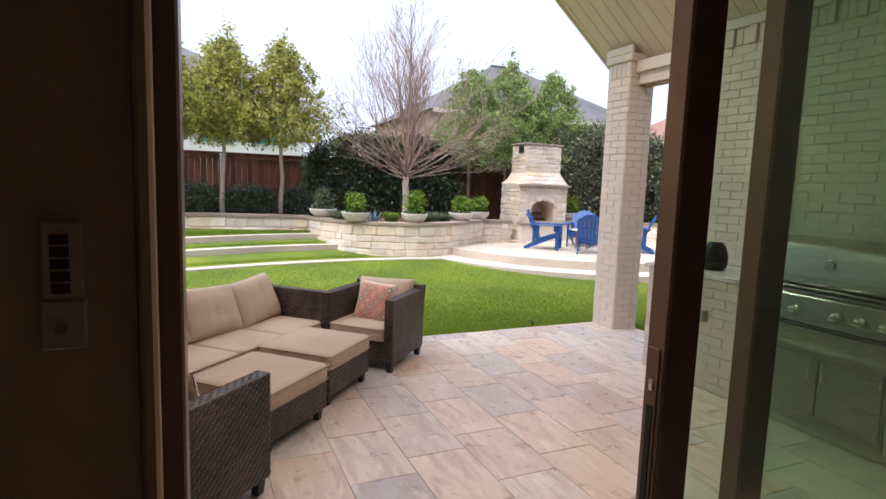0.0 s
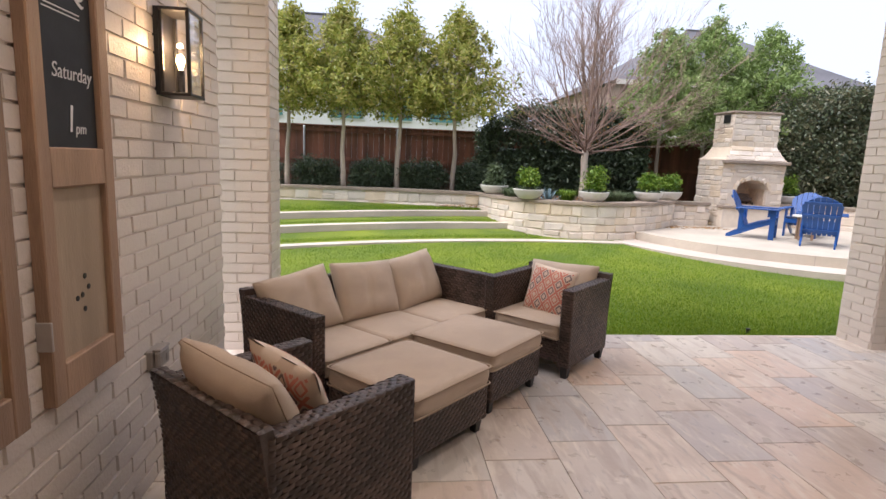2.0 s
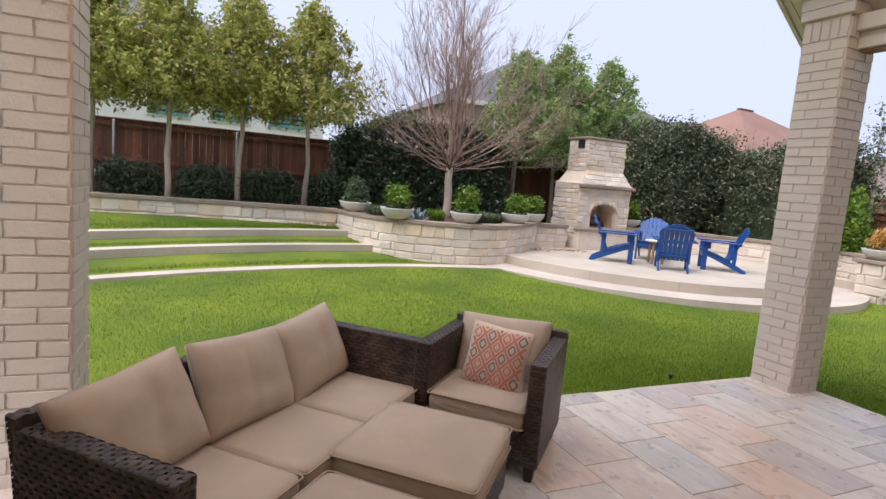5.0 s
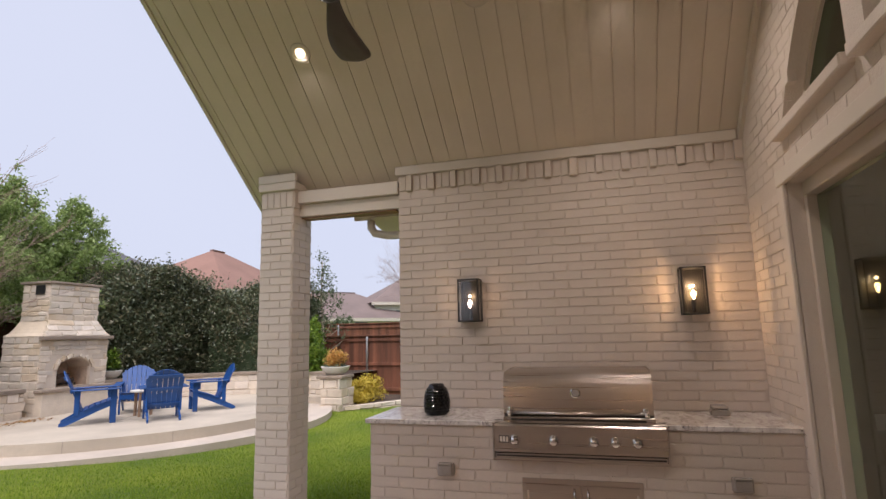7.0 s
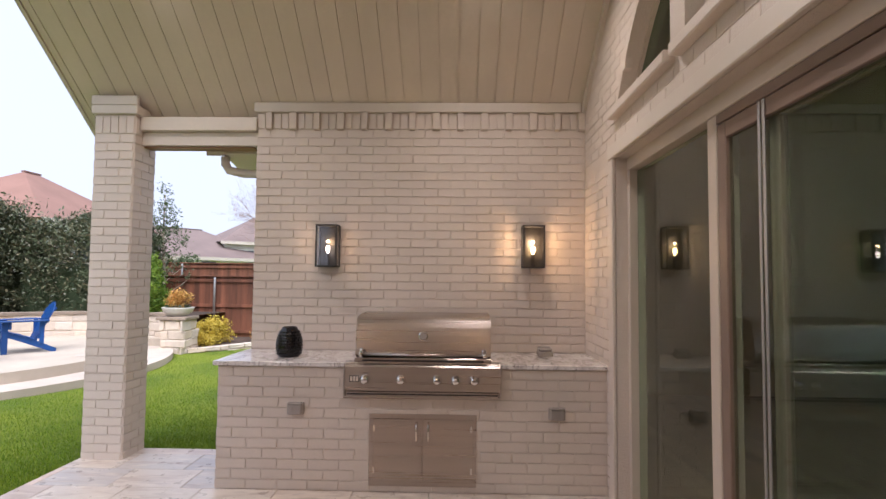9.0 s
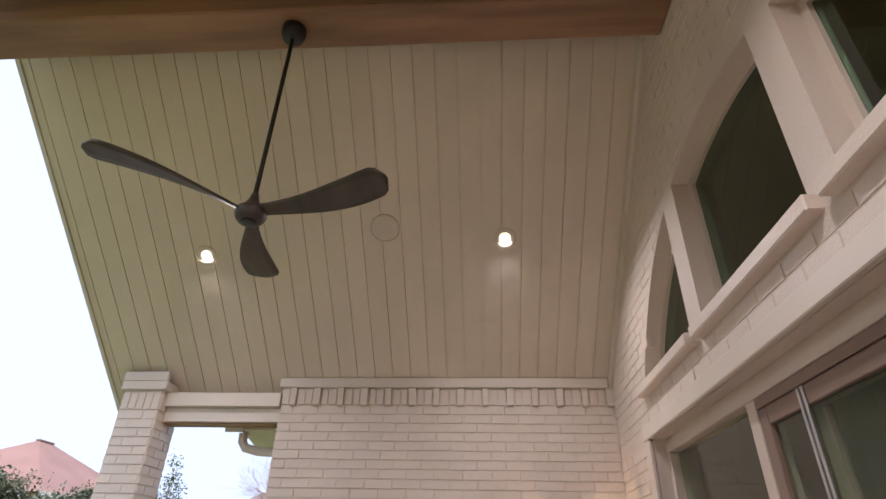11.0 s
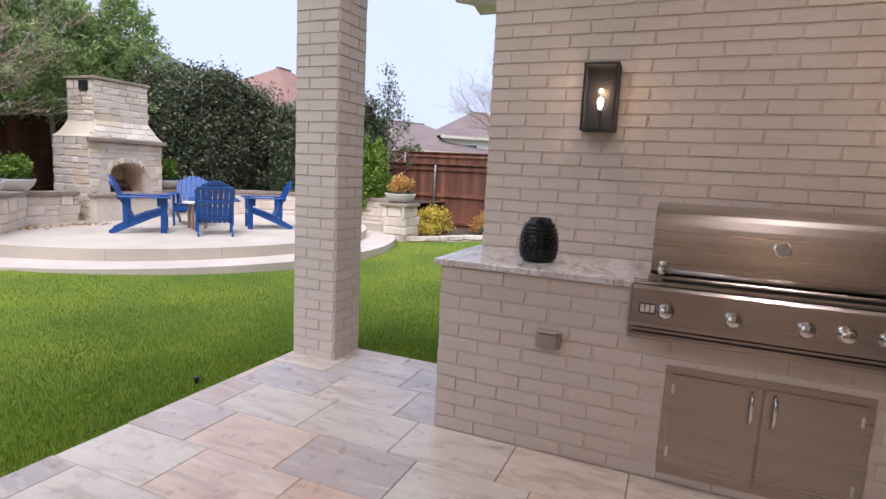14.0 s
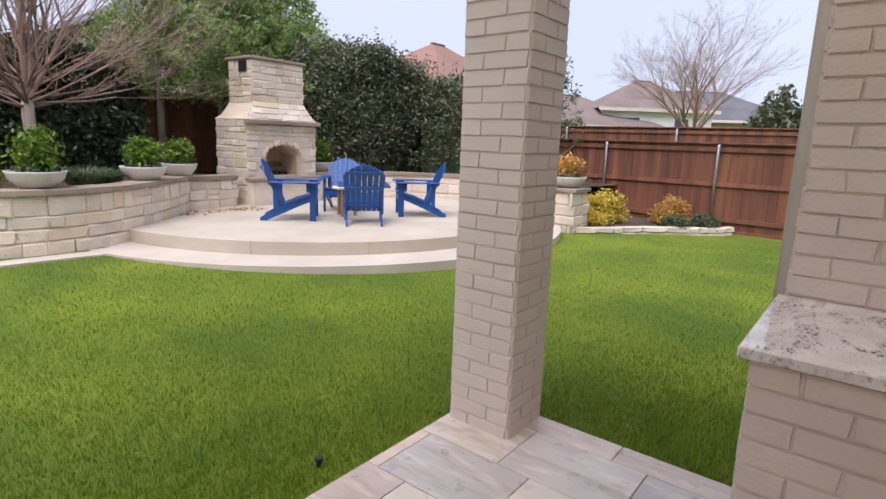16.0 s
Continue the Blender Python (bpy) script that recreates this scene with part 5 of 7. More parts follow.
part("cap_stone", box(-.31, .31, -.31, .31, .702, .77, .012), M_CAP, pier)

# planting soil behind the walls
def bed(pts, z, name, label):
    bm = bmesh.new()
    vs = [bm.verts.new((x, y, z + .03 * noise.noise((x, y, 0)))) for x, y in pts]
    bm.faces.new(vs)
    bmesh.ops.triangulate(bm, faces=bm.faces)
    return setting(name, bm, M_SOIL, label, "flower bed")


bed([(x, y + .1) for x, y in rw_left] + [(x + .02, y + .15) for x, y in rw_bed] + [(2.3, 11.4), (2.8, 11.5), (2.8, 14.6), (-13, 14.6)], CAP_Z - .03, "soil", "raised planting bed with bark mulch")
bed([(x + .05, y + .12) for x, y in rw_right] + [(9.6, 7.0), (9.9, 14.6), (4.3, 14.6)], CAP_Z - .06, "soil", "raised bed with mulch behind the seat wall")
fb = curve([(6.2, 6.75), (6.7, 6.35), (7.6, 5.75), (8.3, 5.0), (8.85, 4.7)], 5)
bed(fb + [(9.0, 9.0), (6.9, 7.4)], .09, "soil", "low shrub bed along the fence")
edge = thing("bed_edging", pose(0, 0, 0), "low edging of pale limestone blocks round the shrub bed", "edging", kind="structure")
stone_run(edge, fb, -.08, .11, 1, 2, 33, depth=.14, mean=.34)


# terraces: concrete edging arcs with strips of turf
def arc_line(y0, k, xr, xl=-13.0):
    return [(x, y0 - k * (x + 1.0) ** 2 if x > -8 else y0 - k * 49 - 2 * k * 7 * (-8 - x)) for x in np.linspace(xl, xr, 30)]


edge1 = arc_line(9.42, .052, .35)
edge2 = arc_line(10.62, .058, -1.62)
edge3 = arc_line(11.38, .060, -2.02)
setting("walk_edge", ribbon(edge1, 0, .30, -.1, .119), M_CURB, "pale concrete edging band along the lawn", "edging")
setting("terrace_edge", ribbon(edge2, -.02, .20, .05, .30), M_CURB, "pale concrete terrace step edge", "edging")
setting("terrace_edge", ribbon(edge3, -.02, .20, .2, .46), M_CURB, "pale concrete terrace step edge", "edging")


def turf_strip(a, b, za, zb, label):
    bm = bmesh.new()
    va = [bm.verts.new((x, y, za)) for x, y in a]
    vb = [bm.verts.new((x, y, zb)) for x, y in b]
    for i in range(len(a) - 1):
        bm.faces.new((va[i], va[i + 1], vb[i + 1], vb[i]))
    return setting("terrace_turf", bm, M_LAWN, label, "lawn")


T1 = turf_strip([(x, y + .2) for x, y in edge1], [(x, y + .02) for x, y in arc_line(10.62, .058, -.8)], .115, .19, "strip of green turf on a terrace")
T2 = turf_strip([(x, y + .17) for x, y in edge2], [(x, y + .02) for x, y in arc_line(11.38, .060, -1.62)], .285, .355, "strip of green turf on a terrace")
T3 = turf_strip([(x, y + .17) for x, y in edge3], [(x, 12.6) for x, y in arc_line(11.38, .060, -2.0)], .445, .50, "strip of green turf under the garden wall")

# fire terrace slab and the walk in front of it
SC, SR = (4.0, 10.35), 3.52


def ring_pts(r, a0, a1, n=40):
    return [(SC[0] + r * math.cos(radians(a0 + (a1 - a0) * i / n)), SC[1] + r * math.sin(radians(a0 + (a1 - a0) * i / n))) for i in range(n + 1)]


slab_edge = ring_pts(SR, 186, 318)
bm = bmesh.new()
outline = slab_edge + [(6.62, 7.3), (7.0, 7.5), (7.3, 9.5), (6.6, 10.8), (4.6, 11.6), (2.6, 11.5), (1.8, 11.0), (1.0, 10.4)]
lo = [bm.verts.new((x, y, .02)) for x, y in outline]
hi = [bm.verts.new((x, y, SLAB_Z)) for x, y in outline]
bm.faces.new(hi)
for i in range(len(outline)):
    j = (i + 1) % len(outline)
    bm.faces.new((lo[i], lo[j], hi[j], hi[i]))
bmesh.ops.recalc_face_normals(bm, faces=bm.faces)
slab = setting("terrace_slab", bm, M_CONCRETE, "raised pale concrete terrace with a curved front step", "terrace")
for a in (216, 238, 262, 284):
    x, y = SC[0] + (SR + .001) * math.cos(radians(a)), SC[1] + (SR + .001) * math.sin(radians(a))
    part("joint", box(-.004, .004, -.004, .003, .125, SLAB_Z), M_GROUT, slab, m=pose(x, y, 0, 0, 0, a + 90))
setting("pavement", ribbon(ring_pts(SR, 184, 318), -.56, .02, -.08, WALK_Z), M_CURB, "pale concrete path round the raised terrace", "path")
part("drain_cover", box(-.17, .17, -.17, .17, SLAB_Z + .001, SLAB_Z + .004), M_CURB, slab, m=pose(4.1, 7.25, 0, 0, 0, 20))
bm = bmesh.new()
lathe_ = lathe([(.014, -.05), (.014, .03), (.020, .034), (.020, .046), (.012, .05)], 12)
spr = tagged(part("sprinkler_head", lathe_, M_BLACK, m=pose(-.83, 4.62, ground_z(-.8, 4.6))), "small black pop-up sprinkler in the grass", "sprinkler")

# ---- fireplace ----
fp = thing("outdoor_fireplace", pose(3.71, 11.18, 0, 0, 0, 1), "pale limestone outdoor fireplace with arched opening and chimney", "fireplace")
FW, FZ0, FZ1 = .73, .25, 1.66
OW, OZ0, OZ1 = .36, .76, 1.12


def fp_arch(x):
    return OZ1 + .19 * math.sqrt(max(0.0, 1 - (x / OW) ** 2))


core = bmesh.new()
add_box(core, -FW, -OW - .02, .03, .95, FZ0, FZ1)
add_box(core, OW + .02, FW, .03, .95, FZ0, FZ1)
add_box(core, -OW - .02, OW + .02, .03, .95, FZ0, OZ0)
n = 12
for i in range(n):
    a, b = -OW + 2 * OW * i / n, -OW + 2 * OW * (i + 1) / n
    prism(core, [(a, fp_arch(a)), (b, fp_arch(b)), (b, FZ1), (a, FZ1)], .92, Matrix.Translation((0, .03, 0)))
for sx in (-1, 1):
    add_box(core, min(sx * OW, sx * (OW + .02)), max(sx * OW, sx * (OW + .02)), .03, .95, OZ0, FZ1)
add_box(core, -FW, FW, .03, .95, FZ1, FZ1 + .073)
part("core", core, M_SMORTAR, fp)
part("firebox", box(-OW - .018, OW + .018, .60, .66, OZ0, OZ1 + .26), M_FIREBRICK, fp)
for sx in (-1, 1):
    part("firebox_side", box(sx * (OW + .001) - .012, sx * (OW + .001) + .012, .10, .60, OZ0 + .002, OZ1), M_FIREBRICK, fp)
part("firebox_floor", box(-OW + .013, OW - .013, .05, .60, OZ0 + .001, OZ0 + .012), M_FIREBRICK, fp)
rng = random.Random(4)
res = []


def rubble_face(o, ax, out, w, z0, z1, skip=None, mean=.19, rh=.115, taper=0):
    z = z0
    o, ax, out = Vector(o), Vector(ax), Vector(out)
    while z < z1 - .03:
        h = min(rh * rng.uniform(.7, 1.35), z1 - z)
        if z1 - z - h < .05:
            h = z1 - z
        f = taper * (z + h / 2 - z0) / (z1 - z0)
        s = f
        while s < w - f - .01:
            ln = mean * rng.uniform(.55, 1.7)
            e = min(s + ln, w - f)
            if w - f - e < .07:
                e = w - f
            if not (skip and skip(s, e, z, z + h)):
                c = o + ax * ((s + e) / 2) + out * (rng.uniform(0, .014) - .012) + Vector((0, 0, z + h / 2))
                rot = Matrix((ax, -out, (0, 0, 1))).transposed().to_4x4()
                res.append(Matrix.Translation(c) @ rot @ Matrix.Rotation(radians(rng.uniform(-6, 6)), 4, "Y") @ Matrix.Diagonal((e - s - rng.uniform(.003, .012), .05, h - rng.uniform(.003, .010), 1)))
            s = e
        z += h


def hole(s, e, z, zt):
    x0, x1 = s - FW, e - FW
    m_ = min(abs(x0), abs(x1)) if x0 * x1 > 0 else 0
    return zt > OZ0 and m_ < OW + .01 and z < fp_arch(min(m_, OW)) + .09


rubble_face((-FW, .03, 0), (1, 0, 0), (0, -1, 0), 2 * FW, FZ0, FZ1, hole)
rubble_face((-FW, .95, 0), (0, -1, 0), (-1, 0, 0), .92, FZ0, FZ1 + .07)
rubble_face((FW, .03, 0), (0, 1, 0), (1, 0, 0), .92, FZ0, FZ1 + .07)
# chimney
CWD, CZ0, CZ1, CO = .54, 2.04, 2.745, .07
rubble_face((CO - CWD, .22, 0), (1, 0, 0), (0, -1, 0), 2 * CWD, CZ0 - .02, CZ1)
rubble_face((CO - CWD, .90, 0), (0, -1, 0), (-1, 0, 0), .68, CZ0 - .02, CZ1)
rubble_face((CO + CWD, .22, 0), (0, 1, 0), (1, 0, 0), .68, CZ0 - .02, CZ1)
# the front slope above the mantel
for k in range(3):
    z0_, up_ = (k + .5) / 3, Vector((0, .20, CZ0 - FZ1 - .075)).normalized()
    n_ = Vector((0, -up_.z, up_.y))
    hw_, co_ = FW + (CWD - FW) * z0_ ** .6, CO * z0_
    c_ = Vector((0, .20 * z0_, FZ1 + .075 + (CZ0 - FZ1 - .075) * z0_))
    x_ = co_ - hw_
    while x_ < co_ + hw_ - .05:
        e_ = min(co_ + hw_, x_ + rng.uniform(.16, .36))
        rot = Matrix(((1, 0, 0), -n_, up_)).transposed().to_4x4()
        res.append(Matrix.Translation(c_ + Vector(((x_ + e_) / 2, 0, 0)) - n_ * rng.uniform(.006, .014)) @ rot @ Matrix.Diagonal((e_ - x_ - .008, .05, .112, 1)))
        x_ = e_
# arch stones
for i in range(9):
    a = radians(180 - (i + .5) * 20)
    x, z = (OW + .045) * math.cos(a), OZ1 + .235 * math.sin(a)
    res.append(Matrix.Translation((x, .015, z)) @ Matrix.Rotation(math.pi / 2 - math.atan2(.235 * math.sin(a), (OW + .045) * math.cos(a)), 4, "Y") @ Matrix.Diagonal((.105, .05, .07, 1)))
pieces(fp, "stone", STONE_DATA, res, limit=300, rest_name="stonework", seed=6)
part("chimney_core", box(CO - CWD, CO + CWD, .22, .90, CZ0 - .05, CZ1), M_SMORTAR, fp)
# sloped shoulders
bm = bmesh.new()
levels = []
for k in range(6):
    t = k / 5
    u = t ** .6
    x0, x1 = -FW - .02 + (CO - CWD + FW + .02) * u, FW + .02 + (CO + CWD - FW - .02) * u
    levels.append([bm.verts.new((x, y, FZ1 + .075 + (CZ0 - FZ1 - .075) * t)) for x, y in ((x0, .20 * t), (x1, .20 * t), (x1, .97 - .05 * t), (x0, .97 - .05 * t))])
for a, b in zip(levels, levels[1:]):
    for k in range(4):
        bm.faces.new((a[k], a[(k + 1) % 4], b[(k + 1) % 4], b[k]))
bm.faces.new(levels[0][::-1])
bm.faces.new(levels[-1])
part("shoulder", bm, M_STONE, fp, "sloping stone shoulder")
part("mantel", box(-FW - .05, FW + .05, -.09, .028, FZ1 + .002, FZ1 + .072, .01), M_CAP, fp, "brown stone mantel slab")
part("chimney_cap", box(CO - CWD - .05, CO + CWD + .05, .17, .95, CZ1 + .002, CZ1 + .05, .01), M_CAP, fp, "thin brown stone cap")
part("hearth", box(-FW - .02, FW + .02, -.14, .04, .25, .70, .01), M_STONE, fp)
part("hearth_slab", box(-FW - .06, FW + .06, -.19, .03, .702, .758, .008), M_CAP, fp)
part("flue_slot", box(CO - CWD - .034, CO - CWD - .02, .33, .55, 2.54, 2.72), M_BLACK, fp)
logs = thing("firewood", pose(3.66, 11.45, .772), "charred logs on an iron grate in the firebox", "firewood")
for k, (y, z, r) in enumerate(((-.06, .10, 12), (.06, .10, -8), (0, .18, 22))):
    bm = tube(bmesh.new(), [(-.22, 0, 0), (0, .01, .01), (.22, 0, 0)], [.05, .055, .045], 9)
    part("log", bm, M_LOG, logs, m=pose(0, y, z, 0, 0, r))
bm = bmesh.new()
for k in range(5):
    add_box(bm, -.2 + k * .1 - .008, -.2 + k * .1 + .008, -.12, .12, .035, .05)
for sx in (-.2, .2):
    for sy in (-.1, .1):
        add_box(bm, sx - .01, sx + .01, sy - .01, sy + .01, 0, .036)
part("grate", bm, M_BLACK, logs)


# ---- adirondack chairs and table ----
def adirondack(m):
    c = thing("adirondack_chair", m, "blue slatted wooden garden chair on the concrete terrace", "garden chair", "blue garden chairs")
    for sx in (-1, 1):
        x = sx * .27
        bm = bmesh.new()
        prism(bm, [(-.30, .30), (-.30, .38), (.0, .30), (.46, .05), (.46, .0), (.38, .0), (-.1, .22)], .028, Matrix.Rotation(radians(90), 4, "Z"))
        part("seat_rail", bm, M_BLUE, c, m=pose(x * .93 + .014, 0, 0))
        part("front_leg", box(x - .016, x + .016, -.335, -.245, 0, .55, .004), M_BLUE, c)
        part("armrest", box(sx * .315 - .07, sx * .315 + .07, -.40, .32, .552, .576, .008), M_BLUE, c)
        part("arm_bracket", box(x - .014, x + .014, -.244, -.20, .42, .5515, .003), M_BLUE, c)
        part("rear_upright", box(x - .014, x + .014, .20, .27, .16, .5515, .003), M_BLUE, c)
    for k in range(6):
        t = k / 5
        y, z = -.315 + t * .42, .385 - t * .155
        part("seat_slat", box(-.29, .29, -.034, .034, -.010, .010, .003), M_BLUE, c, m=pose(0, y, z + .012, -20))
    B = Matrix.Translation((0, .14, .20)) @ Matrix.Rotation(radians(-24), 4, "X")
    for k in range(7):
        u = k - 3
        def arch(x):
            return .75 - 1.9 * x * x
        bm = bmesh.new()
        x0 = u * .074
        fan_ = u * .013
        tops = [x0 + fan_ + d for d in (.040, .014, -.014, -.040)]
        prism(bm, [(x0 - .032, 0), (x0 + .032, 0)] + [(x, arch(x)) for x in tops], .018)
        part("back_slat", bm, M_BLUE, c, m=B)
    for z in (.06, .36, .60):
        part("back_rail", box(-.27, .27, .0185, .042, z, z + .06, .003), M_BLUE, c, m=B)
    part("front_apron", box(-.26, .26, -.335, -.315, .27, .36, .003), M_BLUE, c)
    return c


SMALL = Matrix.Scale(.98, 4)
ad = adirondack(pose(2.63, 9.45, SLAB_Z, 0, 0, 48) @ SMALL)
copy_thing(ad, pose(3.16, 8.54, SLAB_Z, 0, 0, 138) @ SMALL)
copy_thing(ad, pose(3.88, 9.81, SLAB_Z, 0, 0, -48) @ SMALL)
copy_thing(ad, pose(4.39, 8.59, SLAB_Z, 0, 0, -132) @ SMALL)
tb = thing("side_table", pose(3.42, 9.22, SLAB_Z), "small round weathered side table between the chairs", "table")
part("tabletop", lathe([(.20, .42), (.21, .43), (.21, .45), (.20, .455)], 24), M_BOWL, tb)
for k in range(3):
    part("leg", box(-.02, .02, .13, .17, 0, .42, .003), M_OLDWOOD, tb, m=pose(0, 0, 0, 0, 0, 120 * k))


# ---- plants ----
def leaf_cards(centers, normals_like, n_rng, size, droop=.4):
    """Folded small leaves: each is two triangles set as a quad with its own turn."""
    n = len(centers)
    d = n_rng.normal(size=(n, 3))
    d /= np.linalg.norm(d, axis=1, keepdims=True)
    if normals_like is not None:
        d = d + normals_like * 1.0
        d /= np.linalg.norm(d, axis=1, keepdims=True)
    r = n_rng.normal(size=(n, 3))
    a = np.cross(d, r)
    a /= np.linalg.norm(a, axis=1, keepdims=True)
    b = np.cross(d, a)
    s = size * n_rng.uniform(.6, 1.4, size=(n, 1))
    q = np.stack([centers - a * s, centers - b * s * .42 + d * s * .18, centers + a * s, centers + b * s * .42 + d * s * .18], axis=1)
    return q


def clumps(shape_fn, n_clump, per, spread, size, seed):
    """Leaves gathered in clumps: shape_fn(rng) gives a clump's middle."""
    g = np.random.default_rng(seed)
    c = np.array([shape_fn(g) for _ in range(n_clump)])
    pts = np.repeat(c, per, axis=0) + g.normal(size=(n_clump * per, 3)) * spread * np.repeat(g.uniform(.5, 1.3, size=(n_clump, 1)), per, axis=0)
    return leaf_cards(pts, np.tile((0, 0, .6), (len(pts), 1)), g, size)


def limbs(bm, base, top, r0, r1, rngl, n=5, wob=.06, sides=8):
    b, t = Vector(base), Vector(top)
    pts, rad = [], []
    for i in range(n + 1):
        f = i / n
        p = b.lerp(t, f)
        if 0 < i < n:
            p += Vector((rngl.uniform(-wob, wob), rngl.uniform(-wob, wob), 0))
        pts.append(p)
        rad.append(r0 + (r1 - r0) * f)
    tube(bm, pts, rad, sides)
    return pts


def leafy_tree(x, y, z, height, fork, width, material, seed, n_clump=470, label="", skew=0.0, leaf=.05):
    rl = random.Random(seed)
    t = thing("tree", pose(x, y, z), label, "tree", "garden trees")
    bm = bmesh.new()
    tr = limbs(bm, (0, 0, -.1), (skew, 0, height * .93), .062, .010, rl, 8, .035)
    part("trunk", bm, M_BARK, t, smooth=True)
    bm = bmesh.new()
    for k in range(26):
        f = fork / height + (.97 - fork / height) * k / 26
        p = Vector((skew * f, 0, height * .93 * f))
        a = k * 2.4 + rl.uniform(-.4, .4)
        L = width * .9 * (1 - ((f - fork / height) / (1 - fork / height)) ** 1.5 * .8) * rl.uniform(.7, 1.1)
        e = p + Vector((math.cos(a) * L, math.sin(a) * L, L * rl.uniform(.5, .95)))
        limbs(bm, p, e, .020 * (1.15 - f), .004, rl, 3, .04, 5)
    tagged(part("branchwork", bm, M_BARK, t, smooth=True), kind="stuff")

    spires = [(rl.uniform(0, 6.28), width * rl.uniform(.0, .42), rl.uniform(.86, 1.0)) for _ in range(5)] + [(0, .03, 1.05)]

    def where(g):
        if g.uniform() < .075:
            sa, sr, sh = spires[int(g.integers(0, len(spires)))]
            f = g.uniform(.55, 1)
            return (skew * f + sr * math.cos(sa) + g.normal() * .04, sr * math.sin(sa) + g.normal() * .04, height * sh * f)
        f = g.beta(1.15, 1.45)
        zz = fork + (height * .96 - fork) * f
        prof_ = 1.08 * (1 - f) ** .68 * min(1.0, .62 + f * 2.2)
        a = g.uniform(0, 2 * math.pi)
        lob = 1.02 + .75 * noise.noise((math.cos(a) * 1.5 + seed * 3.1, math.sin(a) * 1.5, f * 4.5))
        rr = width * prof_ * lob * math.sqrt(g.uniform(.10, 1))
        return (skew * f + rr * math.cos(a), rr * math.sin(a), zz + g.normal() * .05)
    soup("crown", clumps(where, n_clump, 24, .085, leaf, seed), material, t)
    return t


tl = "slender evergreen tree with yellowing leaves behind the wall"
for i, (x, y, h, w, s) in enumerate(((-6.55, 12.9, 4.1, 1.12, 41), (-5.28, 12.95, 4.15, 1.22, 42), (-4.02, 12.95, 4.2, 1.20, 43), (-2.72, 12.9, 4.25, 1.16, 44))):
    leafy_tree(x, y, .72, h, 1.78, w * 1.12, M_TREE, s, label=tl, skew=(.10, -.05, .08, .06)[i])
leafy_tree(2.70, 13.6, .72, 4.35, 1.5, 1.45, M_TREEG, 45, label="slender green evergreen tree behind the fireplace wall")
leafy_tree(4.15, 14.0, .6, 4.9, 1.5, 1.75, M_TREEG, 46, label="green evergreen tree behind the outdoor fireplace", n_clump=680)
leafy_tree(5.60, 13.8, .6, 4.7, 1.4, 1.6, M_TREEG, 47, label="green evergreen tree behind the outdoor fireplace", n_clump=600)
leafy_tree(9.0, 8.7, .1, 3.9, .8, .7, M_SAGE, 48, label="thin young tree with sparse leaves by the fence", n_clump=120, leaf=.038)


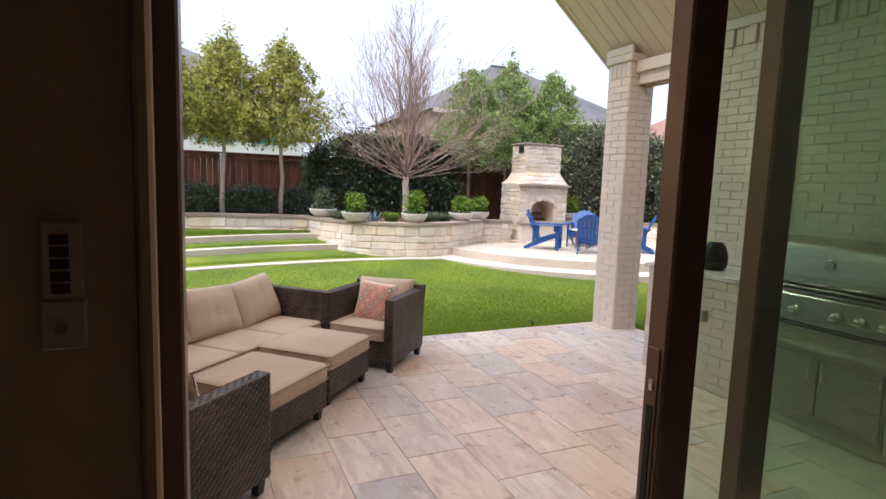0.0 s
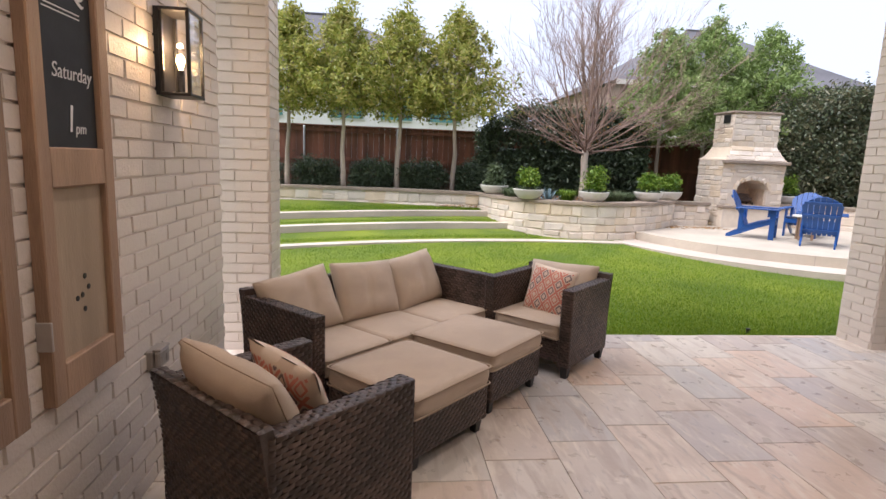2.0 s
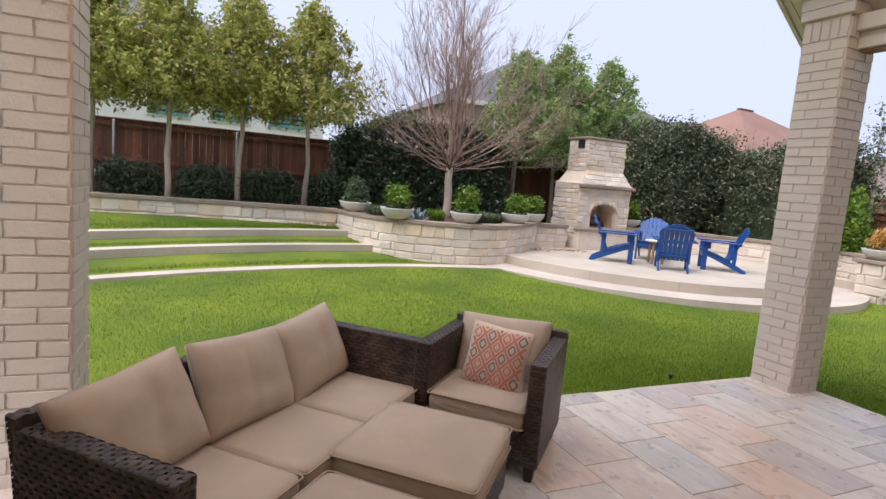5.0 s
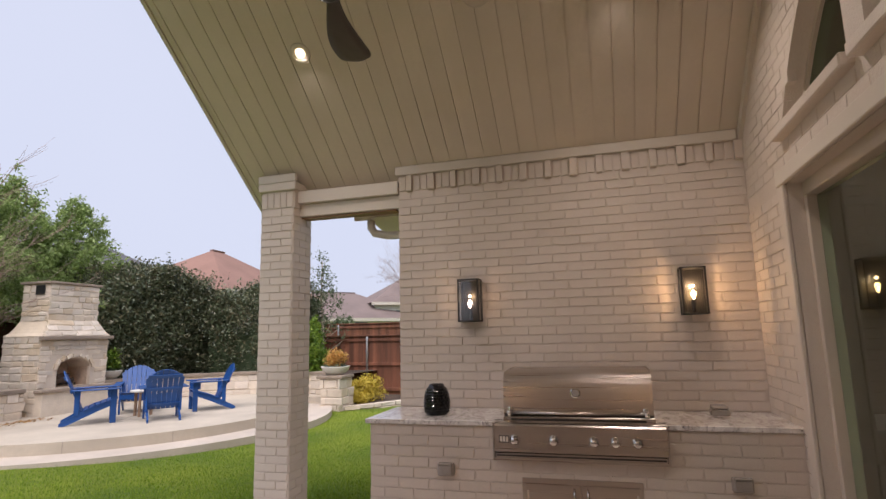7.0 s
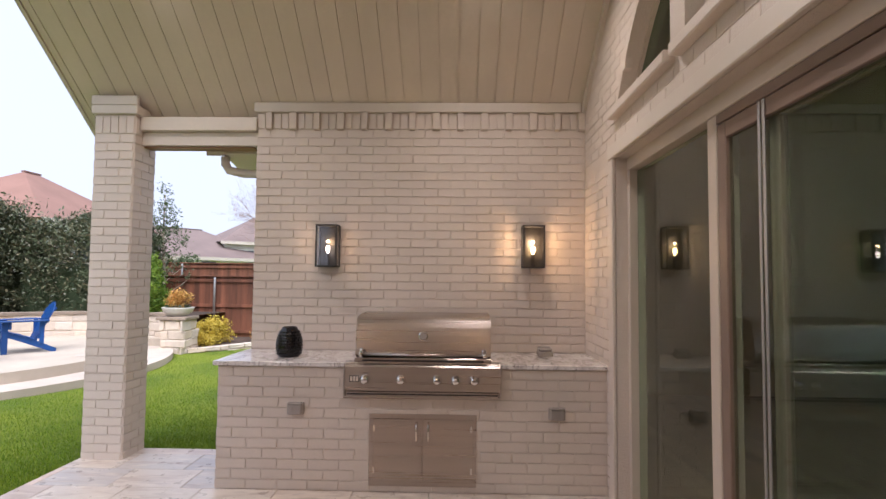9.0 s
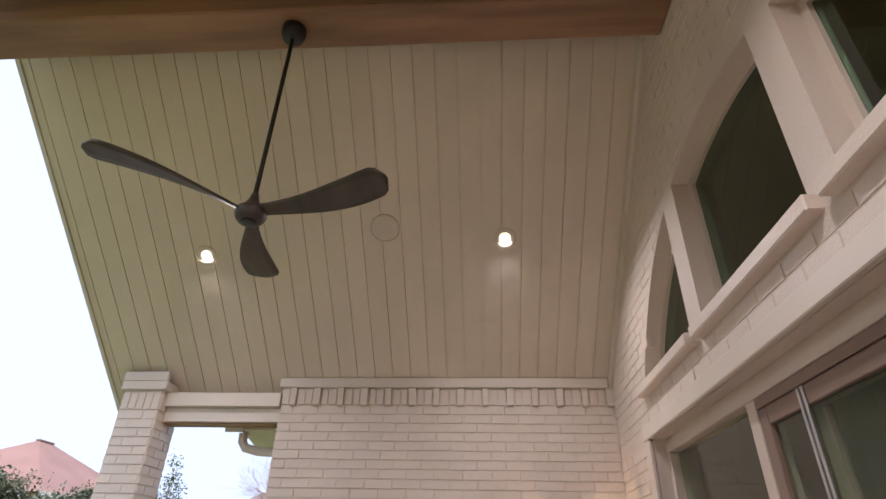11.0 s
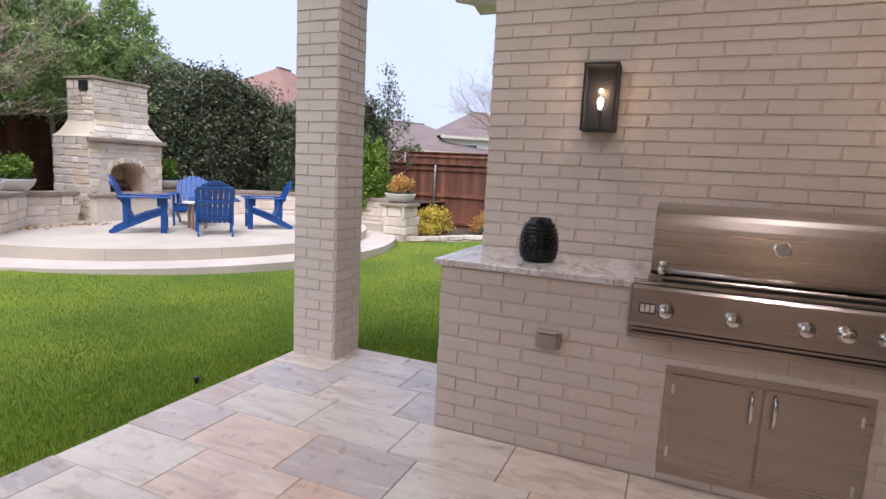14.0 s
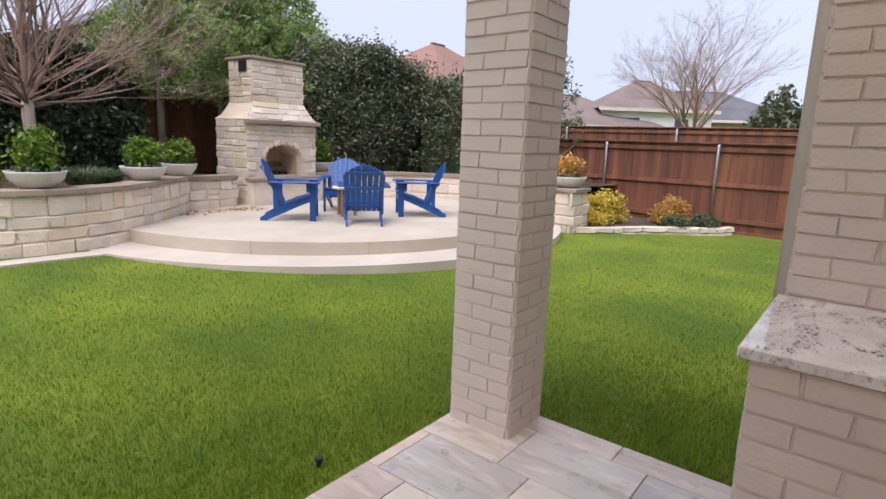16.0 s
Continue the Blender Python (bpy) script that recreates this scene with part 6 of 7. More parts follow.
# bare tree: limbs that fork again and again
def bare_tree(name, m, label, fork_z, height, spread, seed, levels=5, first=9, r0=.095, bark=None, twig=None, low=True):
    t = thing(name, m, label, "tree")
    rl = random.Random(seed)
    bm = bmesh.new()
    limbs(bm, (0, 0, -.1), (0, 0, fork_z), r0, r0 * .78, rl, 5, .02, 10)
    part("trunk", bm, bark or M_BARK, t, smooth=True)
    thick, thin = bmesh.new(), bmesh.new()

    def grow(p, d, length, r, lvl):
        n = 3
        pts = [p]
        q = p
        for i in range(n):
            d = (d + Vector((rl.uniform(-.20, .20), rl.uniform(-.20, .20), rl.uniform(-.05, .15) if low else rl.uniform(-.06, .07)))).normalized()
            q = q + d * (length / n)
            pts.append(q)
        r1 = r * .62
        tube(thick if lvl < 2 else thin, pts, [r + (r1 - r) * i / n for i in range(n + 1)], 6 if lvl < 2 else 3, cap=lvl >= 2)
        if lvl >= levels - 1:
            return
        kids = rl.choice((2, 3, 3)) if lvl else rl.choice((4, 5))
        for k in range(kids):
            i = rl.choice((1, 2, 3, 3))
            b = pts[i]
            ax = Vector((rl.gauss(0, 1), rl.gauss(0, 1), rl.gauss(0, .5))).normalized()
            nd = (d + ax * (rl.uniform(.22, .48) if low and p.z > 1.9 else rl.uniform(.28, .60))).normalized()
            nd.z = max(nd.z, -.05)
            grow(b, nd.normalized(), length * rl.uniform(.60, .85), max(.0030, r1 * rl.uniform(.6, .9)), lvl + 1)
    f = Vector((0, 0, fork_z))
    for k in range(4 if low else first):
        a = 2 * math.pi * k / first + rl.uniform(-.25, .25)
        up = rl.uniform(2.0, 4.0) if low else rl.uniform(.7, 2.6)
        grow(f - Vector((0, 0, rl.uniform(0, .12))), Vector((math.cos(a), math.sin(a), up)).normalized(), height * (rl.uniform(.2, .27) if low else rl.uniform(.29, .37)), r0 * rl.uniform(.32, .5), 0)
    if low:
        # two leaders carry on up the middle, with side limbs all the way
        for q0, top_, rr in (((0, 0), (.05, .0), .050), ((.02, .02), (-.28, .12), .034), ((-.02, 0), (.34, -.1), .034)):
            pts = limbs(thick, (q0[0], q0[1], fork_z - .05), (top_[0], top_[1], height * (.86 if rr > .04 else .72)), rr, .007, rl, 9, .03, 7)
            for k in range(30 if rr > .04 else 14):
                i = 1 + int(rl.uniform(0, 7.9))
                p = pts[i].lerp(pts[i + 1], rl.random())
                a = rl.uniform(0, 6.28)
                s_ = 1 - (p.z - fork_z) / (height - fork_z)
                grow(p, Vector((math.cos(a), math.sin(a), rl.uniform(1.1, 2.2))).normalized(), .28 + .62 * s_, .004 + .010 * s_, 2)
        for k in range(26):
            a = 2 * math.pi * k / 26 + rl.uniform(-.2, .2)
            grow(f + Vector((0, 0, rl.uniform(-.12, .25))), Vector((math.cos(a), math.sin(a), rl.uniform(.10, .62))).normalized(), spread * rl.uniform(.5, .80), r0 * .2, 1)
    tagged(part("branchwork", thick, bark or M_TWIG, t, smooth=True), kind="stuff")
    tagged(part("twig_crown", thin, twig or M_TWIG, t), kind="stuff")
    return t


bt = bare_tree("bare_tree", pose(.24, 12.2, .72), "leafless spreading tree with pale bark in the raised bed", 1.12, 5.75, 1.75, 7, levels=6)
g_ = np.random.default_rng(5)
pts = np.stack([g_.normal(0, .55, 260), g_.normal(0, .45, 260), g_.uniform(1.2, 2.3, 260)], axis=1)
soup("dry_leaves", leaf_cards(pts, None, g_, .03), M_DRYLEAF, bt)


def hedge(name, x0, x1, y0, y1, z0, z1, material, label, seed, n_clump=900, leaf=.05, top_wave=.25, spread=.09, per=30, dome=0.0):
    h = thing(name, pose((x0 + x1) / 2, (y0 + y1) / 2, z0), label, "hedge")
    w, d, hh = (x1 - x0) / 2, (y1 - y0) / 2, z1 - z0

    def where(g):
        # on and just under the skin of a lumpy mass
        u, v = g.uniform(-1, 1), g.uniform(-1, 1)
        top_ = hh * (1 - top_wave * (.5 + .5 * noise.noise((u * w * .9 + seed, v * d, 3.3))) - dome * abs(u) ** 2.6 - .25 * abs(u) ** 5)
        k = g.uniform()
        if k < .62:
            zz = g.uniform(0, 1) ** .8 * top_
            f = 1 + .16 * noise.noise((u * w * 1.3, zz * 1.3, seed))
            yy = -d * f * (1 - .35 * (zz / hh) ** 3)
            return (u * w, yy + g.uniform(0, .15), zz)
        if k < .80:
            s = 1 if g.uniform() < .5 else -1
            zz = g.uniform(0, 1) * top_
            return (s * w * (1 - .2 * (zz / hh) ** 2), v * d, zz)
        return (u * w, v * d, top_ + g.normal() * .05)
    bm = box(-w * .80, w * .80, -d * .62, d * .66, 0, hh * .5, .12, None, 2)
    part("inner_mass", bm, M_HEDGE, h)
    soup("foliage", clumps(where, n_clump, per, spread, leaf, seed), material, h)
    return h


hedge("hedge", -1.95, 2.15, 13.1, 14.35, .7, 3.0, M_HEDGE, "tall dense dark green evergreen hedge by the fence", 51, 1100)
hedge("hedge", 5.0, 9.0, 11.7, 13.6, .6, 3.75, M_HEDGEB, "broad dark evergreen hedge with bronze leaf tips", 52, 3000, top_wave=.3, spread=.11, leaf=.046, dome=.22)
hedge("hedge", 7.6, 9.3, 8.9, 12.0, .5, 3.3, M_HEDGEB, "broad dark evergreen hedge with bronze leaf tips", 53, 1900, top_wave=.3, spread=.11, leaf=.046, dome=.15)
for i, (a, b) in enumerate(((-8.2, -6.75), (-6.4, -5.45), (-5.1, -4.15), (-3.9, -2.85), (-2.6, -2.0))):
    hedge("shrub_row", a, b, 12.95, 13.6, .72, 1.36, M_HEDGE, "low clipped evergreen shrub against the fence", 60 + i, 200, leaf=.032, spread=.07, top_wave=.15)


def bush(name, x, y, z, r, h, material, label, seed, n=120, leaf=.03, per=26):
    b = thing(name, pose(x, y, z), label, "shrub")

    def where(g):
        a, f = g.uniform(0, 2 * math.pi), g.uniform(0, 1)
        el = math.asin(min(1.0, f ** .7))
        k = (.78 + .3 * noise.noise((math.cos(a) * 1.5 + seed, math.sin(a) * 1.5, el * 2))) * g.uniform(.8, 1.05)
        return (r * math.cos(a) * math.cos(el) * k, r * math.sin(a) * math.cos(el) * k, .12 * h + h * .9 * math.sin(el) * k)
    bm = bmesh.new()
    rl = random.Random(seed)
    for k in range(9):
        a = k * .7
        limbs(bm, (0, 0, -.02), (math.cos(a) * r * .5, math.sin(a) * r * .5, h * .6), .012, .004, rl, 3, .02, 5)
    part("stems", bm, M_TWIG, b)
    soup("foliage", clumps(where, n, per, .045 * (r / .3) ** .5, leaf, seed), material, b)
    return b


def bowl_planter(x, y, z, r, material, label, seed, h=.34):
    p = thing("bowl_planter", pose(x, y, z), label, "planter", "bowl planters")
    part("bowl", lathe([(r * .45, 0), (r * .62, .01), (r * .92, .10), (r * 1.0, .165), (r * 1.03, .185), (r * .96, .185), (r * .9, .15)], 32), M_BOWL, p, smooth=True)
    part("soil", lathe([(r * .92, .15), (r * .90, .165)], 24), M_SOIL, p)

    def where(g):
        a, f = g.uniform(0, 2 * math.pi), g.uniform(0, 1)
        k = (.75 + .35 * noise.noise((math.cos(a) * 1.4 + seed, math.sin(a) * 1.4, f * 3))) * g.uniform(.7, 1.05)
        rr = r * .74 * math.sin(math.pi * (.16 + .74 * f)) ** .7
        return (rr * math.cos(a) * k, rr * math.sin(a) * k, .20 + h * f * (.9 + .2 * k))
    soup("foliage", clumps(where, 64, 20, .05, .034, seed), material, p)
    gs = np.random.default_rng(seed + 500)
    aa, ff = gs.uniform(0, 6.28, 420), gs.uniform(0, 1, 420) ** .5
    low = np.stack([np.cos(aa) * r * .8 * ff, np.sin(aa) * r * .8 * ff, .17 + gs.uniform(0, .06, 420)], axis=1)
    tagged(soup("undergrowth", leaf_cards(low, None, gs, .026), M_HEDGE, p), kind="stuff")
    return p


CT = CAP_Z + .058
bowl_planter(-1.98, 11.5, CT, .30, M_SAGE, "pale stone bowl planted with a round shrub on the wall", 71, .36)
bowl_planter(-1.57, 10.2, CT, .29, M_LIME, "pale stone bowl planted with a lime-green shrub", 72, .32)
bowl_planter(-.36, 9.97, CT, .28, M_LIME, "pale stone bowl with a bright lime-green shrub", 73, .36)
bowl_planter(1.01, 10.55, CT, .28, M_LIME, "pale stone bowl planted with a leafy green shrub", 74, .30)
bowl_planter(1.80, 11.18, CT, .26, M_LIME, "pale stone bowl planted with a leafy green shrub", 75, .30)
bowl_planter(6.45, 6.95, .772, .31, M_ORANGE, "pale stone bowl with orange-leaved plant on the pier", 76, .26)
bowl_planter(4.85, 11.6, CT - .02, .27, M_LIME, "pale stone bowl with a lime-green shrub on the seat wall", 77, .34)

ag = thing("agave", pose(-1.12, 10.38, CAP_Z - .02), "blue-grey spiky agave in the raised bed", "plant")
rl = random.Random(3)
for k in range(18):
    a, el = k * 2.4, radians(25 + 55 * (k / 18))
    L = .34 - .004 * k
    bm = bmesh.new()
    d = Vector((math.cos(a) * math.cos(el), math.sin(a) * math.cos(el), math.sin(el)))
    sd = Vector((-math.sin(a), math.cos(a), 0))
    row = []
    for i in range(5):
        f = i / 4
        w = .035 * (1 - f ** 1.5) + .001
        c = d * L * f + Vector((0, 0, .03 * f * f))
        row.append((bm.verts.new(c - sd * w), bm.verts.new(c - Vector((0, 0, .012 * (1 - f)))), bm.verts.new(c + sd * w)))
    for r_, q_ in zip(row, row[1:]):
        bm.faces.new((r_[0], r_[1], q_[1], q_[0]))
        bm.faces.new((r_[1], r_[2], q_[2], q_[1]))
    part("leaf", bm, M_AGAVE, ag, smooth=True)


def grass_clump(x, y, z, r, h, material, label, seed, n=420):
    g = np.random.default_rng(seed)
    t = thing("grass_clump", pose(x, y, z), label, "plant", "ornamental grasses")
    a = g.uniform(0, 2 * np.pi, n)
    rr = r * g.uniform(0, .5, n)
    lean = g.uniform(.2, 1.0, n) * r
    b = np.stack([np.cos(a) * rr, np.sin(a) * rr, np.zeros(n)], axis=1)
    mid = b + np.stack([np.cos(a) * lean * .4, np.sin(a) * lean * .4, h * g.uniform(.5, .75, n)], axis=1)
    tip = b + np.stack([np.cos(a) * lean, np.sin(a) * lean, h * g.uniform(.5, 1.0, n)], axis=1)
    s = np.stack([-np.sin(a), np.cos(a), np.zeros(n)], axis=1) * .006
    q = np.concatenate([np.stack([b - s, b + s, mid + s, mid - s], axis=1), np.stack([mid - s, mid + s, tip + s * .1, tip - s * .1], axis=1)])
    tagged(soup("foliage", q, material, t), kind="stuff")


for i, (x, y, r, h, mt) in enumerate(((-1.62, 11.1, .32, .28, M_SAGE), (-.72, 10.45, .24, .30, M_LIME), (.28, 10.5, .34, .30, M_SAGE), (.62, 10.75, .30, .26, M_SAGE), (-1.72, 10.85, .28, .26, M_SAGE))):
    grass_clump(x, y, CAP_Z - .03, r, h, mt, "tuft of arching strap leaves in the raised bed", 80 + i)
bush("shrub", 7.6, 6.75, .07, .50, .62, M_YELLOW, "round bright yellow shrub in the fence bed", 91, 190, .03)
bush("shrub", 8.35, 5.75, .07, .36, .52, M_ORANGE, "round orange-leaved shrub in the fence bed", 92, 130, .03)
bush("shrub", 7.05, 6.75, .07, .32, .26, M_YELLOW, "low yellow-green shrub in the fence bed", 93, 80, .028)
bush("shrub", 8.1, 5.55, .07, .26, .20, M_SAGE, "low grey-green shrub in the fence bed", 94, 70, .026)
bush("shrub", 8.55, 5.15, .07, .32, .22, M_SAGE, "low grey-green shrub in the fence bed", 95, 80, .026)
bush("shrub", 7.35, 8.2, .3, .62, 1.95, M_LIME, "upright leafy green shrub behind the pier", 96, 430, .042)

# fallen leaves and mulch pieces
g = np.random.default_rng(12)
pts = np.concatenate([np.stack([g.uniform(-1.6, 1.2, 700), g.uniform(10.3, 12.4, 700), np.full(700, CAP_Z)], axis=1),
                      np.stack([g.uniform(-3.2, -1.6, 160), g.uniform(11.55, 11.95, 160), np.full(160, .52)], axis=1),
                      np.stack([g.uniform(1.4, 2.9, 200), g.normal(10.75, .12, 200), np.full(200, SLAB_Z + .01)], axis=1)])
lv = soup("fallen_leaves", leaf_cards(pts, np.tile((0, 0, 1.5), (len(pts), 1)), g, .026), M_DRYLEAF)
tagged(lv, "scattered dry brown leaves on mulch and turf", "leaves", kind="stuff")


# ---- fences ----
def fence(name, p0, p1, z0, z1, label, posts, seed, inside=1):
    f = thing(name, pose(0, 0, 0), label, "fence", kind="structure")
    a, b = Vector((*p0, 0)), Vector((*p1, 0))
    L = (b - a).length
    d = (b - a).normalized()
    n = Vector((d.y, -d.x, 0)) * inside
    ang = math.atan2(d.y, d.x)
    rl = random.Random(seed)
    bw = .142
    data = [mesh_of(box(-bw / 2 + .0015, bw / 2 - .0015, -.009, .009, 0, 1, 0), "board", M_FENCE)]
    k = 0
    while k * bw < L:
        p = a + d * (k + .5) * bw
        o = new("board", data[0])
        o.parent = f
        o.matrix_basis = Matrix.Translation((p.x, p.y, z0)) @ Matrix.Rotation(ang, 4, "Z") @ Matrix.Translation((0, rl.uniform(-.003, .003), 0)) @ Matrix.Diagonal((1, 1, z1 - z0, 1))
        k += 1
    for z in (z0 + .25, z0 + (z1 - z0) * .55, z1 - .10):
        mid = a + d * L / 2 + n * .03
        part("rail", box(-L / 2, L / 2, -.019, .019, z - .04, z + .04, .003), M_FENCE, f, m=Matrix.Translation((mid.x, mid.y, 0)) @ Matrix.Rotation(ang, 4, "Z"))
    mid = a + d * L / 2
    part("cap_rail", box(-L / 2, L / 2, -.07, .07, z1 + .001, z1 + .03, .003), M_FENCE, f, m=Matrix.Translation((mid.x, mid.y, 0)) @ Matrix.Rotation(ang, 4, "Z"))
    part("kickboard", box(-L / 2, L / 2, .012, .045, z0 - .12, z0 + .06, .003), M_FENCE, f, m=Matrix.Translation((mid.x, mid.y, 0)) @ Matrix.Rotation(ang + (math.pi if inside > 0 else 0), 4, "Z"))
    for s in posts:
        p = a + d * s + n * .075
        part("post", lathe([(.03, z0 - .2), (.03, z1 - .03), (.02, z1 - .01)], 10), M_STEEL, f, "round galvanised post", smooth=True, m=pose(p.x, p.y, 0))


fence("fence_north", (-14, 14.65), (9.6, 14.65), .42, 2.26, "dark red-brown stained board fence with steel posts", [.4 + 2.4 * k for k in range(10)], 1)
fence("fence_east", (9.45, 14.6), (8.55, -6.0), -.05, 1.60, "dark brown stained board fence with steel posts", [1.0, 3.4, 5.8, 7.25, 9.45, 11.9, 14.3], 2)
fence("fence_far", (12.5, 12.0), (13.2, 1.0), .1, 2.02, "paler timber fence of the next garden", [2.0, 5.0], 3)


# ---- neighbouring houses ----
def hip_house(name, m, w, d, wall_h, roof_h, wall, roofm, label, wins=(), ridge=.4, shut=None):
    h = thing(name, m, label, "house")
    part("wall", box(-w / 2, w / 2, -d / 2, d / 2, -.3, wall_h), wall, h)
    bm = bmesh.new()
    e = .45
    q = [bm.verts.new(p) for p in ((-w / 2 - e, -d / 2 - e, wall_h), (w / 2 + e, -d / 2 - e, wall_h), (w / 2 + e, d / 2 + e, wall_h), (-w / 2 - e, d / 2 + e, wall_h))]
    r = [bm.verts.new((-w / 2 * ridge, 0, wall_h + roof_h)), bm.verts.new((w / 2 * ridge, 0, wall_h + roof_h))]
    bm.faces.new((q[0], q[1], r[1], r[0]))
    bm.faces.new((q[2], q[3], r[0], r[1]))
    bm.faces.new((q[1], q[2], r[1]))
    bm.faces.new((q[3], q[0], r[0]))
    bm.faces.new(q[::-1])
    rf = part("roof", bm, roofm, h)
    part("fascia", box(-w / 2 - e, w / 2 + e, -d / 2 - e - .03, -d / 2 - e, wall_h - .22, wall_h + .03), M_TRIM, h)
    part("ridge_cap", box(-w / 2 * ridge - .1, w / 2 * ridge + .1, -.12, .12, wall_h + roof_h - .03, wall_h + roof_h + .05), roofm, rf)
    for x, z, ww, hh in wins:
        wn_ = part("window", box(x - ww / 2 - .07, x + ww / 2 + .07, -d / 2 - .05, -d / 2 - .001, z - .07, z + hh + .07, .01), M_WHITEW, h)
        part("pane", box(x - ww / 2, x + ww / 2, -d / 2 - .056, -d / 2 - .051, z, z + hh), M_WINDARK, wn_)
        if shut:
            for s_ in range(7):
                part("louvre", box(x - ww / 2, x + ww / 2, -d / 2 - .09, -d / 2 - .06, z + hh * s_ / 7, z + hh * (s_ + .62) / 7), shut, wn_)
    return h


hip_house("house", pose(-10.5, 28.5, 0), 20, 11, 4.7, 3.6, M_WHITEW, M_ROOFG, "white rendered house with grey hip roof behind the fence",
          [(x, 3.05, 1.3, 1.25) for x in (-3, -.8, 1.4, 4.6, 6.6, 8.6)], .35, M_SHUT)
hip_house("house", pose(15.2, 34, 0), 15, 12, 5.9, 4.2, M_TANW, M_ROOFG, "tan brick house with dark grey hip roof", [(x, 3.6, 1.1, 1.4) for x in (-5, -2, 2, 5)], .12)
hip_house("house", pose(6.0, 23.5, 0), 9, 5, 2.9, .8, M_WHITEW, M_ROOFG, "low white outbuilding behind the fence", [], .6)
hip_house("house", pose(25.5, 25.5, 0), 10, 9, 4.3, 3.1, M_TANW, M_ROOFR, "brick house with russet hip roof", [(-2, 2.0, 1.1, 1.3), (2, 2.0, 1.1, 1.3)], .1)
hip_house("house", pose(41, 25, 0, 0, 0, -35), 14, 10, 3.1, 2.6, M_WHITEW, M_ROOFB, "white house with brown hip roof beyond the gardens", [(-4, 1.4, 1.2, 1.4), (0, 1.4, 1.2, 1.4), (4, 1.4, 1.2, 1.4)], .3)
hip_house("house", pose(47, 20, 0, 0, 0, -50), 9, 8, 4.6, 2.6, M_WHITEW, M_ROOFB, "white house with brown roof beyond the gardens", [(-2, 2.6, 1.1, 1.3), (2, 2.6, 1.1, 1.3)], .15)
hip_house("house", pose(62, 19, 0, 0, 0, -60), 16, 12, 4.4, 3.2, M_TANW, M_ROOFG, "grey-roofed house in the distance", [(-4, 1.6, 1.2, 1.4), (3, 1.6, 1.2, 1.4)], .3)
bare_tree("bare_tree", pose(36, 12.6, 0), "large leafless tree beyond the fences", 2.4, 8.3, 4.5, 17, levels=7, first=9, r0=.24, low=False)
bush("shrub", 15.2, 5.2, -.03, 1.7, 3.3, M_HEDGEB, "broad glossy evergreen beyond the fence", 97, 330, .10, 26)
bush("shrub", 18.5, 9.0, .06, .9, 2.3, M_SAGE, "pale grey-green shrub beyond the fence", 98, 150, .07, 22)
bush("shrub", 15.5, 11.4, .1, .95, 2.9, M_SAGE, "pale feathery shrub beyond the fence", 99, 90, .06, 22)


# ---- grass ----
def blades(name, n, sampler, h0, h1, width, seed, label):
    g = np.random.default_rng(seed)
    p = sampler(g, n)
    n = len(p)
    a = g.uniform(0, 2 * np.pi, n)
    lean = g.uniform(.1, .75, n)
    h = g.uniform(h0, h1, n)
    s = np.stack([-np.sin(a), np.cos(a), np.zeros(n)], axis=1) * width
    tip = p + np.stack([np.cos(a) * lean * h, np.sin(a) * lean * h, h], axis=1)
    ob = soup(name, np.stack([p - s, p + s, tip], axis=1), M_BLADE, corners=3)
    return tagged(ob, label, "grass", kind="stuff")


def lawn(g, n):
    x, y = g.uniform(-6.5, 8.5, n), g.uniform(.3, 9.5, n)
    keep = g.uniform(0, 1, n) < np.minimum(1, (1.9 / (np.hypot(x + 1.6, y - 2.9) + .01)) ** 1.5)
    ok = keep & (y < 9.38 - .052 * (x + 1) ** 2) & (np.hypot(x - SC[0], y - SC[1]) > SR + .57) & ((y > PN + .012) | (x > PE + .012))
    ok &= ~((x > 6.1) & (y > 6.85 - .75 * (x - 6.1))) & ((x > PE + .012) | (y > PN + .012))
    x, y = x[ok], y[ok]
    return np.stack([x, y, ground_z(x, y) - .004], axis=1)


def strips(g, n):
    x = g.uniform(-7.5, -.9, n)
    k = g.integers(0, 3, n)
    y0 = np.choose(k, (9.75 - .052 * (x + 1) ** 2, 10.95 - .058 * (x + 1) ** 2, 11.72 - .06 * (x + 1) ** 2))
    y1 = np.choose(k, (10.58 - .058 * (x + 1) ** 2, 11.34 - .06 * (x + 1) ** 2, np.full(n, 12.0)))
    y = y0 + (y1 - y0) * g.uniform(0, 1, n)
    z = np.choose(k, (np.full(n, .125), np.full(n, .295), np.full(n, .46)))
    ok = x < np.choose(k, (np.full(n, -1.4), np.full(n, -1.9), np.full(n, -2.2)))
    return np.stack([x, y, z], axis=1)[ok]


blades("grass", 1900000, lawn, .016, .040, .0026, 1, "short mown bright green grass of the lawn")
blades("grass", 60000, strips, .02, .045, .005, 3, "short green grass on the terrace strips")

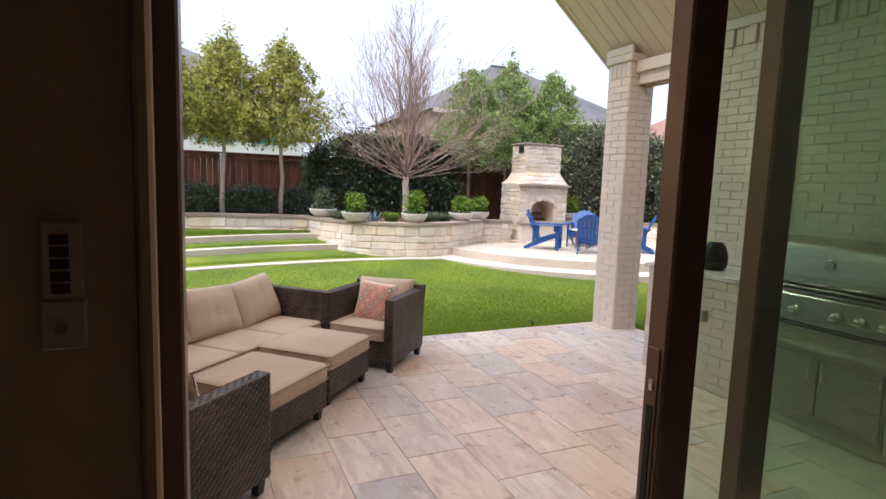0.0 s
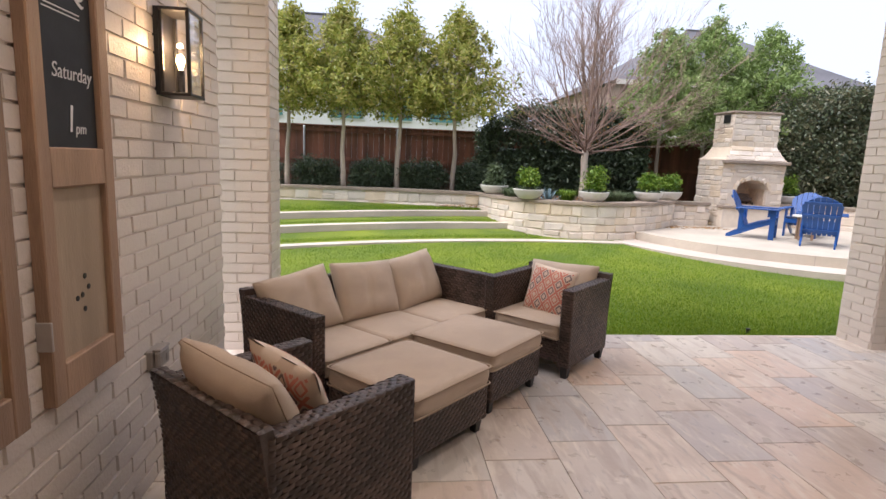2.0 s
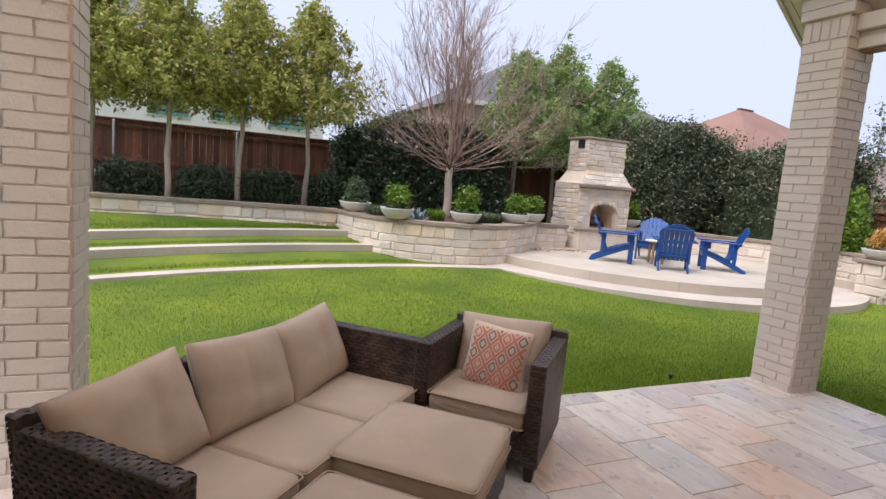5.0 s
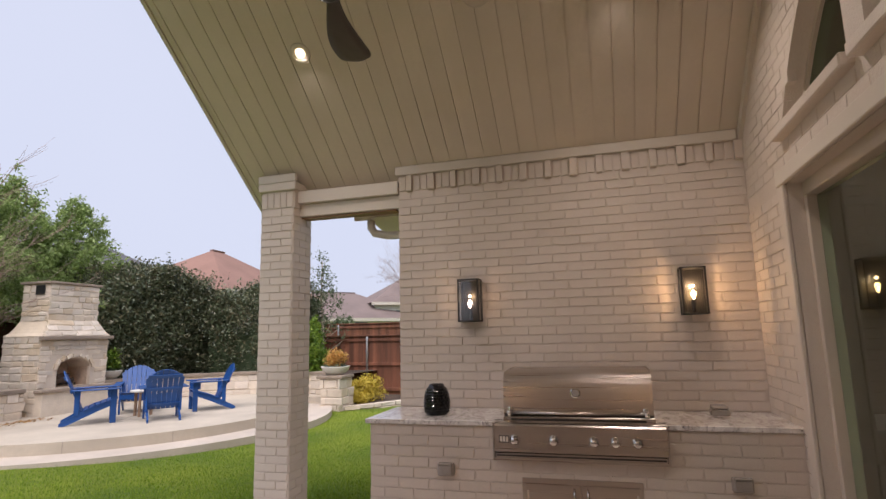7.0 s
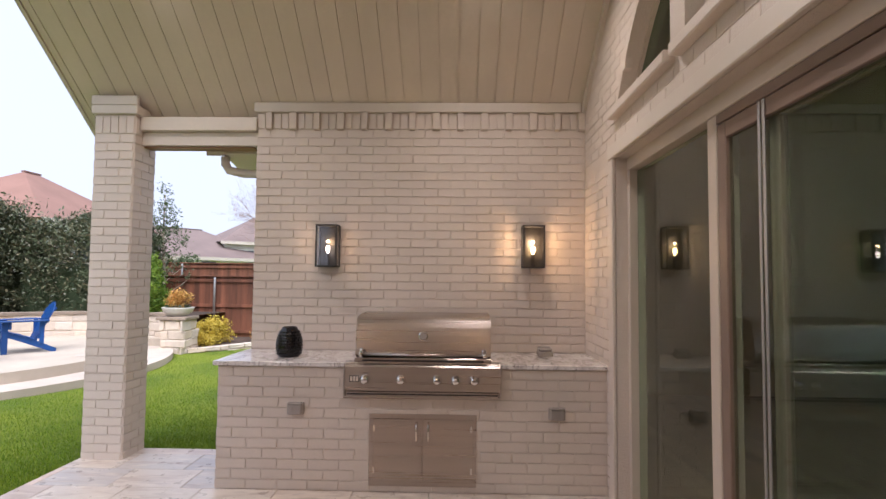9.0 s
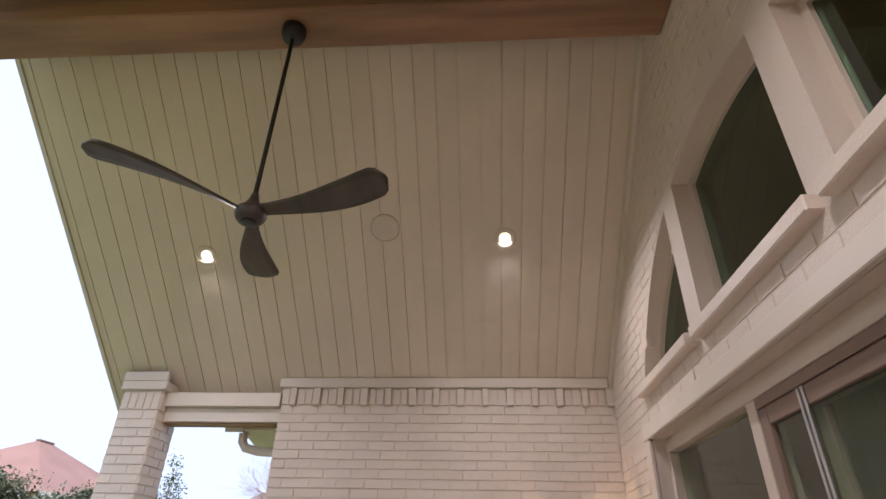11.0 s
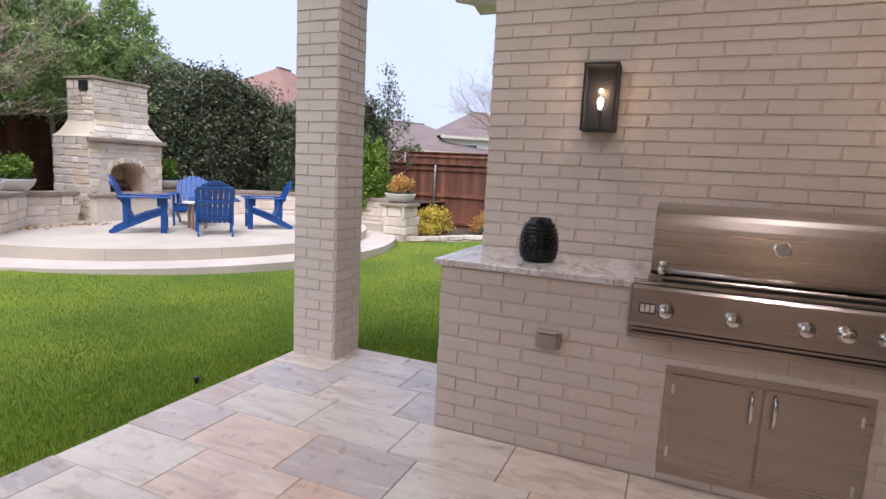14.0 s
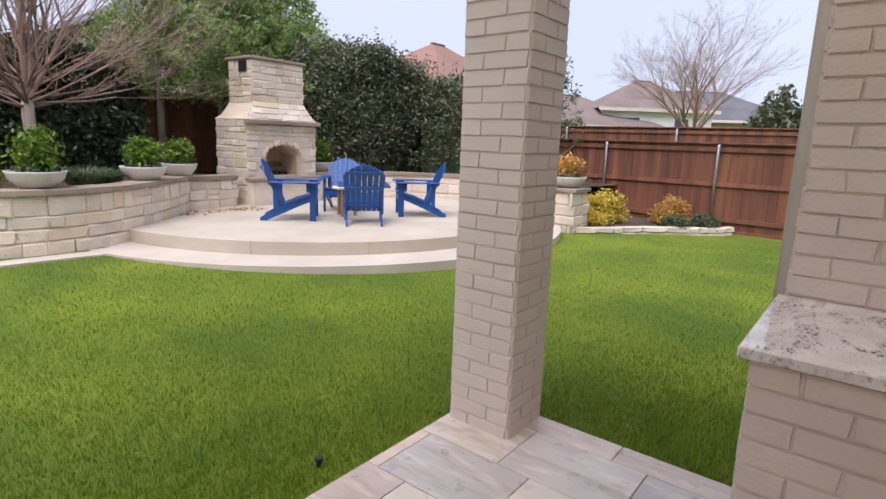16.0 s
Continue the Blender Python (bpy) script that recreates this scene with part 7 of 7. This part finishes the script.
# ---- bricks and tiles ----
pl = brick_places((EX, EAST_END, 0), (0, -1, 0), (-1, 0, 0), EAST_END, .965, 2.945, seed=11)
soldier = []
for i in range(41):
    yy = EAST_END - (i + .5) * EAST_END / 41
    rot = Matrix(((0, -1, 0), (1, 0, 0), (0, 0, 1))).transposed().to_4x4()
    soldier.append(Matrix.Translation((EX + .014 - .024 * (i % 3 == 1), yy, 3.025)) @ rot @ Matrix.Rotation(radians(1.6 * (i % 3 == 1)), 4, 'Z') @ Matrix.Diagonal((EAST_END / 41 - (.020 if i % 2 else .010), .05, .15 + .014 * (i % 3 == 1), 1)))
pieces(wall_east, "brick", BRICK_DATA, pl + soldier + brick_places((EX, EAST_END, 0), (1, 0, 0), (0, 1, 0), .26, 0, 3.1, seed=5), limit=300)

pl = brick_places((CX, CY, 0), (0, -1, 0), (-1, 0, 0), CY, 0.0, .925, seed=12, skip=lambda s, z: .99 - .02 < CY - s < 1.79 + .02 and .06 < z < .56)
pl += brick_places((CX, CY, 0), (1, 0, 0), (0, 1, 0), -CX, 0.0, .925, seed=13, phase=1)
off = counter.matrix_basis.inverted()
pieces(counter, "brick", BRICK_DATA, [off @ m for m in pl])

pl = brick_places((WX, 0, 0), (0, 1, 0), (1, 0, 0), WEST_END, 0, 3.1, seed=14, proud=.009)
near = [m for m in pl if .6 < m.translation.y and m.translation.z < 2.1]
far = [m for m in pl if not (.6 < m.translation.y and m.translation.z < 2.1)]
pieces(wall_west, "brick", BRICK_DATA, near + far + brick_places((WX, WEST_END, 0), (-1, 0, 0), (0, 1, 0), .26, 0, 3.1, seed=15), limit=290)

pl = brick_places((EX, 0, 0), (-1, 0, 0), (0, 1, 0), -(DR + .11) , .0, 2.48, seed=16)
pl += brick_places((DL - .11, 0, 0), (-1, 0, 0), (0, 1, 0), (DL - .11) - WX, .0, 2.48, seed=17)


def not_wall(s, z):
    x = EX - s
    if z > roof_z(x) - .2:
        return True
    if z < 2.6 and DL - .15 < x < DR + .15:
        return True
    return any(a - .12 < x < b + .12 and 2.72 < z < arc_z(max(a, min(b, x))) + .08 for a, b in WINS)


pl += brick_places((EX, 0, 0), (-1, 0, 0), (0, 1, 0), EX - WX, 2.60, 5.05, seed=18, skip=not_wall, proud=.004)
pieces(wall_south, "brick", BRICK_DATA, pl, limit=290)

# Tiles in columns, each column shifted on from the next.
TW, TL = .3855, .573
tile_shapes = []
for s in range(3):
    tile_shapes.append(block_data("tile", M_TILE, .005, .0, s))
rng = random.Random(9)
places = []
k0 = int((-6.2 + 3.777) / TW) - 1
for k in range(k0, 14):
    x0 = -3.777 + k * TW
    x1 = x0 + TW
    a, b = max(x0, -6.2), min(x1, PE)
    if b - a < .03:
        continue
    j0 = int((0 - 1.853 - .172 * k) / TL) - 2
    for j in range(j0, j0 + 14):
        y0 = 1.853 + .172 * k + j * TL
        c, d = max(y0, .0), min(y0 + TL, PN)
        if d - c < .03:
            continue
        m = Matrix.Translation(((a + b) / 2, (c + d) / 2, -.008 + rng.uniform(-.0006, .0006))) @ Matrix.Rotation(radians(-90), 4, "X") @ Matrix.Diagonal((b - a - .003, .016, d - c - .003, 1))
        places.append(m)
places.sort(key=lambda m: abs(m.translation.y - 2.6) + .3 * abs(m.translation.x + 2.5))
pieces(floor, "tile", tile_shapes, places, limit=300, rest_name="tiling")
